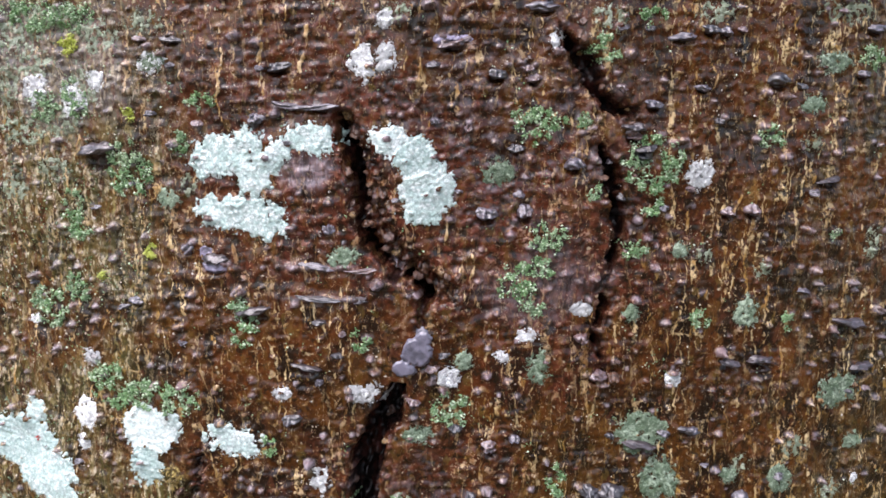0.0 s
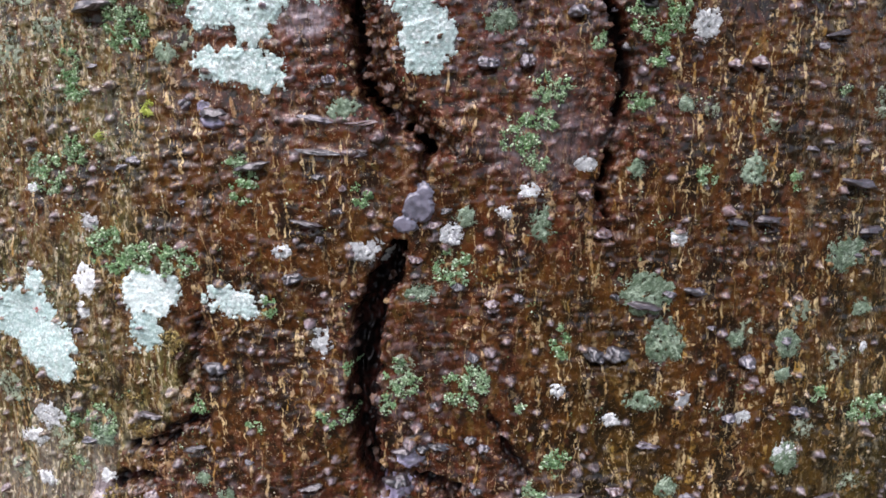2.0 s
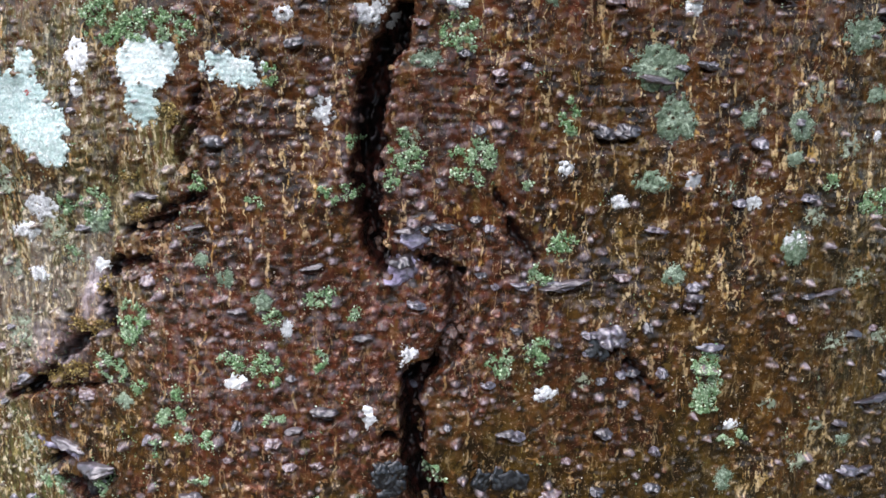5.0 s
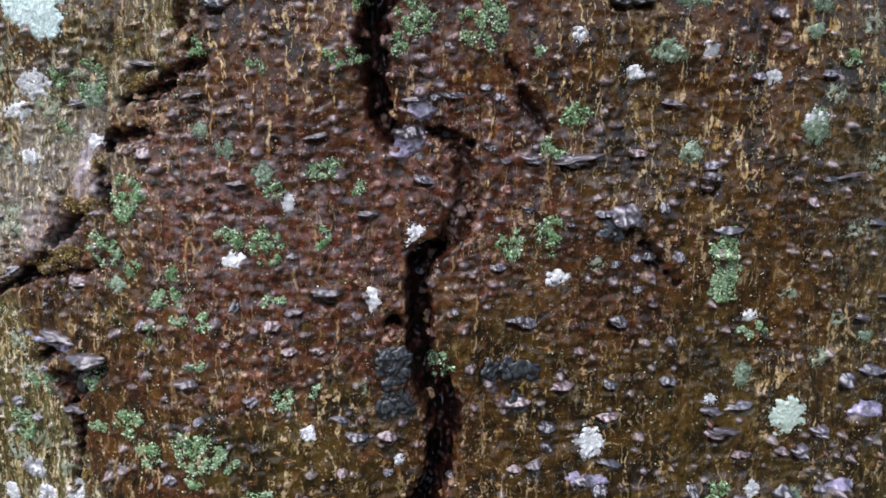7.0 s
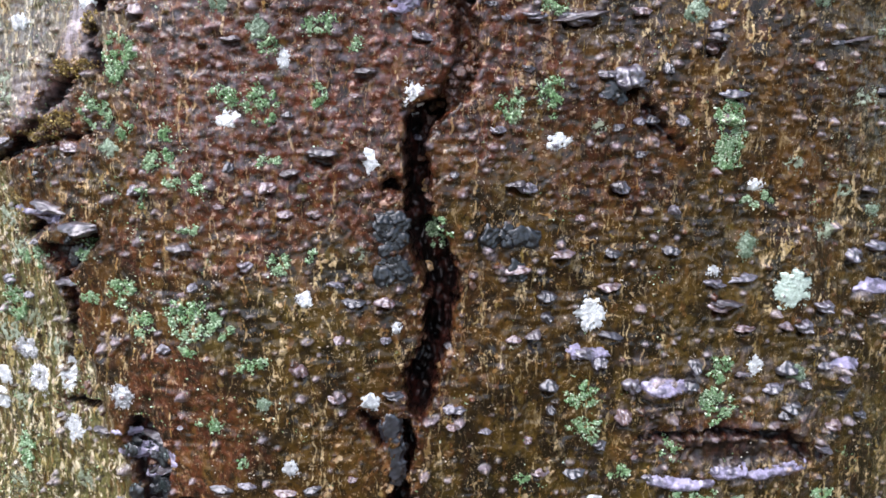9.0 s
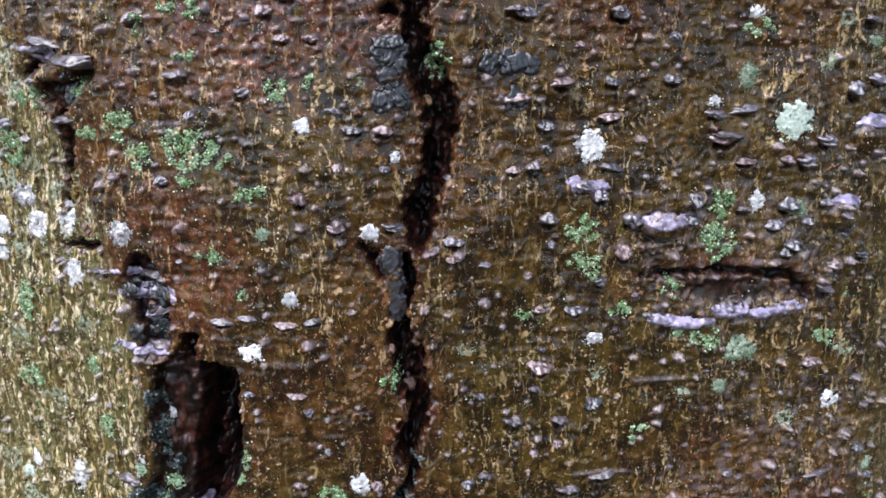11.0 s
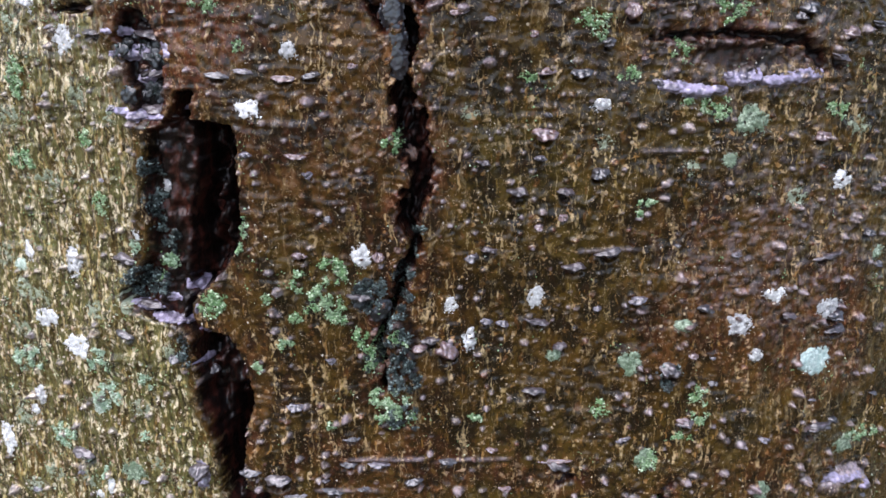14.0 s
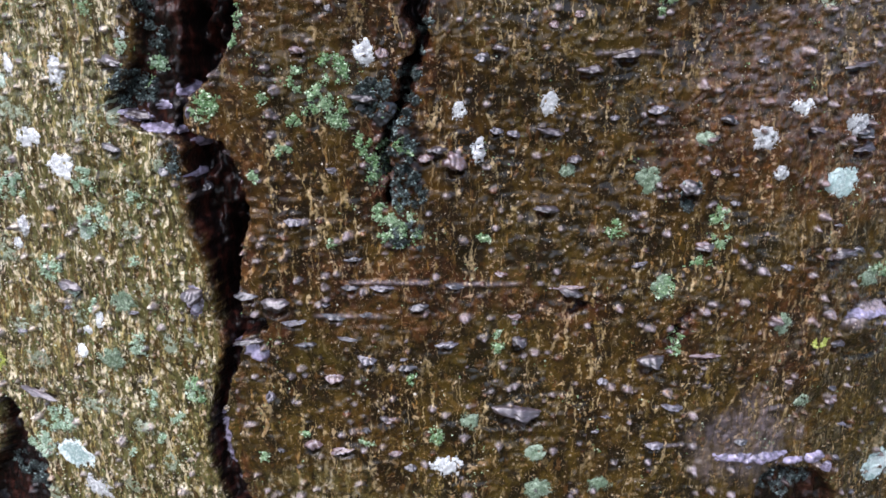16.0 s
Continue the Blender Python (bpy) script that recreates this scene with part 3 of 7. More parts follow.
streak(-41.5, 1419.3, 4.2, 29.0)
streak(-67.3, 1414.5, 2.0, 28.5)
streak(-53.8, 1422.7, 1.6, 24.7)
streak(-30.7, 1424.1, 1.7, 14.6)
streak(31.3, 1373.7, 1.9, 14.0)
streak(17.1, 1402.7, 1.4, 10.0)
streak(36.0, 1429.0, 1.7, 9.7)
streak(-47.5, 1429.1, 1.4, 9.8)
streak(49.5, 1382.2, 1.1, 8.7)
streak(-110.8, 1333.0, 1.3, 11.5)
streak(-131.5, 1330.9, 1.4, 23.8)
streak(16.9, 1336.6, 1.1, 21.9)
streak(55.4, 1412.8, 1.4, 15.0)
streak(65.0, 1335.3, 1.5, 18.6)
streak(78.5, 1413.0, 1.3, 10.1)
streak(-35.9, 1296.0, 1.3, 19.1)
streak(-32.5, 1327.8, 1.1, 22.0)
streak(-10.7, 1412.6, 1.3, 19.7)
streak(-80.1, 1413.0, 1.3, 17.0)
streak(-76.3, 1242.5, 1.2, 23.1)
streak(-63.0, 1241.0, 1.1, 23.1)
streak(-38.7, 1246.8, 1.1, 19.2)
streak(-5.4, 1259.7, 1.1, 22.9)
streak(39.8, 1262.7, 1.5, 17.2)
streak(90.1, 1231.7, 1.2, 20.2)
streak(-55.3, 1269.4, 1.8, 13.0)
streak(-112.0, 1249.6, 1.3, 23.6)
streak(-156.8, 1236.2, 1.6, 42.8)
streak(-107.5, 1216.4, 1.3, 16.3)
streak(-19.0, 1210.9, 0.9, 18.1)
streak(51.6, 1219.1, 2.3, 16.3)
streak(8.5, 1216.2, 1.5, 12.2)
streak(-65.9, 1142.9, 1.6, 53.0)
streak(-118.1, 1171.9, 2.6, 26.6)
streak(-72.8, 1168.0, 1.3, 23.4)
streak(-51.4, 1175.5, 0.9, 17.9)
streak(-24.8, 1123.8, 1.1, 28.3)
streak(65.4, 1140.1, 1.5, 23.6)
streak(-109.8, 1165.3, 1.3, 15.1)
streak(-94.8, 1188.5, 1.2, 12.6)
streak(-39.1, 1161.1, 0.9, 18.1)
streak(89.6, 1193.1, 1.2, 20.5)
streak(115.6, 1166.0, 1.7, 13.7)
streak(-69.3, 1046.8, 1.3, 30.8)
streak(-76.3, 1096.8, 1.1, 22.3)
streak(-111.9, 1045.5, 2.4, 38.9)
streak(-139.6, 1048.5, 2.2, 44.8)
streak(-159.4, 1022.0, 1.7, 47.7)
streak(-126.5, 1025.0, 1.8, 36.6)
streak(-92.1, 1095.9, 1.0, 15.2)
streak(-64.8, 1102.6, 0.9, 11.0)
streak(-38.6, 1066.6, 0.9, 23.5)
streak(0.6, 1076.7, 0.9, 17.7)
streak(72.3, 1017.8, 1.0, 24.1)
streak(-104.5, 1075.3, 1.3, 16.1)
streak(-168.0, 1043.2, 1.7, 37.5)
streak(-143.9, 1077.8, 1.6, 25.9)
streak(-164.7, 945.8, 2.0, 49.4)
streak(-143.9, 938.6, 1.9, 44.0)
streak(-108.4, 946.0, 1.4, 46.7)
streak(-100.0, 938.3, 1.8, 37.6)
streak(-123.5, 938.4, 1.5, 38.4)
streak(-9.6, 979.8, 1.4, 29.8)
streak(-49.7, 941.9, 1.0, 34.0)
streak(18.0, 983.2, 1.2, 25.4)
streak(-112.1, 976.4, 1.4, 30.9)
streak(47.2, 961.1, 1.0, 26.3)
streak(-144.5, 916.6, 2.1, 28.2)
streak(-93.2, 893.8, 1.5, 47.1)
streak(-105.8, 877.6, 1.6, 49.2)
streak(-136.1, 866.1, 1.6, 41.3)
streak(-68.3, 887.1, 4.5, 35.0)
streak(-56.5, 873.7, 2.1, 28.4)
streak(-13.4, 896.6, 1.2, 24.3)
streak(-34.0, 862.6, 1.2, 18.9)
streak(-119.4, 860.1, 1.5, 25.8)
streak(-168.8, 897.4, 2.3, 30.3)
streak(-76.7, 1233.6, 1.6, 19.6)
streak(-71.0, 1221.9, 1.6, 10.6)
streak(-62.6, 1221.2, 1.6, 10.4)
streak(-96.5, 1110.8, 1.6, 42.5)
streak(-76.1, 1096.1, 1.6, 21.1)
streak(-92.4, 1128.5, 1.6, 12.3)
streak(-109.8, 1149.1, 1.6, 15.3)
streak(88.7, 1233.0, 1.6, 20.6)
streak(65.4, 1127.7, 1.6, 21.3)
streak(26.4, 1118.8, 1.6, 17.1)
streak(50.6, 1223.7, 1.6, 16.1)
streak(120.6, 1190.1, 1.6, 18.8)
streak(75.0, 1158.6, 1.6, 15.4)
streak(-39.0, 1117.4, 1.6, 16.1)
streak(-25.5, 1122.5, 1.6, 19.9)
streak(-77.3, 1087.5, 1.6, 15.1)
streak(-68.6, 1040.8, 1.6, 17.2)
streak(-7.9, 1001.9, 1.6, 23.6)
streak(15.9, 1000.8, 1.6, 18.1)
streak(66.0, 1012.2, 1.6, 16.3)
streak(34.4, 991.4, 1.6, 16.4)
streak(-77.2, 1244.4, 1.6, 17.6)
streak(-63.2, 1237.1, 1.6, 13.2)
streak(30.6, 1259.0, 1.6, 37.2)
streak(39.6, 1258.8, 1.6, 22.6)
streak(51.8, 1268.1, 1.6, 20.7)
streak(49.6, 1410.1, 1.6, 13.8)
streak(-68.2, 1405.3, 1.6, 23.5)
streak(-54.6, 1413.5, 1.6, 19.3)
threads = np.random.RandomState(17)
for _ in range(170):
    streak(threads.uniform(-190, 190), threads.uniform(820, 1440), 2.0, threads.triangular(7, 10, 32))
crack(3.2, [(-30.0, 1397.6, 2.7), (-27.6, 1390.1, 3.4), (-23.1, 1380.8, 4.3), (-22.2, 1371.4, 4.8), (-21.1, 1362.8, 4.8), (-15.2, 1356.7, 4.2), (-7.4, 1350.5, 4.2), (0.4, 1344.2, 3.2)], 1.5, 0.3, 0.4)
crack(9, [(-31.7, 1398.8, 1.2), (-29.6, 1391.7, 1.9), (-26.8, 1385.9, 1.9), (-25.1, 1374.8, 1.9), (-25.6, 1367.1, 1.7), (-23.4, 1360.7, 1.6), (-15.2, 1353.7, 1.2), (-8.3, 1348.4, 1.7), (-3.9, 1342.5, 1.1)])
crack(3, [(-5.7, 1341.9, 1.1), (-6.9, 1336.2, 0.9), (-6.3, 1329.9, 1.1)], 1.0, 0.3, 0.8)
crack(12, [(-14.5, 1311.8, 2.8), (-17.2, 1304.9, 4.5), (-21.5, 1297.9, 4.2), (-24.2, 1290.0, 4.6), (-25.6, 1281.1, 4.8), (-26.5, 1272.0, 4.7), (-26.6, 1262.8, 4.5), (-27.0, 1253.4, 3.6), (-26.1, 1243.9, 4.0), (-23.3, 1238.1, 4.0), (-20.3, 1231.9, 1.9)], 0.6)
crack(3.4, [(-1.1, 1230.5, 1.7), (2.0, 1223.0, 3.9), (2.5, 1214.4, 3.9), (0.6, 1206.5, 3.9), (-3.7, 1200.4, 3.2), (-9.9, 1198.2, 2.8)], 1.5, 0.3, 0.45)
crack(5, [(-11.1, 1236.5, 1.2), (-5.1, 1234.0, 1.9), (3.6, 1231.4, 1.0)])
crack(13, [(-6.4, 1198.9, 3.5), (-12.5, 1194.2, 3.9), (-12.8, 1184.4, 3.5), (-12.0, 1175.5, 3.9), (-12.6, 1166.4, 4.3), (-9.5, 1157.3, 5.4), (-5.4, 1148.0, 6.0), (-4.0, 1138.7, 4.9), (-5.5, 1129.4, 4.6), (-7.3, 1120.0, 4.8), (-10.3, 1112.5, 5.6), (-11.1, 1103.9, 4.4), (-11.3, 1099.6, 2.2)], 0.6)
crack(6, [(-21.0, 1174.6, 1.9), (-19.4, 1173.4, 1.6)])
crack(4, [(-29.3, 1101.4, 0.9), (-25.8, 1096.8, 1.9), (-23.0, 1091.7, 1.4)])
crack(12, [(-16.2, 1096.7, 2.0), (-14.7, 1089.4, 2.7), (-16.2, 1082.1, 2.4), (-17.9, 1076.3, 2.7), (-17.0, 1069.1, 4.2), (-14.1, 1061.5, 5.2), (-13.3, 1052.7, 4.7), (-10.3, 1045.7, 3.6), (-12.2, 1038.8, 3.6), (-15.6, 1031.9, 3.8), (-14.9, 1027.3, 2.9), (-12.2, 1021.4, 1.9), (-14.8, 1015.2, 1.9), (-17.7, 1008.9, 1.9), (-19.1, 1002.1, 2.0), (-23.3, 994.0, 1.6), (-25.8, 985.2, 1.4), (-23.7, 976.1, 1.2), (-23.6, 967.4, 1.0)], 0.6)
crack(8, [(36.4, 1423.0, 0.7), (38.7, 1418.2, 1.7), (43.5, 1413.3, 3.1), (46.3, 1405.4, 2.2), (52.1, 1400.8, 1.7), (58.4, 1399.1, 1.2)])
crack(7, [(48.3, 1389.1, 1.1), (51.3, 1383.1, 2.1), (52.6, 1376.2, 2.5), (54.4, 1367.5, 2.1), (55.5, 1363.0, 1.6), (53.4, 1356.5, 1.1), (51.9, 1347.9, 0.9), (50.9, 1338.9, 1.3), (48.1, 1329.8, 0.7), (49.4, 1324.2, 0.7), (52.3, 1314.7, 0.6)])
crack(3.2, [(-78.4, 1289.8, 1.3), (-80.2, 1281.6, 1.7), (-83.6, 1273.3, 2.3), (-85.5, 1265.8, 2.8), (-84.3, 1260.3, 2.4)], 1.5, 0.3, 0.45)
crack(4, [(-92.4, 1250.9, 0.8), (-85.6, 1253.1, 1.2), (-79.1, 1255.3, 0.9)], 1.0, 0.8)
crack(4, [(-107.4, 1242.7, 0.9), (-98.9, 1244.4, 1.5), (-89.9, 1248.4, 1.5)], 1.0, 0.8)
crack(4, [(-115.1, 1226.9, 1.4), (-109.9, 1231.4, 2.0), (-104.2, 1232.9, 2.0), (-96.2, 1233.0, 0.8)], 1.0, 0.8)
crack(4, [(-115.9, 1221.2, 1.8), (-114.1, 1215.4, 2.8), (-113.4, 1209.9, 1.9)], 1.0, 0.8)
crack(4, [(-137.6, 1194.8, 1.4), (-130.5, 1200.3, 2.2), (-122.8, 1206.9, 1.9)], 1.0, 0.8)
crack(4, [(-151.9, 1183.6, 1.2), (-142.3, 1188.7, 2.0), (-135.4, 1191.8, 1.4)], 1.0, 0.8)
crack(4, [(-162.7, 1176.6, 1.5), (-148.9, 1182.0, 1.6), (-133.1, 1185.8, 0.8), (-117.2, 1189.2, 0.8)], 1.0, 0.8)
crack(4.5, [(-146.4, 1153.4, 1.3), (-139.2, 1158.4, 2.2), (-132.7, 1161.7, 1.2)], 1.0, 0.6)
crack(4.5, [(-138.3, 1147.6, 3.3), (-129.2, 1146.6, 4.3), (-123.6, 1152.6, 2.8), (-118.4, 1157.1, 1.6)], 1.0, 0.6)
crack(4.5, [(-131.0, 1139.8, 1.5), (-128.1, 1134.3, 2.5), (-129.4, 1127.0, 2.3), (-131.9, 1120.5, 1.3), (-133.1, 1112.4, 1.8), (-132.4, 1103.9, 1.3)], 1.0, 0.6)
crack(4.5, [(-134.4, 1095.4, 1.3), (-126.7, 1096.5, 1.3), (-120.6, 1096.5, 0.8)], 1.0, 0.6)
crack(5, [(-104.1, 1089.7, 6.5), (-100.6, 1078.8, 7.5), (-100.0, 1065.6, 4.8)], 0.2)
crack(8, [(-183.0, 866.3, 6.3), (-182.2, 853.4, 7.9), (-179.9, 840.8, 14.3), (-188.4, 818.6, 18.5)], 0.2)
crack(3.2, [(64.3, 1088.3, 0.6), (76.0, 1089.7, 1.2), (89.9, 1090.7, 1.4), (104.1, 1089.0, 1.7), (116.7, 1088.0, 1.9), (122.7, 1081.6, 2.4)])
crack(2, [(13.9, 1257.5, 0.9), (20.6, 1243.8, 1.3), (27.3, 1235.7, 0.8)])
crack(2, [(59.1, 1200.3, 1.4), (65.3, 1192.8, 1.2), (71.5, 1186.8, 0.8)])
crack(2.5, [(76.4, 917.1, 1.2), (80.9, 923.5, 1.4), (83.7, 926.7, 0.8)])
crack(2.5, [(44.0, 930.2, 2.0), (40.1, 928.1, 1.4)])
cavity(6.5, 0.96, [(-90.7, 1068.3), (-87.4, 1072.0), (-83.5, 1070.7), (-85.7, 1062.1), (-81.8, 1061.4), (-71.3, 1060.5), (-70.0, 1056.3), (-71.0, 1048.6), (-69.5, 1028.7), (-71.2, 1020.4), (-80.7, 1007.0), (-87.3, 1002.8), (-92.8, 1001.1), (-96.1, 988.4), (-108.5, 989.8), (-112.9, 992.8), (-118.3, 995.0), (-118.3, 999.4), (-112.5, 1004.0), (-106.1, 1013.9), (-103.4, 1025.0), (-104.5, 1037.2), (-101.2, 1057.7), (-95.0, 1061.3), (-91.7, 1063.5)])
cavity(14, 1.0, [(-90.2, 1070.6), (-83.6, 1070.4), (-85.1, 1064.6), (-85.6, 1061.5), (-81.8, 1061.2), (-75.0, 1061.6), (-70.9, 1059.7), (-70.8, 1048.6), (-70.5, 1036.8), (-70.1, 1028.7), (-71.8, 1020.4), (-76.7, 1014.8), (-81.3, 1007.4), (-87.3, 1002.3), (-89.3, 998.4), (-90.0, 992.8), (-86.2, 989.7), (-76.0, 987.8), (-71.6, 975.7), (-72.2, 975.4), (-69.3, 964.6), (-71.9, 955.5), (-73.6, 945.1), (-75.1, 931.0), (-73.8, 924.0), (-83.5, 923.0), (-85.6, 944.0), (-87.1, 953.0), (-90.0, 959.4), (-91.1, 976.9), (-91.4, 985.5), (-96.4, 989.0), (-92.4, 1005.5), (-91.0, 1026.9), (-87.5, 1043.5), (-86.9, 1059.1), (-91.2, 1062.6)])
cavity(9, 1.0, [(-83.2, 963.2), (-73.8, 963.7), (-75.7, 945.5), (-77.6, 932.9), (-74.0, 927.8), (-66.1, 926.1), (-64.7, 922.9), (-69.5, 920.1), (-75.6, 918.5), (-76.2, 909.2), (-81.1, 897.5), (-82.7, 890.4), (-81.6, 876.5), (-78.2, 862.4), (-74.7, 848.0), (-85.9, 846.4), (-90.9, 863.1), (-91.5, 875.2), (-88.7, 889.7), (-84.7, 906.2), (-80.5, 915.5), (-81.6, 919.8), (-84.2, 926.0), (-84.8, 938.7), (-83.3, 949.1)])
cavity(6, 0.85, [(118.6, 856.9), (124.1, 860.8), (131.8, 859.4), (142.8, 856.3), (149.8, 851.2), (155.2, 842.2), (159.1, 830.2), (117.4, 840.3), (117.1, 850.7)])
soot(-21.2, 1160.2, 6.0, 8.0)
soot(-19.3, 1149.2, 5.0, 5.5)
soot(17.8, 1158.5, 7.5, 3.2)
soot(50.8, 1203.5, 4.6, 5.0)
soot(-26.5, 999.7, 6.0, 5.0)
soot(-17.8, 987.0, 5.5, 12.0)
soot(-102.8, 1084.2, 9.0, 6.0)
soot(-102.0, 1068.2, 7.0, 5.0)
soot(-29.0, 1003.2, 5.5, 5.0)
soot(-18.3, 956.1, 7.0, 7.0)
soot(-17.3, 977.8, 6.0, 8.0)
# hollows under lifted scales, then under lenticels, each with its shade painted in
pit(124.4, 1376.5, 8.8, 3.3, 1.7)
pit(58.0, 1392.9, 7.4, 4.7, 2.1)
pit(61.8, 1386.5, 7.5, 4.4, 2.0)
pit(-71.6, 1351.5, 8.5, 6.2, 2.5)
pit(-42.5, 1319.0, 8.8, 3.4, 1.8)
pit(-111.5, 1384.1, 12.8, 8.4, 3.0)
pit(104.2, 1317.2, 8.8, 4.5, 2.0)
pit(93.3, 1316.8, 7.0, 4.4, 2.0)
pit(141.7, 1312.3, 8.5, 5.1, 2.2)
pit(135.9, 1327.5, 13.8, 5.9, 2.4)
# this one is the shadow under a grey lichen, drawn as a dark pit
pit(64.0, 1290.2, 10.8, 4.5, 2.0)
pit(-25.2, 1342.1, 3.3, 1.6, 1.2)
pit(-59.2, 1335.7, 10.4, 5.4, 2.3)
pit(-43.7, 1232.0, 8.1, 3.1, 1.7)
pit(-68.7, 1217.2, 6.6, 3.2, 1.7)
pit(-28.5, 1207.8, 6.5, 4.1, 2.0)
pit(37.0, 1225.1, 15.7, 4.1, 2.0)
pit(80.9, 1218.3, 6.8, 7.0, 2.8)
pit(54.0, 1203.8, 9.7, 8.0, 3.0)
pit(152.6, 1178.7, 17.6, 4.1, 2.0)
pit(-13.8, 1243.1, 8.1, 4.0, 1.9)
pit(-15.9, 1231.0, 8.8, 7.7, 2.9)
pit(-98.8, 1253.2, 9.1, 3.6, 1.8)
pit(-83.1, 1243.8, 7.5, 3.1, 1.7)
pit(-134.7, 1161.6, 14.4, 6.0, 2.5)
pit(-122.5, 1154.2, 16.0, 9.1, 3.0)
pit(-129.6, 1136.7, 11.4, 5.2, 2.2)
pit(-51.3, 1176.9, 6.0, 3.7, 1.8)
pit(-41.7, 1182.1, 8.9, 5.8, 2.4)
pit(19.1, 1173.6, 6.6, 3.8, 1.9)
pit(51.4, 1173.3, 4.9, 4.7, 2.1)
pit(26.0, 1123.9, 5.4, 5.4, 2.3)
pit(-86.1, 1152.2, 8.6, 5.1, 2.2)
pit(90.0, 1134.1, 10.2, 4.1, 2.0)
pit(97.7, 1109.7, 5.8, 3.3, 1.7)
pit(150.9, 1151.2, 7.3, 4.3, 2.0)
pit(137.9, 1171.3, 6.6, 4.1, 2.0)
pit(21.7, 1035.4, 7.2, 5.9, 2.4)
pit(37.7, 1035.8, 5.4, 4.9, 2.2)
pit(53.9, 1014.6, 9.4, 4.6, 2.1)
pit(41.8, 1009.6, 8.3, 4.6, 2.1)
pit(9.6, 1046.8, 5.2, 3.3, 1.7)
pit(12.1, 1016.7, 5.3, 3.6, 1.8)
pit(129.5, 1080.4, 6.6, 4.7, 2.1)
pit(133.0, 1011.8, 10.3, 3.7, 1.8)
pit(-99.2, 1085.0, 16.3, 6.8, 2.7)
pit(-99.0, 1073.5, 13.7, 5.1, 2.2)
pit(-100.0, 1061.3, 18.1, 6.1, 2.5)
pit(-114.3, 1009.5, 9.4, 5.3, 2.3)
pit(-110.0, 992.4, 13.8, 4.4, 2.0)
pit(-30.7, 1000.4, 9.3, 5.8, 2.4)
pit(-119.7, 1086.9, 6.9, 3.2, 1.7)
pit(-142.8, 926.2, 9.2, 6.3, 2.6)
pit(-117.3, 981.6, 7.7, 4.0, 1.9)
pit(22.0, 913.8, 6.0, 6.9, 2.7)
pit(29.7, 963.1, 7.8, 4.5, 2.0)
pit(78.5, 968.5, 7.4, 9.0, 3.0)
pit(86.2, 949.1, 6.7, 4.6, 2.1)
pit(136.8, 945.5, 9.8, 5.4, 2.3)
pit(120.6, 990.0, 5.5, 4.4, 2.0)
pit(-7.7, 983.5, 6.4, 4.8, 2.1)
pit(29.7, 989.8, 8.4, 3.8, 1.9)
pit(-62.4, 929.7, 9.7, 6.9, 2.7)
pit(38.1, 980.1, 4.6, 4.8, 2.1)
pit(70.1, 905.3, 9.5, 8.6, 3.0)
pit(22.5, 886.3, 17.3, 8.7, 3.0)
pit(-92.2, 928.5, 8.0, 10.0, 3.0)
pit(-25.5, 887.6, 3.0, 2.6, 1.5)
pit(-72.7, 915.6, 9.6, 4.0, 1.9)
pit(143.0, 908.6, 6.2, 4.5, 2.0)
pit(39.8, 932.9, 7.6, 4.8, 2.1)
pit(-163.4, 878.8, 16.3, 4.1, 2.0)
pit(127.9, 1220.5, 10.6, 2.8, 1.6)
pit(141.3, 982.9, 8.7, 4.6, 2.1)
pit(2.7, 1418.2, 8.8, 3.3, 1.7)
pit(29.3, 1429.0, 8.6, 2.9, 1.6)
pit(72.6, 1420.8, 7.6, 2.3, 1.5)
pit(86.1, 1422.5, 3.9, 2.7, 1.6)
pit(104.8, 1407.7, 6.6, 3.8, 1.9)
pit(79.8, 1405.9, 4.9, 2.0, 1.4)
pit(63.8, 1400.7, 5.4, 2.7, 1.6)
pit(16.1, 1409.2, 5.4, 3.3, 1.7)
pit(40.3, 1381.9, 5.7, 3.8, 1.9)
pit(22.4, 1387.6, 4.9, 2.4, 1.5)
pit(13.1, 1366.9, 6.6, 3.8, 1.9)
pit(25.3, 1367.1, 4.8, 4.2, 2.0)
pit(90.4, 1366.9, 4.2, 2.9, 1.6)
pit(98.0, 1367.2, 4.9, 3.6, 1.8)
pit(135.1, 1410.4, 4.8, 2.5, 1.5)
pit(138.1, 1424.5, 6.7, 2.8, 1.6)
pit(-49.7, 1411.4, 8.1, 3.0, 1.6)
pit(-56.3, 1396.0, 4.2, 3.1, 1.7)
pit(-83.4, 1420.4, 6.3, 2.0, 1.4)
pit(-93.8, 1420.9, 4.2, 2.0, 1.4)
pit(-48.4, 1301.1, 6.5, 3.4, 1.8)
pit(-98.7, 1338.2, 5.6, 2.6, 1.6)
pit(55.0, 1274.1, 6.8, 4.0, 1.9)
pit(47.5, 1274.4, 4.5, 4.0, 1.9)
pit(79.9, 1295.5, 6.9, 2.3, 1.5)
pit(72.3, 1294.8, 4.6, 2.3, 1.5)
pit(14.7, 1292.9, 4.9, 2.7, 1.6)
pit(49.0, 1314.5, 6.3, 3.0, 1.6)
pit(-38.0, 1399.9, 10.2, 2.0, 1.4)
pit(-46.6, 1400.3, 7.4, 2.0, 1.4)
pit(-14.6, 1349.3, 5.6, 5.0, 2.1)
pit(48.8, 1273.4, 8.2, 4.1, 1.9)
pit(56.2, 1274.2, 6.7, 4.1, 1.9)
pit(-74.8, 1270.8, 7.1, 3.7, 1.8)
pit(-99.3, 1225.1, 5.0, 4.0, 1.9)
pit(56.1, 1227.5, 5.3, 2.8, 1.6)
pit(87.7, 1202.7, 8.9, 2.9, 1.6)
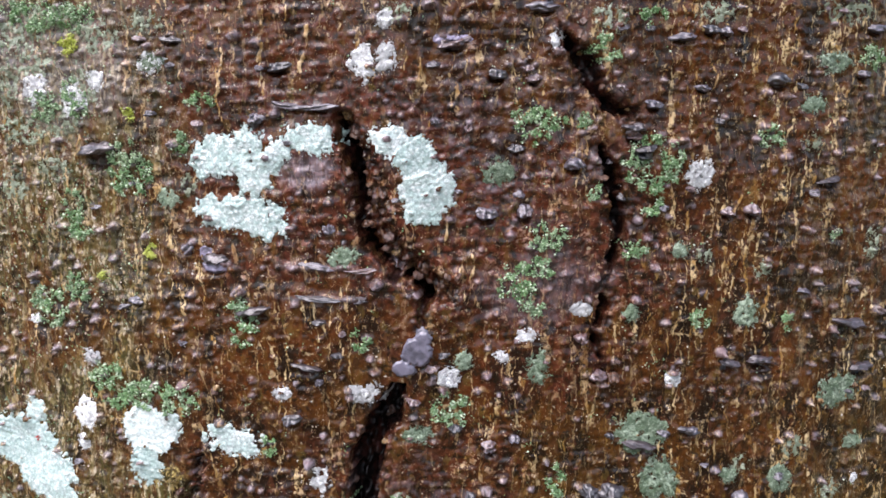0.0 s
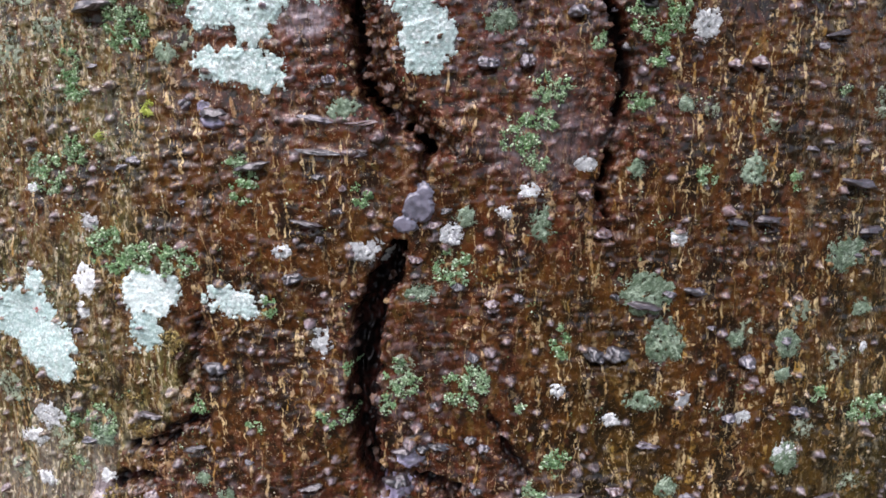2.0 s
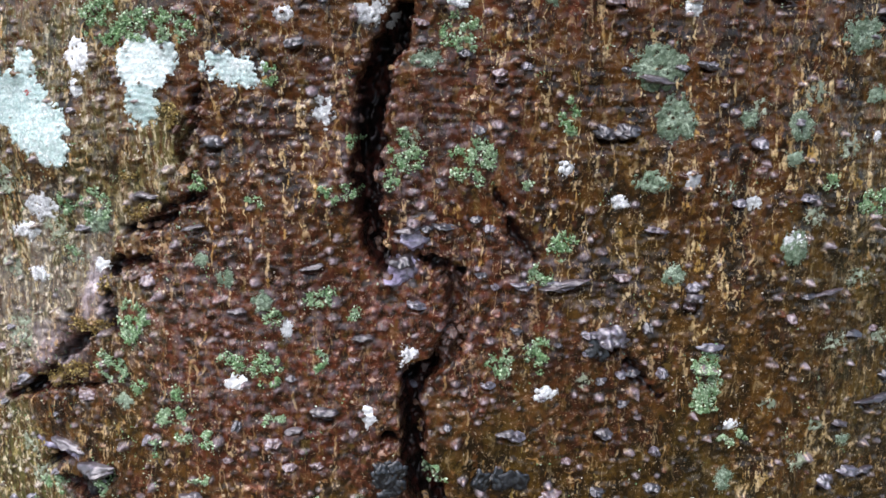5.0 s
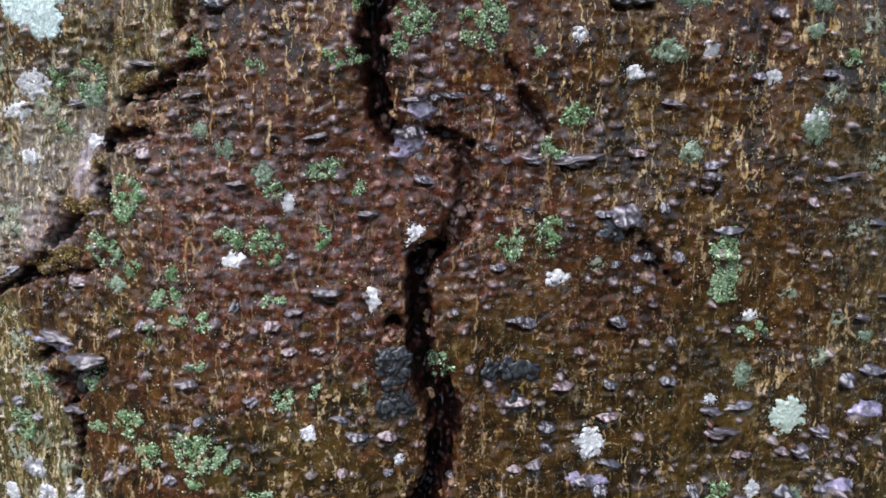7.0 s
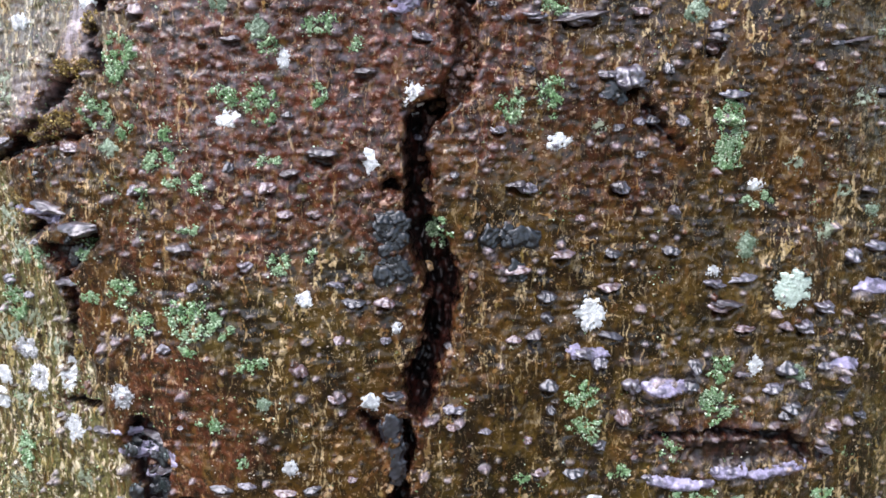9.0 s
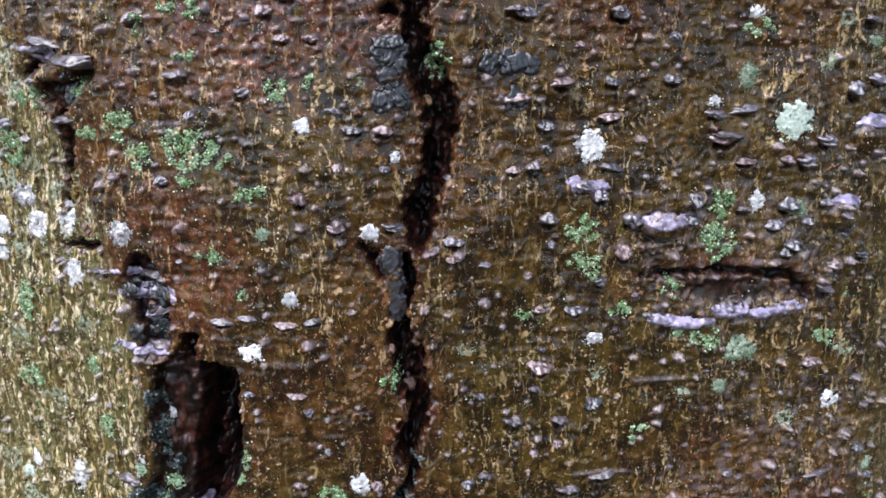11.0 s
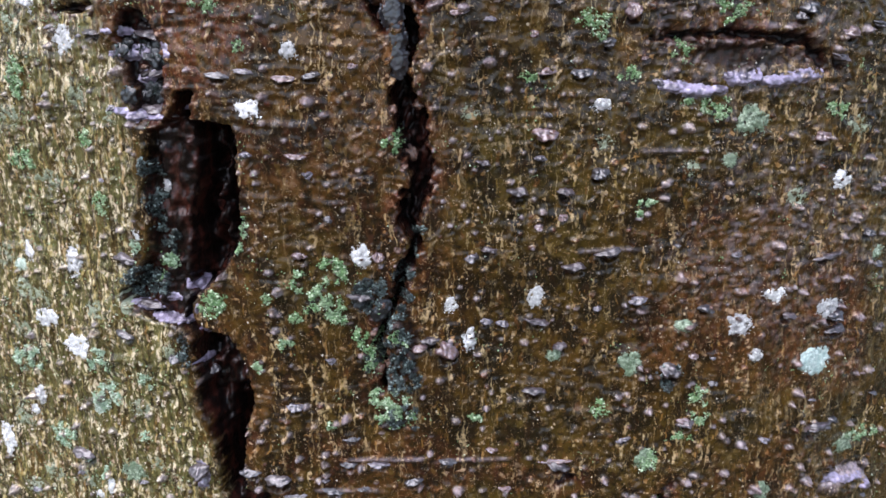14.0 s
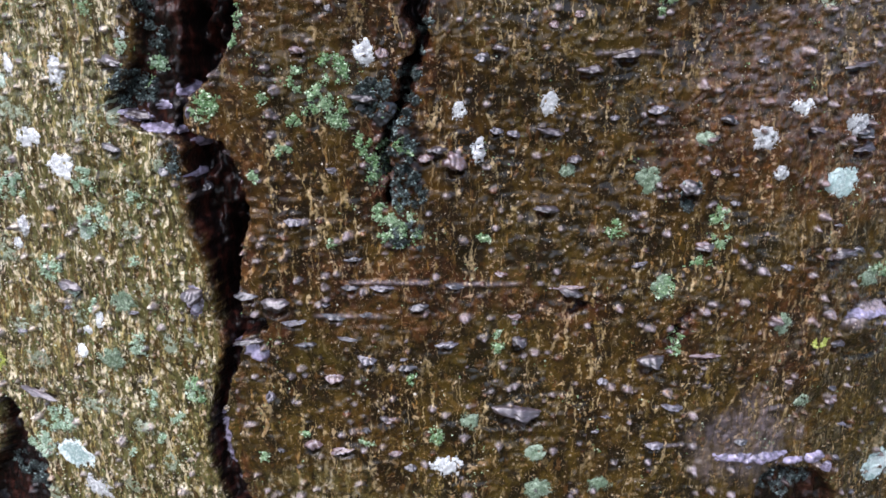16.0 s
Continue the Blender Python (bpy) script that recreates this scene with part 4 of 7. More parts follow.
pit(-2.7, 1244.9, 7.0, 2.3, 1.5)
pit(15.5, 1290.9, 4.9, 2.9, 1.6)
pit(80.7, 1295.7, 4.2, 2.2, 1.5)
pit(3.8, 1298.8, 3.9, 2.5, 1.5)
pit(156.7, 1187.4, 6.0, 2.7, 1.6)
pit(-9.4, 1307.9, 3.9, 2.1, 1.4)
pit(-123.9, 1241.1, 6.7, 2.4, 1.5)
pit(-154.4, 1182.1, 5.7, 4.2, 2.0)
pit(-126.2, 1182.6, 6.5, 3.0, 1.6)
pit(-101.3, 1169.9, 5.8, 3.3, 1.7)
pit(-58.4, 1171.9, 5.7, 3.2, 1.7)
pit(-53.2, 1164.3, 5.1, 2.5, 1.5)
pit(-44.4, 1164.5, 4.2, 2.2, 1.5)
pit(-65.8, 1147.5, 4.2, 3.3, 1.7)
pit(-32.0, 1136.6, 5.8, 2.6, 1.6)
pit(-22.2, 1136.0, 5.9, 3.0, 1.6)
pit(-49.1, 1114.3, 5.2, 3.7, 1.8)
pit(19.8, 1146.1, 8.2, 3.0, 1.6)
pit(50.5, 1151.5, 4.8, 2.7, 1.6)
pit(70.3, 1152.1, 5.9, 2.7, 1.6)
pit(85.5, 1141.3, 7.0, 2.4, 1.5)
pit(95.2, 1142.8, 8.8, 2.8, 1.6)
pit(96.5, 1126.0, 7.9, 2.4, 1.5)
pit(111.7, 1126.0, 5.0, 2.9, 1.6)
pit(118.0, 1124.9, 5.1, 4.1, 1.9)
pit(124.9, 1131.8, 5.7, 3.7, 1.8)
pit(51.7, 1124.3, 6.9, 2.4, 1.5)
pit(19.4, 1123.5, 4.5, 2.3, 1.5)
pit(42.3, 1118.1, 7.8, 3.2, 1.7)
pit(48.3, 1114.1, 5.3, 4.0, 1.9)
pit(80.0, 1106.0, 5.4, 2.9, 1.6)
pit(12.3, 1190.9, 4.9, 2.5, 1.5)
pit(-92.9, 1119.7, 4.8, 2.7, 1.6)
pit(-53.9, 1074.3, 6.8, 2.3, 1.5)
pit(-45.7, 1075.2, 5.3, 2.3, 1.5)
pit(0.5, 1100.2, 7.0, 2.6, 1.6)
pit(41.2, 1075.5, 6.4, 3.2, 1.7)
pit(29.4, 1076.4, 6.3, 2.4, 1.5)
pit(30.0, 1055.2, 7.1, 4.1, 1.9)
pit(48.5, 1042.2, 5.2, 3.8, 1.9)
pit(-51.5, 1016.2, 5.3, 2.6, 1.6)
pit(-19.7, 1105.3, 5.9, 2.6, 1.6)
pit(-37.7, 1105.4, 5.2, 2.9, 1.6)
pit(126.4, 1054.1, 5.4, 3.8, 1.9)
pit(132.9, 1089.0, 5.5, 3.3, 1.7)
pit(149.5, 1019.3, 4.2, 2.8, 1.6)
pit(49.6, 1085.2, 4.3, 3.2, 1.7)
pit(127.1, 1111.4, 4.5, 2.8, 1.6)
pit(113.9, 1094.2, 4.0, 2.8, 1.6)
pit(-54.8, 960.0, 5.4, 3.5, 1.8)
pit(-36.8, 936.9, 5.1, 2.3, 1.5)
pit(-25.8, 936.3, 6.9, 2.7, 1.6)
pit(-13.6, 928.5, 6.0, 3.6, 1.8)
pit(-1.3, 936.6, 6.0, 2.3, 1.5)
pit(-35.6, 947.2, 5.8, 2.0, 1.4)
pit(65.2, 997.5, 5.8, 2.5, 1.5)
pit(89.6, 994.2, 5.2, 2.5, 1.5)
pit(140.4, 988.1, 6.5, 3.5, 1.8)
pit(62.6, 944.2, 6.0, 2.2, 1.5)
pit(-72.4, 932.8, 7.1, 3.2, 1.7)
pit(11.8, 990.5, 4.3, 2.1, 1.4)
pit(-11.6, 981.7, 4.7, 2.5, 1.5)
pit(-56.4, 923.9, 7.3, 2.6, 1.6)
pit(-42.8, 926.0, 7.2, 2.5, 1.5)
pit(-31.3, 909.0, 5.4, 3.9, 1.9)
pit(-43.4, 901.2, 6.1, 4.4, 2.0)
pit(-17.4, 905.9, 5.4, 3.1, 1.7)
pit(-3.6, 914.4, 6.5, 3.0, 1.6)
pit(-51.2, 875.1, 6.0, 4.2, 2.0)
pit(-40.0, 873.5, 9.1, 3.3, 1.7)
pit(-23.5, 886.3, 4.2, 2.7, 1.6)
pit(74.8, 872.8, 6.3, 2.8, 1.6)
pit(79.8, 888.8, 7.3, 2.8, 1.6)
pit(-21.5, 872.9, 4.5, 2.3, 1.5)
pit(-52.8, 915.6, 6.7, 2.0, 1.4)
pit(90.5, 909.1, 10.8, 2.2, 1.5)
pit(144.7, 884.7, 5.3, 4.6, 2.0)
pit(107.9, 873.0, 5.2, 2.5, 1.5)
pit(27.3, 1408.2, 4.3, 2.7, 1.6)
pit(81.0, 1423.1, 5.3, 2.7, 1.6)
pit(61.7, 1384.6, 5.8, 3.8, 1.9)
pit(58.3, 1390.9, 6.6, 4.1, 1.9)
pit(80.6, 1223.3, 5.7, 3.1, 1.7)
pit(79.7, 1216.4, 5.4, 4.6, 2.0)
pit(52.4, 1205.0, 8.7, 7.1, 2.7)
pit(46.0, 1208.3, 6.1, 2.5, 1.5)
pit(22.0, 1172.4, 6.2, 3.3, 1.7)
pit(53.3, 1172.0, 5.4, 3.7, 1.8)
pit(23.0, 1225.2, 6.0, 2.7, 1.6)
pit(34.0, 1151.2, 6.9, 3.2, 1.7)
pit(50.3, 1140.4, 6.4, 2.9, 1.6)
pit(29.8, 1137.5, 5.4, 2.9, 1.6)
pit(31.6, 1106.7, 5.5, 3.8, 1.9)
pit(59.6, 1105.5, 6.0, 4.6, 2.0)
pit(88.8, 1132.6, 9.9, 4.8, 2.1)
pit(113.9, 1109.8, 6.5, 4.7, 2.1)
pit(109.3, 1104.0, 6.4, 3.1, 1.7)
pit(135.4, 1148.0, 5.7, 5.6, 2.3)
pit(144.1, 1152.3, 8.0, 3.0, 1.6)
pit(57.2, 1094.8, 5.0, 4.7, 2.1)
pit(80.6, 1111.8, 4.0, 5.0, 2.1)
pit(143.7, 1092.2, 5.0, 2.5, 1.5)
pit(116.2, 1096.5, 5.4, 4.0, 1.9)
pit(99.5, 1270.1, 5.0, 3.6, 1.8)
pit(34.5, 1224.4, 9.5, 3.8, 1.9)
pit(67.3, 1243.1, 8.0, 2.3, 1.5)
pit(61.4, 1193.9, 4.2, 3.2, 1.7)
pit(94.3, 1251.5, 5.0, 2.6, 1.6)
pit(-11.5, 1218.8, 6.2, 2.7, 1.6)
pit(118.1, 1252.7, 5.4, 2.7, 1.6)
pit(141.0, 1204.2, 6.1, 2.5, 1.5)
pit(86.1, 949.8, 5.4, 3.6, 1.8)
pit(136.8, 943.2, 10.1, 5.2, 2.2)
pit(17.8, 989.1, 4.1, 2.5, 1.5)
pit(-1.8, 978.6, 6.7, 6.4, 2.5)
pit(-75.0, 1074.9, 7.1, 2.3, 1.5)

# rounded knots
knob(144.2, 1134.9, 13.9, 13.0)
knob(134.1, 1108.1, 13.2, 11.9)
knob(70.3, 1105.4, 15.8, 9.5)
knob(156.6, 914.3, 23.8, 21.3)
ledge(-38.2, 1352.0, 26.4, 1.8)
ledge(-36.7, 1342.2, 28.2, 1.4)
ledge(-40.5, 1401.0, 25.8, 1.5)
ledge(-23.3, 939.5, 34.7, 1.2)
ledge(7.9, 937.7, 31.5, 1.2)
ledge(-36.9, 927.3, 27.1, 1.3)
ledge(79.1, 874.1, 17.5, 1.2)
ledge(71.6, 1051.5, 21.8, 1.2)
ledge(53.6, 1016.7, 24.3, 1.1)
# the eyebrow-shaped scar, its recess painted dark, and the yellowish edge of the slanting fissure
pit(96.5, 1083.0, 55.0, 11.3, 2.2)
tint(TAN, -124, 1213, 6, 8, 0.5)
tint(TAN, -110, 1229, 7, 4, 0.5)
tint(TAN, -143, 1195, 9, 5, 0.5)


def settle(times):
    """Rounds the walls and floors of the fissures."""
    for _ in range(times):
        p = np.pad(RELIEF, 1, mode="edge")
        mean = (p[:-2, 1:-1] + p[2:, 1:-1] + p[1:-1, :-2] + p[1:-1, 2:] + p[1:-1, 1:-1]) / 5
        k = np.clip(DARK_BARK_SHADE * 1.6 - 0.2, 0, 1)
        RELIEF[:] = RELIEF * (1 - k) + mean * k


settle(1)


def relief_at(x, z):
    """The relief at places in metres."""
    fx, fz = np.clip((x - XS[0]) / CELL, 0, len(XS) - 1.001), np.clip((z - ZS[0]) / CELL, 0, len(ZS) - 1.001)
    i, j = np.floor(fx).astype(int), np.floor(fz).astype(int)
    fx, fz = fx - i, fz - j
    return (RELIEF[j, i] * (1 - fx) + RELIEF[j, i + 1] * fx) * (1 - fz) + (RELIEF[j + 1, i] * (1 - fx) + RELIEF[j + 1, i + 1] * fx) * fz


def on_stem(x, z, out=0.0, smooth=None, least=-1.0):
    """Places on the bark, lifted out along the stem's radius; x, z, out in metres."""
    x, z = np.asarray(x, float), np.asarray(z, float)
    y = stem_y(x, z)
    nx, ny = x - AXIS_X, y - AXIS_Y
    r = np.hypot(nx, ny)
    lift = (np.maximum(relief_at(x, z), least) if smooth is None else smooth) + out
    return np.stack([x + nx / r * lift, y + ny / r * lift, z + 0 * x], -1)


def upright(x, z, out=0.0, scale=(1, 1, 1), turn=0.0, flat=True):
    """A pose at (x, z) mm on the bark: local x across, y up the stem, z outwards."""
    x, z = x / 1000, z / 1000
    p = on_stem(np.array([x]), np.array([z]), out)[0]
    e = 0.004
    a = Vector(on_stem(np.array([x + e]), np.array([z]), 0, 0.0)[0] - on_stem(np.array([x - e]), np.array([z]), 0, 0.0)[0]).normalized()
    up = Vector((0, 0, 1))
    n = a.cross(up).normalized()
    m = Matrix((a, n.cross(a), n)).transposed().to_4x4()
    return Matrix.Translation(p) @ m @ Matrix.Rotation(radians(turn), 4, "Z") @ Matrix.Diagonal((*scale, 1))


def mesh_of(name, verts, faces, material, smooth=True):
    me = bpy.data.meshes.new(name)
    verts, faces = np.asarray(verts, np.float32), np.asarray(faces, np.int32)
    n = faces.shape[1]
    me.vertices.add(len(verts))
    me.vertices.foreach_set("co", verts.ravel())
    me.loops.add(faces.size)
    me.loops.foreach_set("vertex_index", faces.ravel())
    me.polygons.add(len(faces))
    me.polygons.foreach_set("loop_start", np.arange(0, faces.size, n, dtype=np.int32))
    me.polygons.foreach_set("use_smooth", np.full(len(faces), smooth))
    me.update(calc_edges=True)
    me.validate()
    me.materials.append(material)
    return me


def sheet_faces(rows, cols, closed=False):
    j, i = np.meshgrid(np.arange(rows - 1), np.arange(cols if closed else cols - 1), indexing="ij")
    k = (i + 1) % cols
    return np.stack([j * cols + i, j * cols + k, (j + 1) * cols + k, (j + 1) * cols + i], -1).reshape(-1, 4)


# ---- ground and tree ----
ROOT = (AXIS_X, AXIS_Y, 0.0)


def build_ground():
    n = 90
    r = np.concatenate([[0.02], np.geomspace(0.3, 1500, n)])
    a = np.linspace(0, 2 * math.pi, 72, endpoint=False)
    rr, aa = np.meshgrid(r, a, indexing="ij")
    x, y = rr * np.cos(aa) + ROOT[0], rr * np.sin(aa) + ROOT[1]
    z = 0.05 * layers(x * 0.7, y * 0.7, 121, 3) * np.clip(rr / 2, 0, 1) - 0.03
    ob = new("ground", mesh_of("ground", np.stack([x, y, z], -1).reshape(-1, 3), sheet_faces(n + 1, 72, True), SOIL))
    return tagged(ob, "brown leaf litter and moss on a woodland floor", "ground", kind="structure")


def part(name, data, parent, label=""):
    """A mesh object under a thing or a part, in world space."""
    ob = new(name, data)
    ob.parent = parent
    ob.matrix_parent_inverse = Matrix.Translation((-ROOT[0], -ROOT[1], 0)) if parent is tree else Matrix.Identity(4)
    return tagged(ob, label)


def build_trunk():
    """One closed skin: dense where the bark is seen near by, coarse behind, above and below."""
    edge = math.asin((XS[-1] - AXIS_X) / RADIUS), math.asin((XS[0] - AXIS_X) / RADIUS)
    back = np.linspace(edge[0], 2 * math.pi + edge[1], 62)[1:-1]
    low, high = np.linspace(-0.05, ZS[0], 40)[:-1], np.linspace(ZS[-1], 4.2, 60)[1:]
    zs = np.concatenate([low, ZS, high])
    nz, nf, nb = len(zs), len(XS), len(back)
    P = np.zeros((nz, nf + nb, 3))
    fx, fz = np.meshgrid(XS, zs)
    y = stem_y(fx, fz)
    rel = np.zeros_like(fx)
    rel[len(low):len(low) + len(ZS)] = RELIEF
    rel[:len(low)] = RELIEF[0] * np.linspace(0, 1, len(low))[:, None]
    rel[len(low) + len(ZS):] = RELIEF[-1] * np.linspace(1, 0, len(high))[:, None]
    nx, ny = fx - AXIS_X, y - AXIS_Y
    r = np.hypot(nx, ny)
    flare = 1 + 0.35 * np.exp(-np.maximum(fz, 0) / 0.13) * (fz < 0.8) - 0.06 * np.clip(fz - 1.45, 0, 2)
    P[:, :nf] = np.stack([AXIS_X + nx / r * (r * flare + rel), AXIS_Y + ny / r * (r * flare + rel), fz], -1)
    bt, bz = np.meshgrid(back, zs)
    soft = np.sin((bt - edge[0]) / (2 * math.pi + edge[1] - edge[0]) * math.pi)
    br = RADIUS + 0.006 * layers(bt * 9, bz * 6, 131, 3) * soft
    br = br * (1 + 0.35 * np.exp(-np.maximum(bz, 0) / 0.13) * (bz < 0.8) - 0.06 * np.clip(bz - 1.45, 0, 2))
    P[:, nf:] = np.stack([AXIS_X + br * np.sin(bt), AXIS_Y - br * np.cos(bt), bz], -1)
    P[-1] = P[-1].mean(0)
    me = mesh_of("trunk", P.reshape(-1, 3), sheet_faces(nz, nf + nb, True), BARK)

    def store(name, fields):
        col = np.zeros((nz, nf + nb, 4), np.float32)
        col[..., 3] = 1
        for i, (f, rest) in enumerate(fields):
            col[..., i] = rest
            col[len(low):len(low) + len(ZS), :nf, i] = f
        me.attributes.new(name, "FLOAT_COLOR", "POINT").data.foreach_set("color", col.ravel())

    store("skin", ((np.clip(DARK_BARK_SHADE, 0, 1), 0), (np.clip(RED, 0, 1), 0.2), (FILM, 0.6)))
    store("marks", ((np.clip(TAN, 0, 1), 0), (PALE, 0.3), (GREY_SKIN_SHEEN, 0)))
    return part("trunk", me, tree, "rain-wet brown bark with fissures and lenticels")


build_ground()
tree = tagged(new("tree"), "broad old tree trunk with wet, cracked, lichen-covered brown bark", "tree")
tree.location = ROOT
trunk = build_trunk()


# ---- bark details: lenticels, lifted scales, knots ----
def wart_mesh(seed, slit):
    """A lens-shaped cork wart, two units wide and high, one unit proud, its lower edge overhanging."""
    cols, rows = 17, 12
    u, v = np.meshgrid(np.linspace(-1, 1, cols), np.linspace(-1, 1, rows))
    x, y = u * np.sqrt(1 - 0.5 * v ** 2), v * np.sqrt(1 - 0.5 * u ** 2)
    ang = np.arctan2(y, x)
    edge = 1 + 0.38 * lattice(1.3 * np.cos(ang) + seed, 1.3 * np.sin(ang), seed + 5)
    x, y = x * edge, y * edge + 0.22 * lattice(u * 1.4 + seed, u * 0, seed + 7)
    rim = np.clip((1 - np.abs(u) ** 2.6) * (1 - v * v), 0, 1) ** 0.6
    z = rim * (0.80 - 0.42 * v) * np.clip(1 + 0.75 * lattice(u * 2.3 + seed, v * 1.1, seed) + 0.35 * lattice(u * 4.5 + seed, v * 3, seed + 2), 0.25, 2)
    z -= slit * np.exp(-((v - 0.25 * np.sin(3 * u + seed)) / 0.16) ** 2) * (1 - u * u)
    y = y - 0.30 * np.clip(z, 0, 1) * (v < 0.3) * rim
    z = z - 0.25 * (1 - rim)
    return np.stack([x, y, z], -1).reshape(-1, 3), sheet_faces(rows, cols)


WARTS = [mesh_of("lenticel", *wart_mesh(200 + i, 0.35 if i % 2 else 0.1), WART) for i in range(14)]
SCALES = [mesh_of("bark_flake", *wart_mesh(300 + i, 0.0), SCALE) for i in range(10)]
INKS = [mesh_of("dark_scale", *wart_mesh(500 + i, 0.2), INK) for i in range(8)]
CRUMBS = [mesh_of("bark_crumb", *wart_mesh(400 + i, 0.0), RUST) for i in range(8)]
pick = random.Random(7)


def lenticel(x, z, w, h):
    """A corky wart w wide and h high, mm; thinner near the stem's foot."""
    h = h * (0.72 if z < 970 else 1.0)
    ob = part("lenticel", pick.choice(WARTS), trunk)
    ob.matrix_basis = upright(x, z, 0.0, (w / 2000, h / 2000 * 1.1, min(0.62 * h + 0.6, 3.4) / 1000), pick.uniform(-11, 11))


def flake(x, z, w, h):
    """The lifted upper lip of a bark scale over its hollow."""
    ob = part("bark_flake", pick.choice(SCALES), trunk)
    ob.matrix_basis = upright(x, z + 0.40 * h, 0.0012, (w / 2000, h / 2000 * 0.62, (0.30 * h + 0.7) / 1000), pick.uniform(-12, 12))


def dark_scales(count, x, z, rx, rz):
    """Overlapping black wet bark scales in a patch, mm."""
    for _ in range(count):
        a, r = pick.uniform(0, 2 * math.pi), math.sqrt(pick.random())
        w = pick.uniform(3.0, 7.0)
        ob = part("dark_scale", pick.choice(INKS), trunk, "lumpy black wet bark scale")
        ob.matrix_basis = upright(x + rx * r * math.cos(a), z + rz * r * math.sin(a), 0.0, (w / 2000, w / 2000 * pick.uniform(0.55, 1.0), w / 2000 * pick.uniform(0.22, 0.5)), pick.uniform(-50, 50))


def rubble(count, line, low=0.85, high=1.5):
    """Loose crumbs of rusty bark lodged along a fissure of (x, z, half width), mm."""
    for _ in range(count):
        i = pick.randrange(len(line) - 1)
        t, side = pick.random(), pick.choice((-1, 1)) * pick.uniform(low, high)
        ax, az, aw = line[i]
        bx, bz, bw = line[i + 1]
        w = pick.uniform(1.8, 4.6)
        m = upright(ax + (bx - ax) * t + side * (aw + (bw - aw) * t), az + (bz - az) * t, 0.0, (w / 2000, w / 2000 * pick.uniform(0.5, 1.1), w / 2000 * 0.8), pick.uniform(-60, 60))
        ob = part("bark_crumb", pick.choice(CRUMBS), trunk)
        ob.matrix_basis = m


def small_lenticels(count):
    """Smaller warts between the larger ones."""
    for _ in range(count):
        x, z, w = pick.uniform(-185, 185), pick.uniform(825, 1440), pick.uniform(2.4, 5.0)
        lenticel(x, z, w, w * pick.uniform(0.38, 0.7))


lenticel(2.7, 1420.0, 10.3, 3.3)
lenticel(29.3, 1430.6, 10.1, 2.9)
lenticel(72.6, 1422.1, 8.9, 2.3)
lenticel(86.1, 1424.0, 4.6, 2.7)
lenticel(104.8, 1409.8, 7.8, 3.8)
lenticel(112.8, 1407.8, 4.4, 2.1)
lenticel(79.8, 1407.0, 5.8, 2.0)
lenticel(63.8, 1402.2, 6.4, 2.7)
lenticel(53.9, 1406.9, 3.9, 2.4)
lenticel(16.1, 1411.0, 6.4, 3.3)
lenticel(25.4, 1412.7, 4.4, 2.3)
lenticel(53.3, 1424.3, 3.8, 1.6)
lenticel(61.9, 1424.4, 3.9, 2.0)
lenticel(40.3, 1384.0, 6.7, 3.8)
lenticel(-2.4, 1396.9, 3.7, 2.3)
lenticel(7.8, 1395.2, 3.1, 3.0)
lenticel(22.4, 1388.9, 5.8, 2.4)
lenticel(13.1, 1369.0, 7.8, 3.8)
lenticel(25.3, 1369.4, 5.6, 4.2)
lenticel(23.4, 1374.7, 3.8, 2.4)
lenticel(68.9, 1370.1, 4.0, 2.5)
lenticel(90.4, 1368.5, 4.9, 2.9)
lenticel(98.0, 1369.2, 5.8, 3.6)
lenticel(135.1, 1411.8, 5.6, 2.5)
lenticel(138.1, 1426.0, 7.9, 2.8)
lenticel(85.9, 1396.8, 4.1, 2.1)
lenticel(-49.7, 1413.1, 9.5, 3.0)
lenticel(-56.3, 1397.7, 4.9, 3.1)
lenticel(-83.4, 1421.5, 7.4, 2.0)
lenticel(-93.8, 1422.0, 5.0, 2.0)
lenticel(-91.3, 1399.3, 4.2, 2.1)
lenticel(-80.8, 1357.1, 4.2, 4.0)
lenticel(-35.3, 1364.3, 4.5, 3.1)
lenticel(-48.4, 1303.0, 7.6, 3.4)
lenticel(-98.7, 1339.6, 6.6, 2.6)
lenticel(55.0, 1276.3, 8.0, 4.0)
lenticel(47.5, 1276.6, 5.3, 4.0)
lenticel(79.9, 1296.8, 8.1, 2.3)
lenticel(72.3, 1296.1, 5.4, 2.3)
lenticel(14.7, 1294.4, 5.8, 2.7)
lenticel(22.9, 1296.1, 4.0, 2.3)
lenticel(49.0, 1316.2, 7.4, 3.0)
lenticel(-38.0, 1401.0, 12.0, 2.0)
lenticel(-46.6, 1401.4, 8.7, 2.0)
lenticel(55.2, 1373.5, 2.5, 2.5)
lenticel(-25.1, 1351.2, 10.5, 1.6)
lenticel(-39.1, 1352.5, 12.3, 1.8)
lenticel(-39.3, 1342.5, 14.1, 1.6)
lenticel(-25.2, 1341.9, 8.8, 1.6)
lenticel(-14.6, 1352.1, 6.6, 5.0)
lenticel(-31.6, 1331.4, 2.8, 1.8)
lenticel(-38.6, 1335.0, 4.3, 1.8)
lenticel(48.8, 1275.7, 9.7, 4.1)
lenticel(56.2, 1276.5, 7.9, 4.1)
lenticel(-74.8, 1272.8, 8.4, 3.7)
lenticel(-99.3, 1227.3, 5.9, 4.0)
lenticel(56.1, 1229.0, 6.2, 2.8)
lenticel(65.5, 1211.4, 4.3, 3.7)
lenticel(87.7, 1204.3, 10.5, 2.9)
lenticel(57.3, 1195.2, 4.3, 2.5)
lenticel(71.1, 1195.7, 4.4, 3.4)
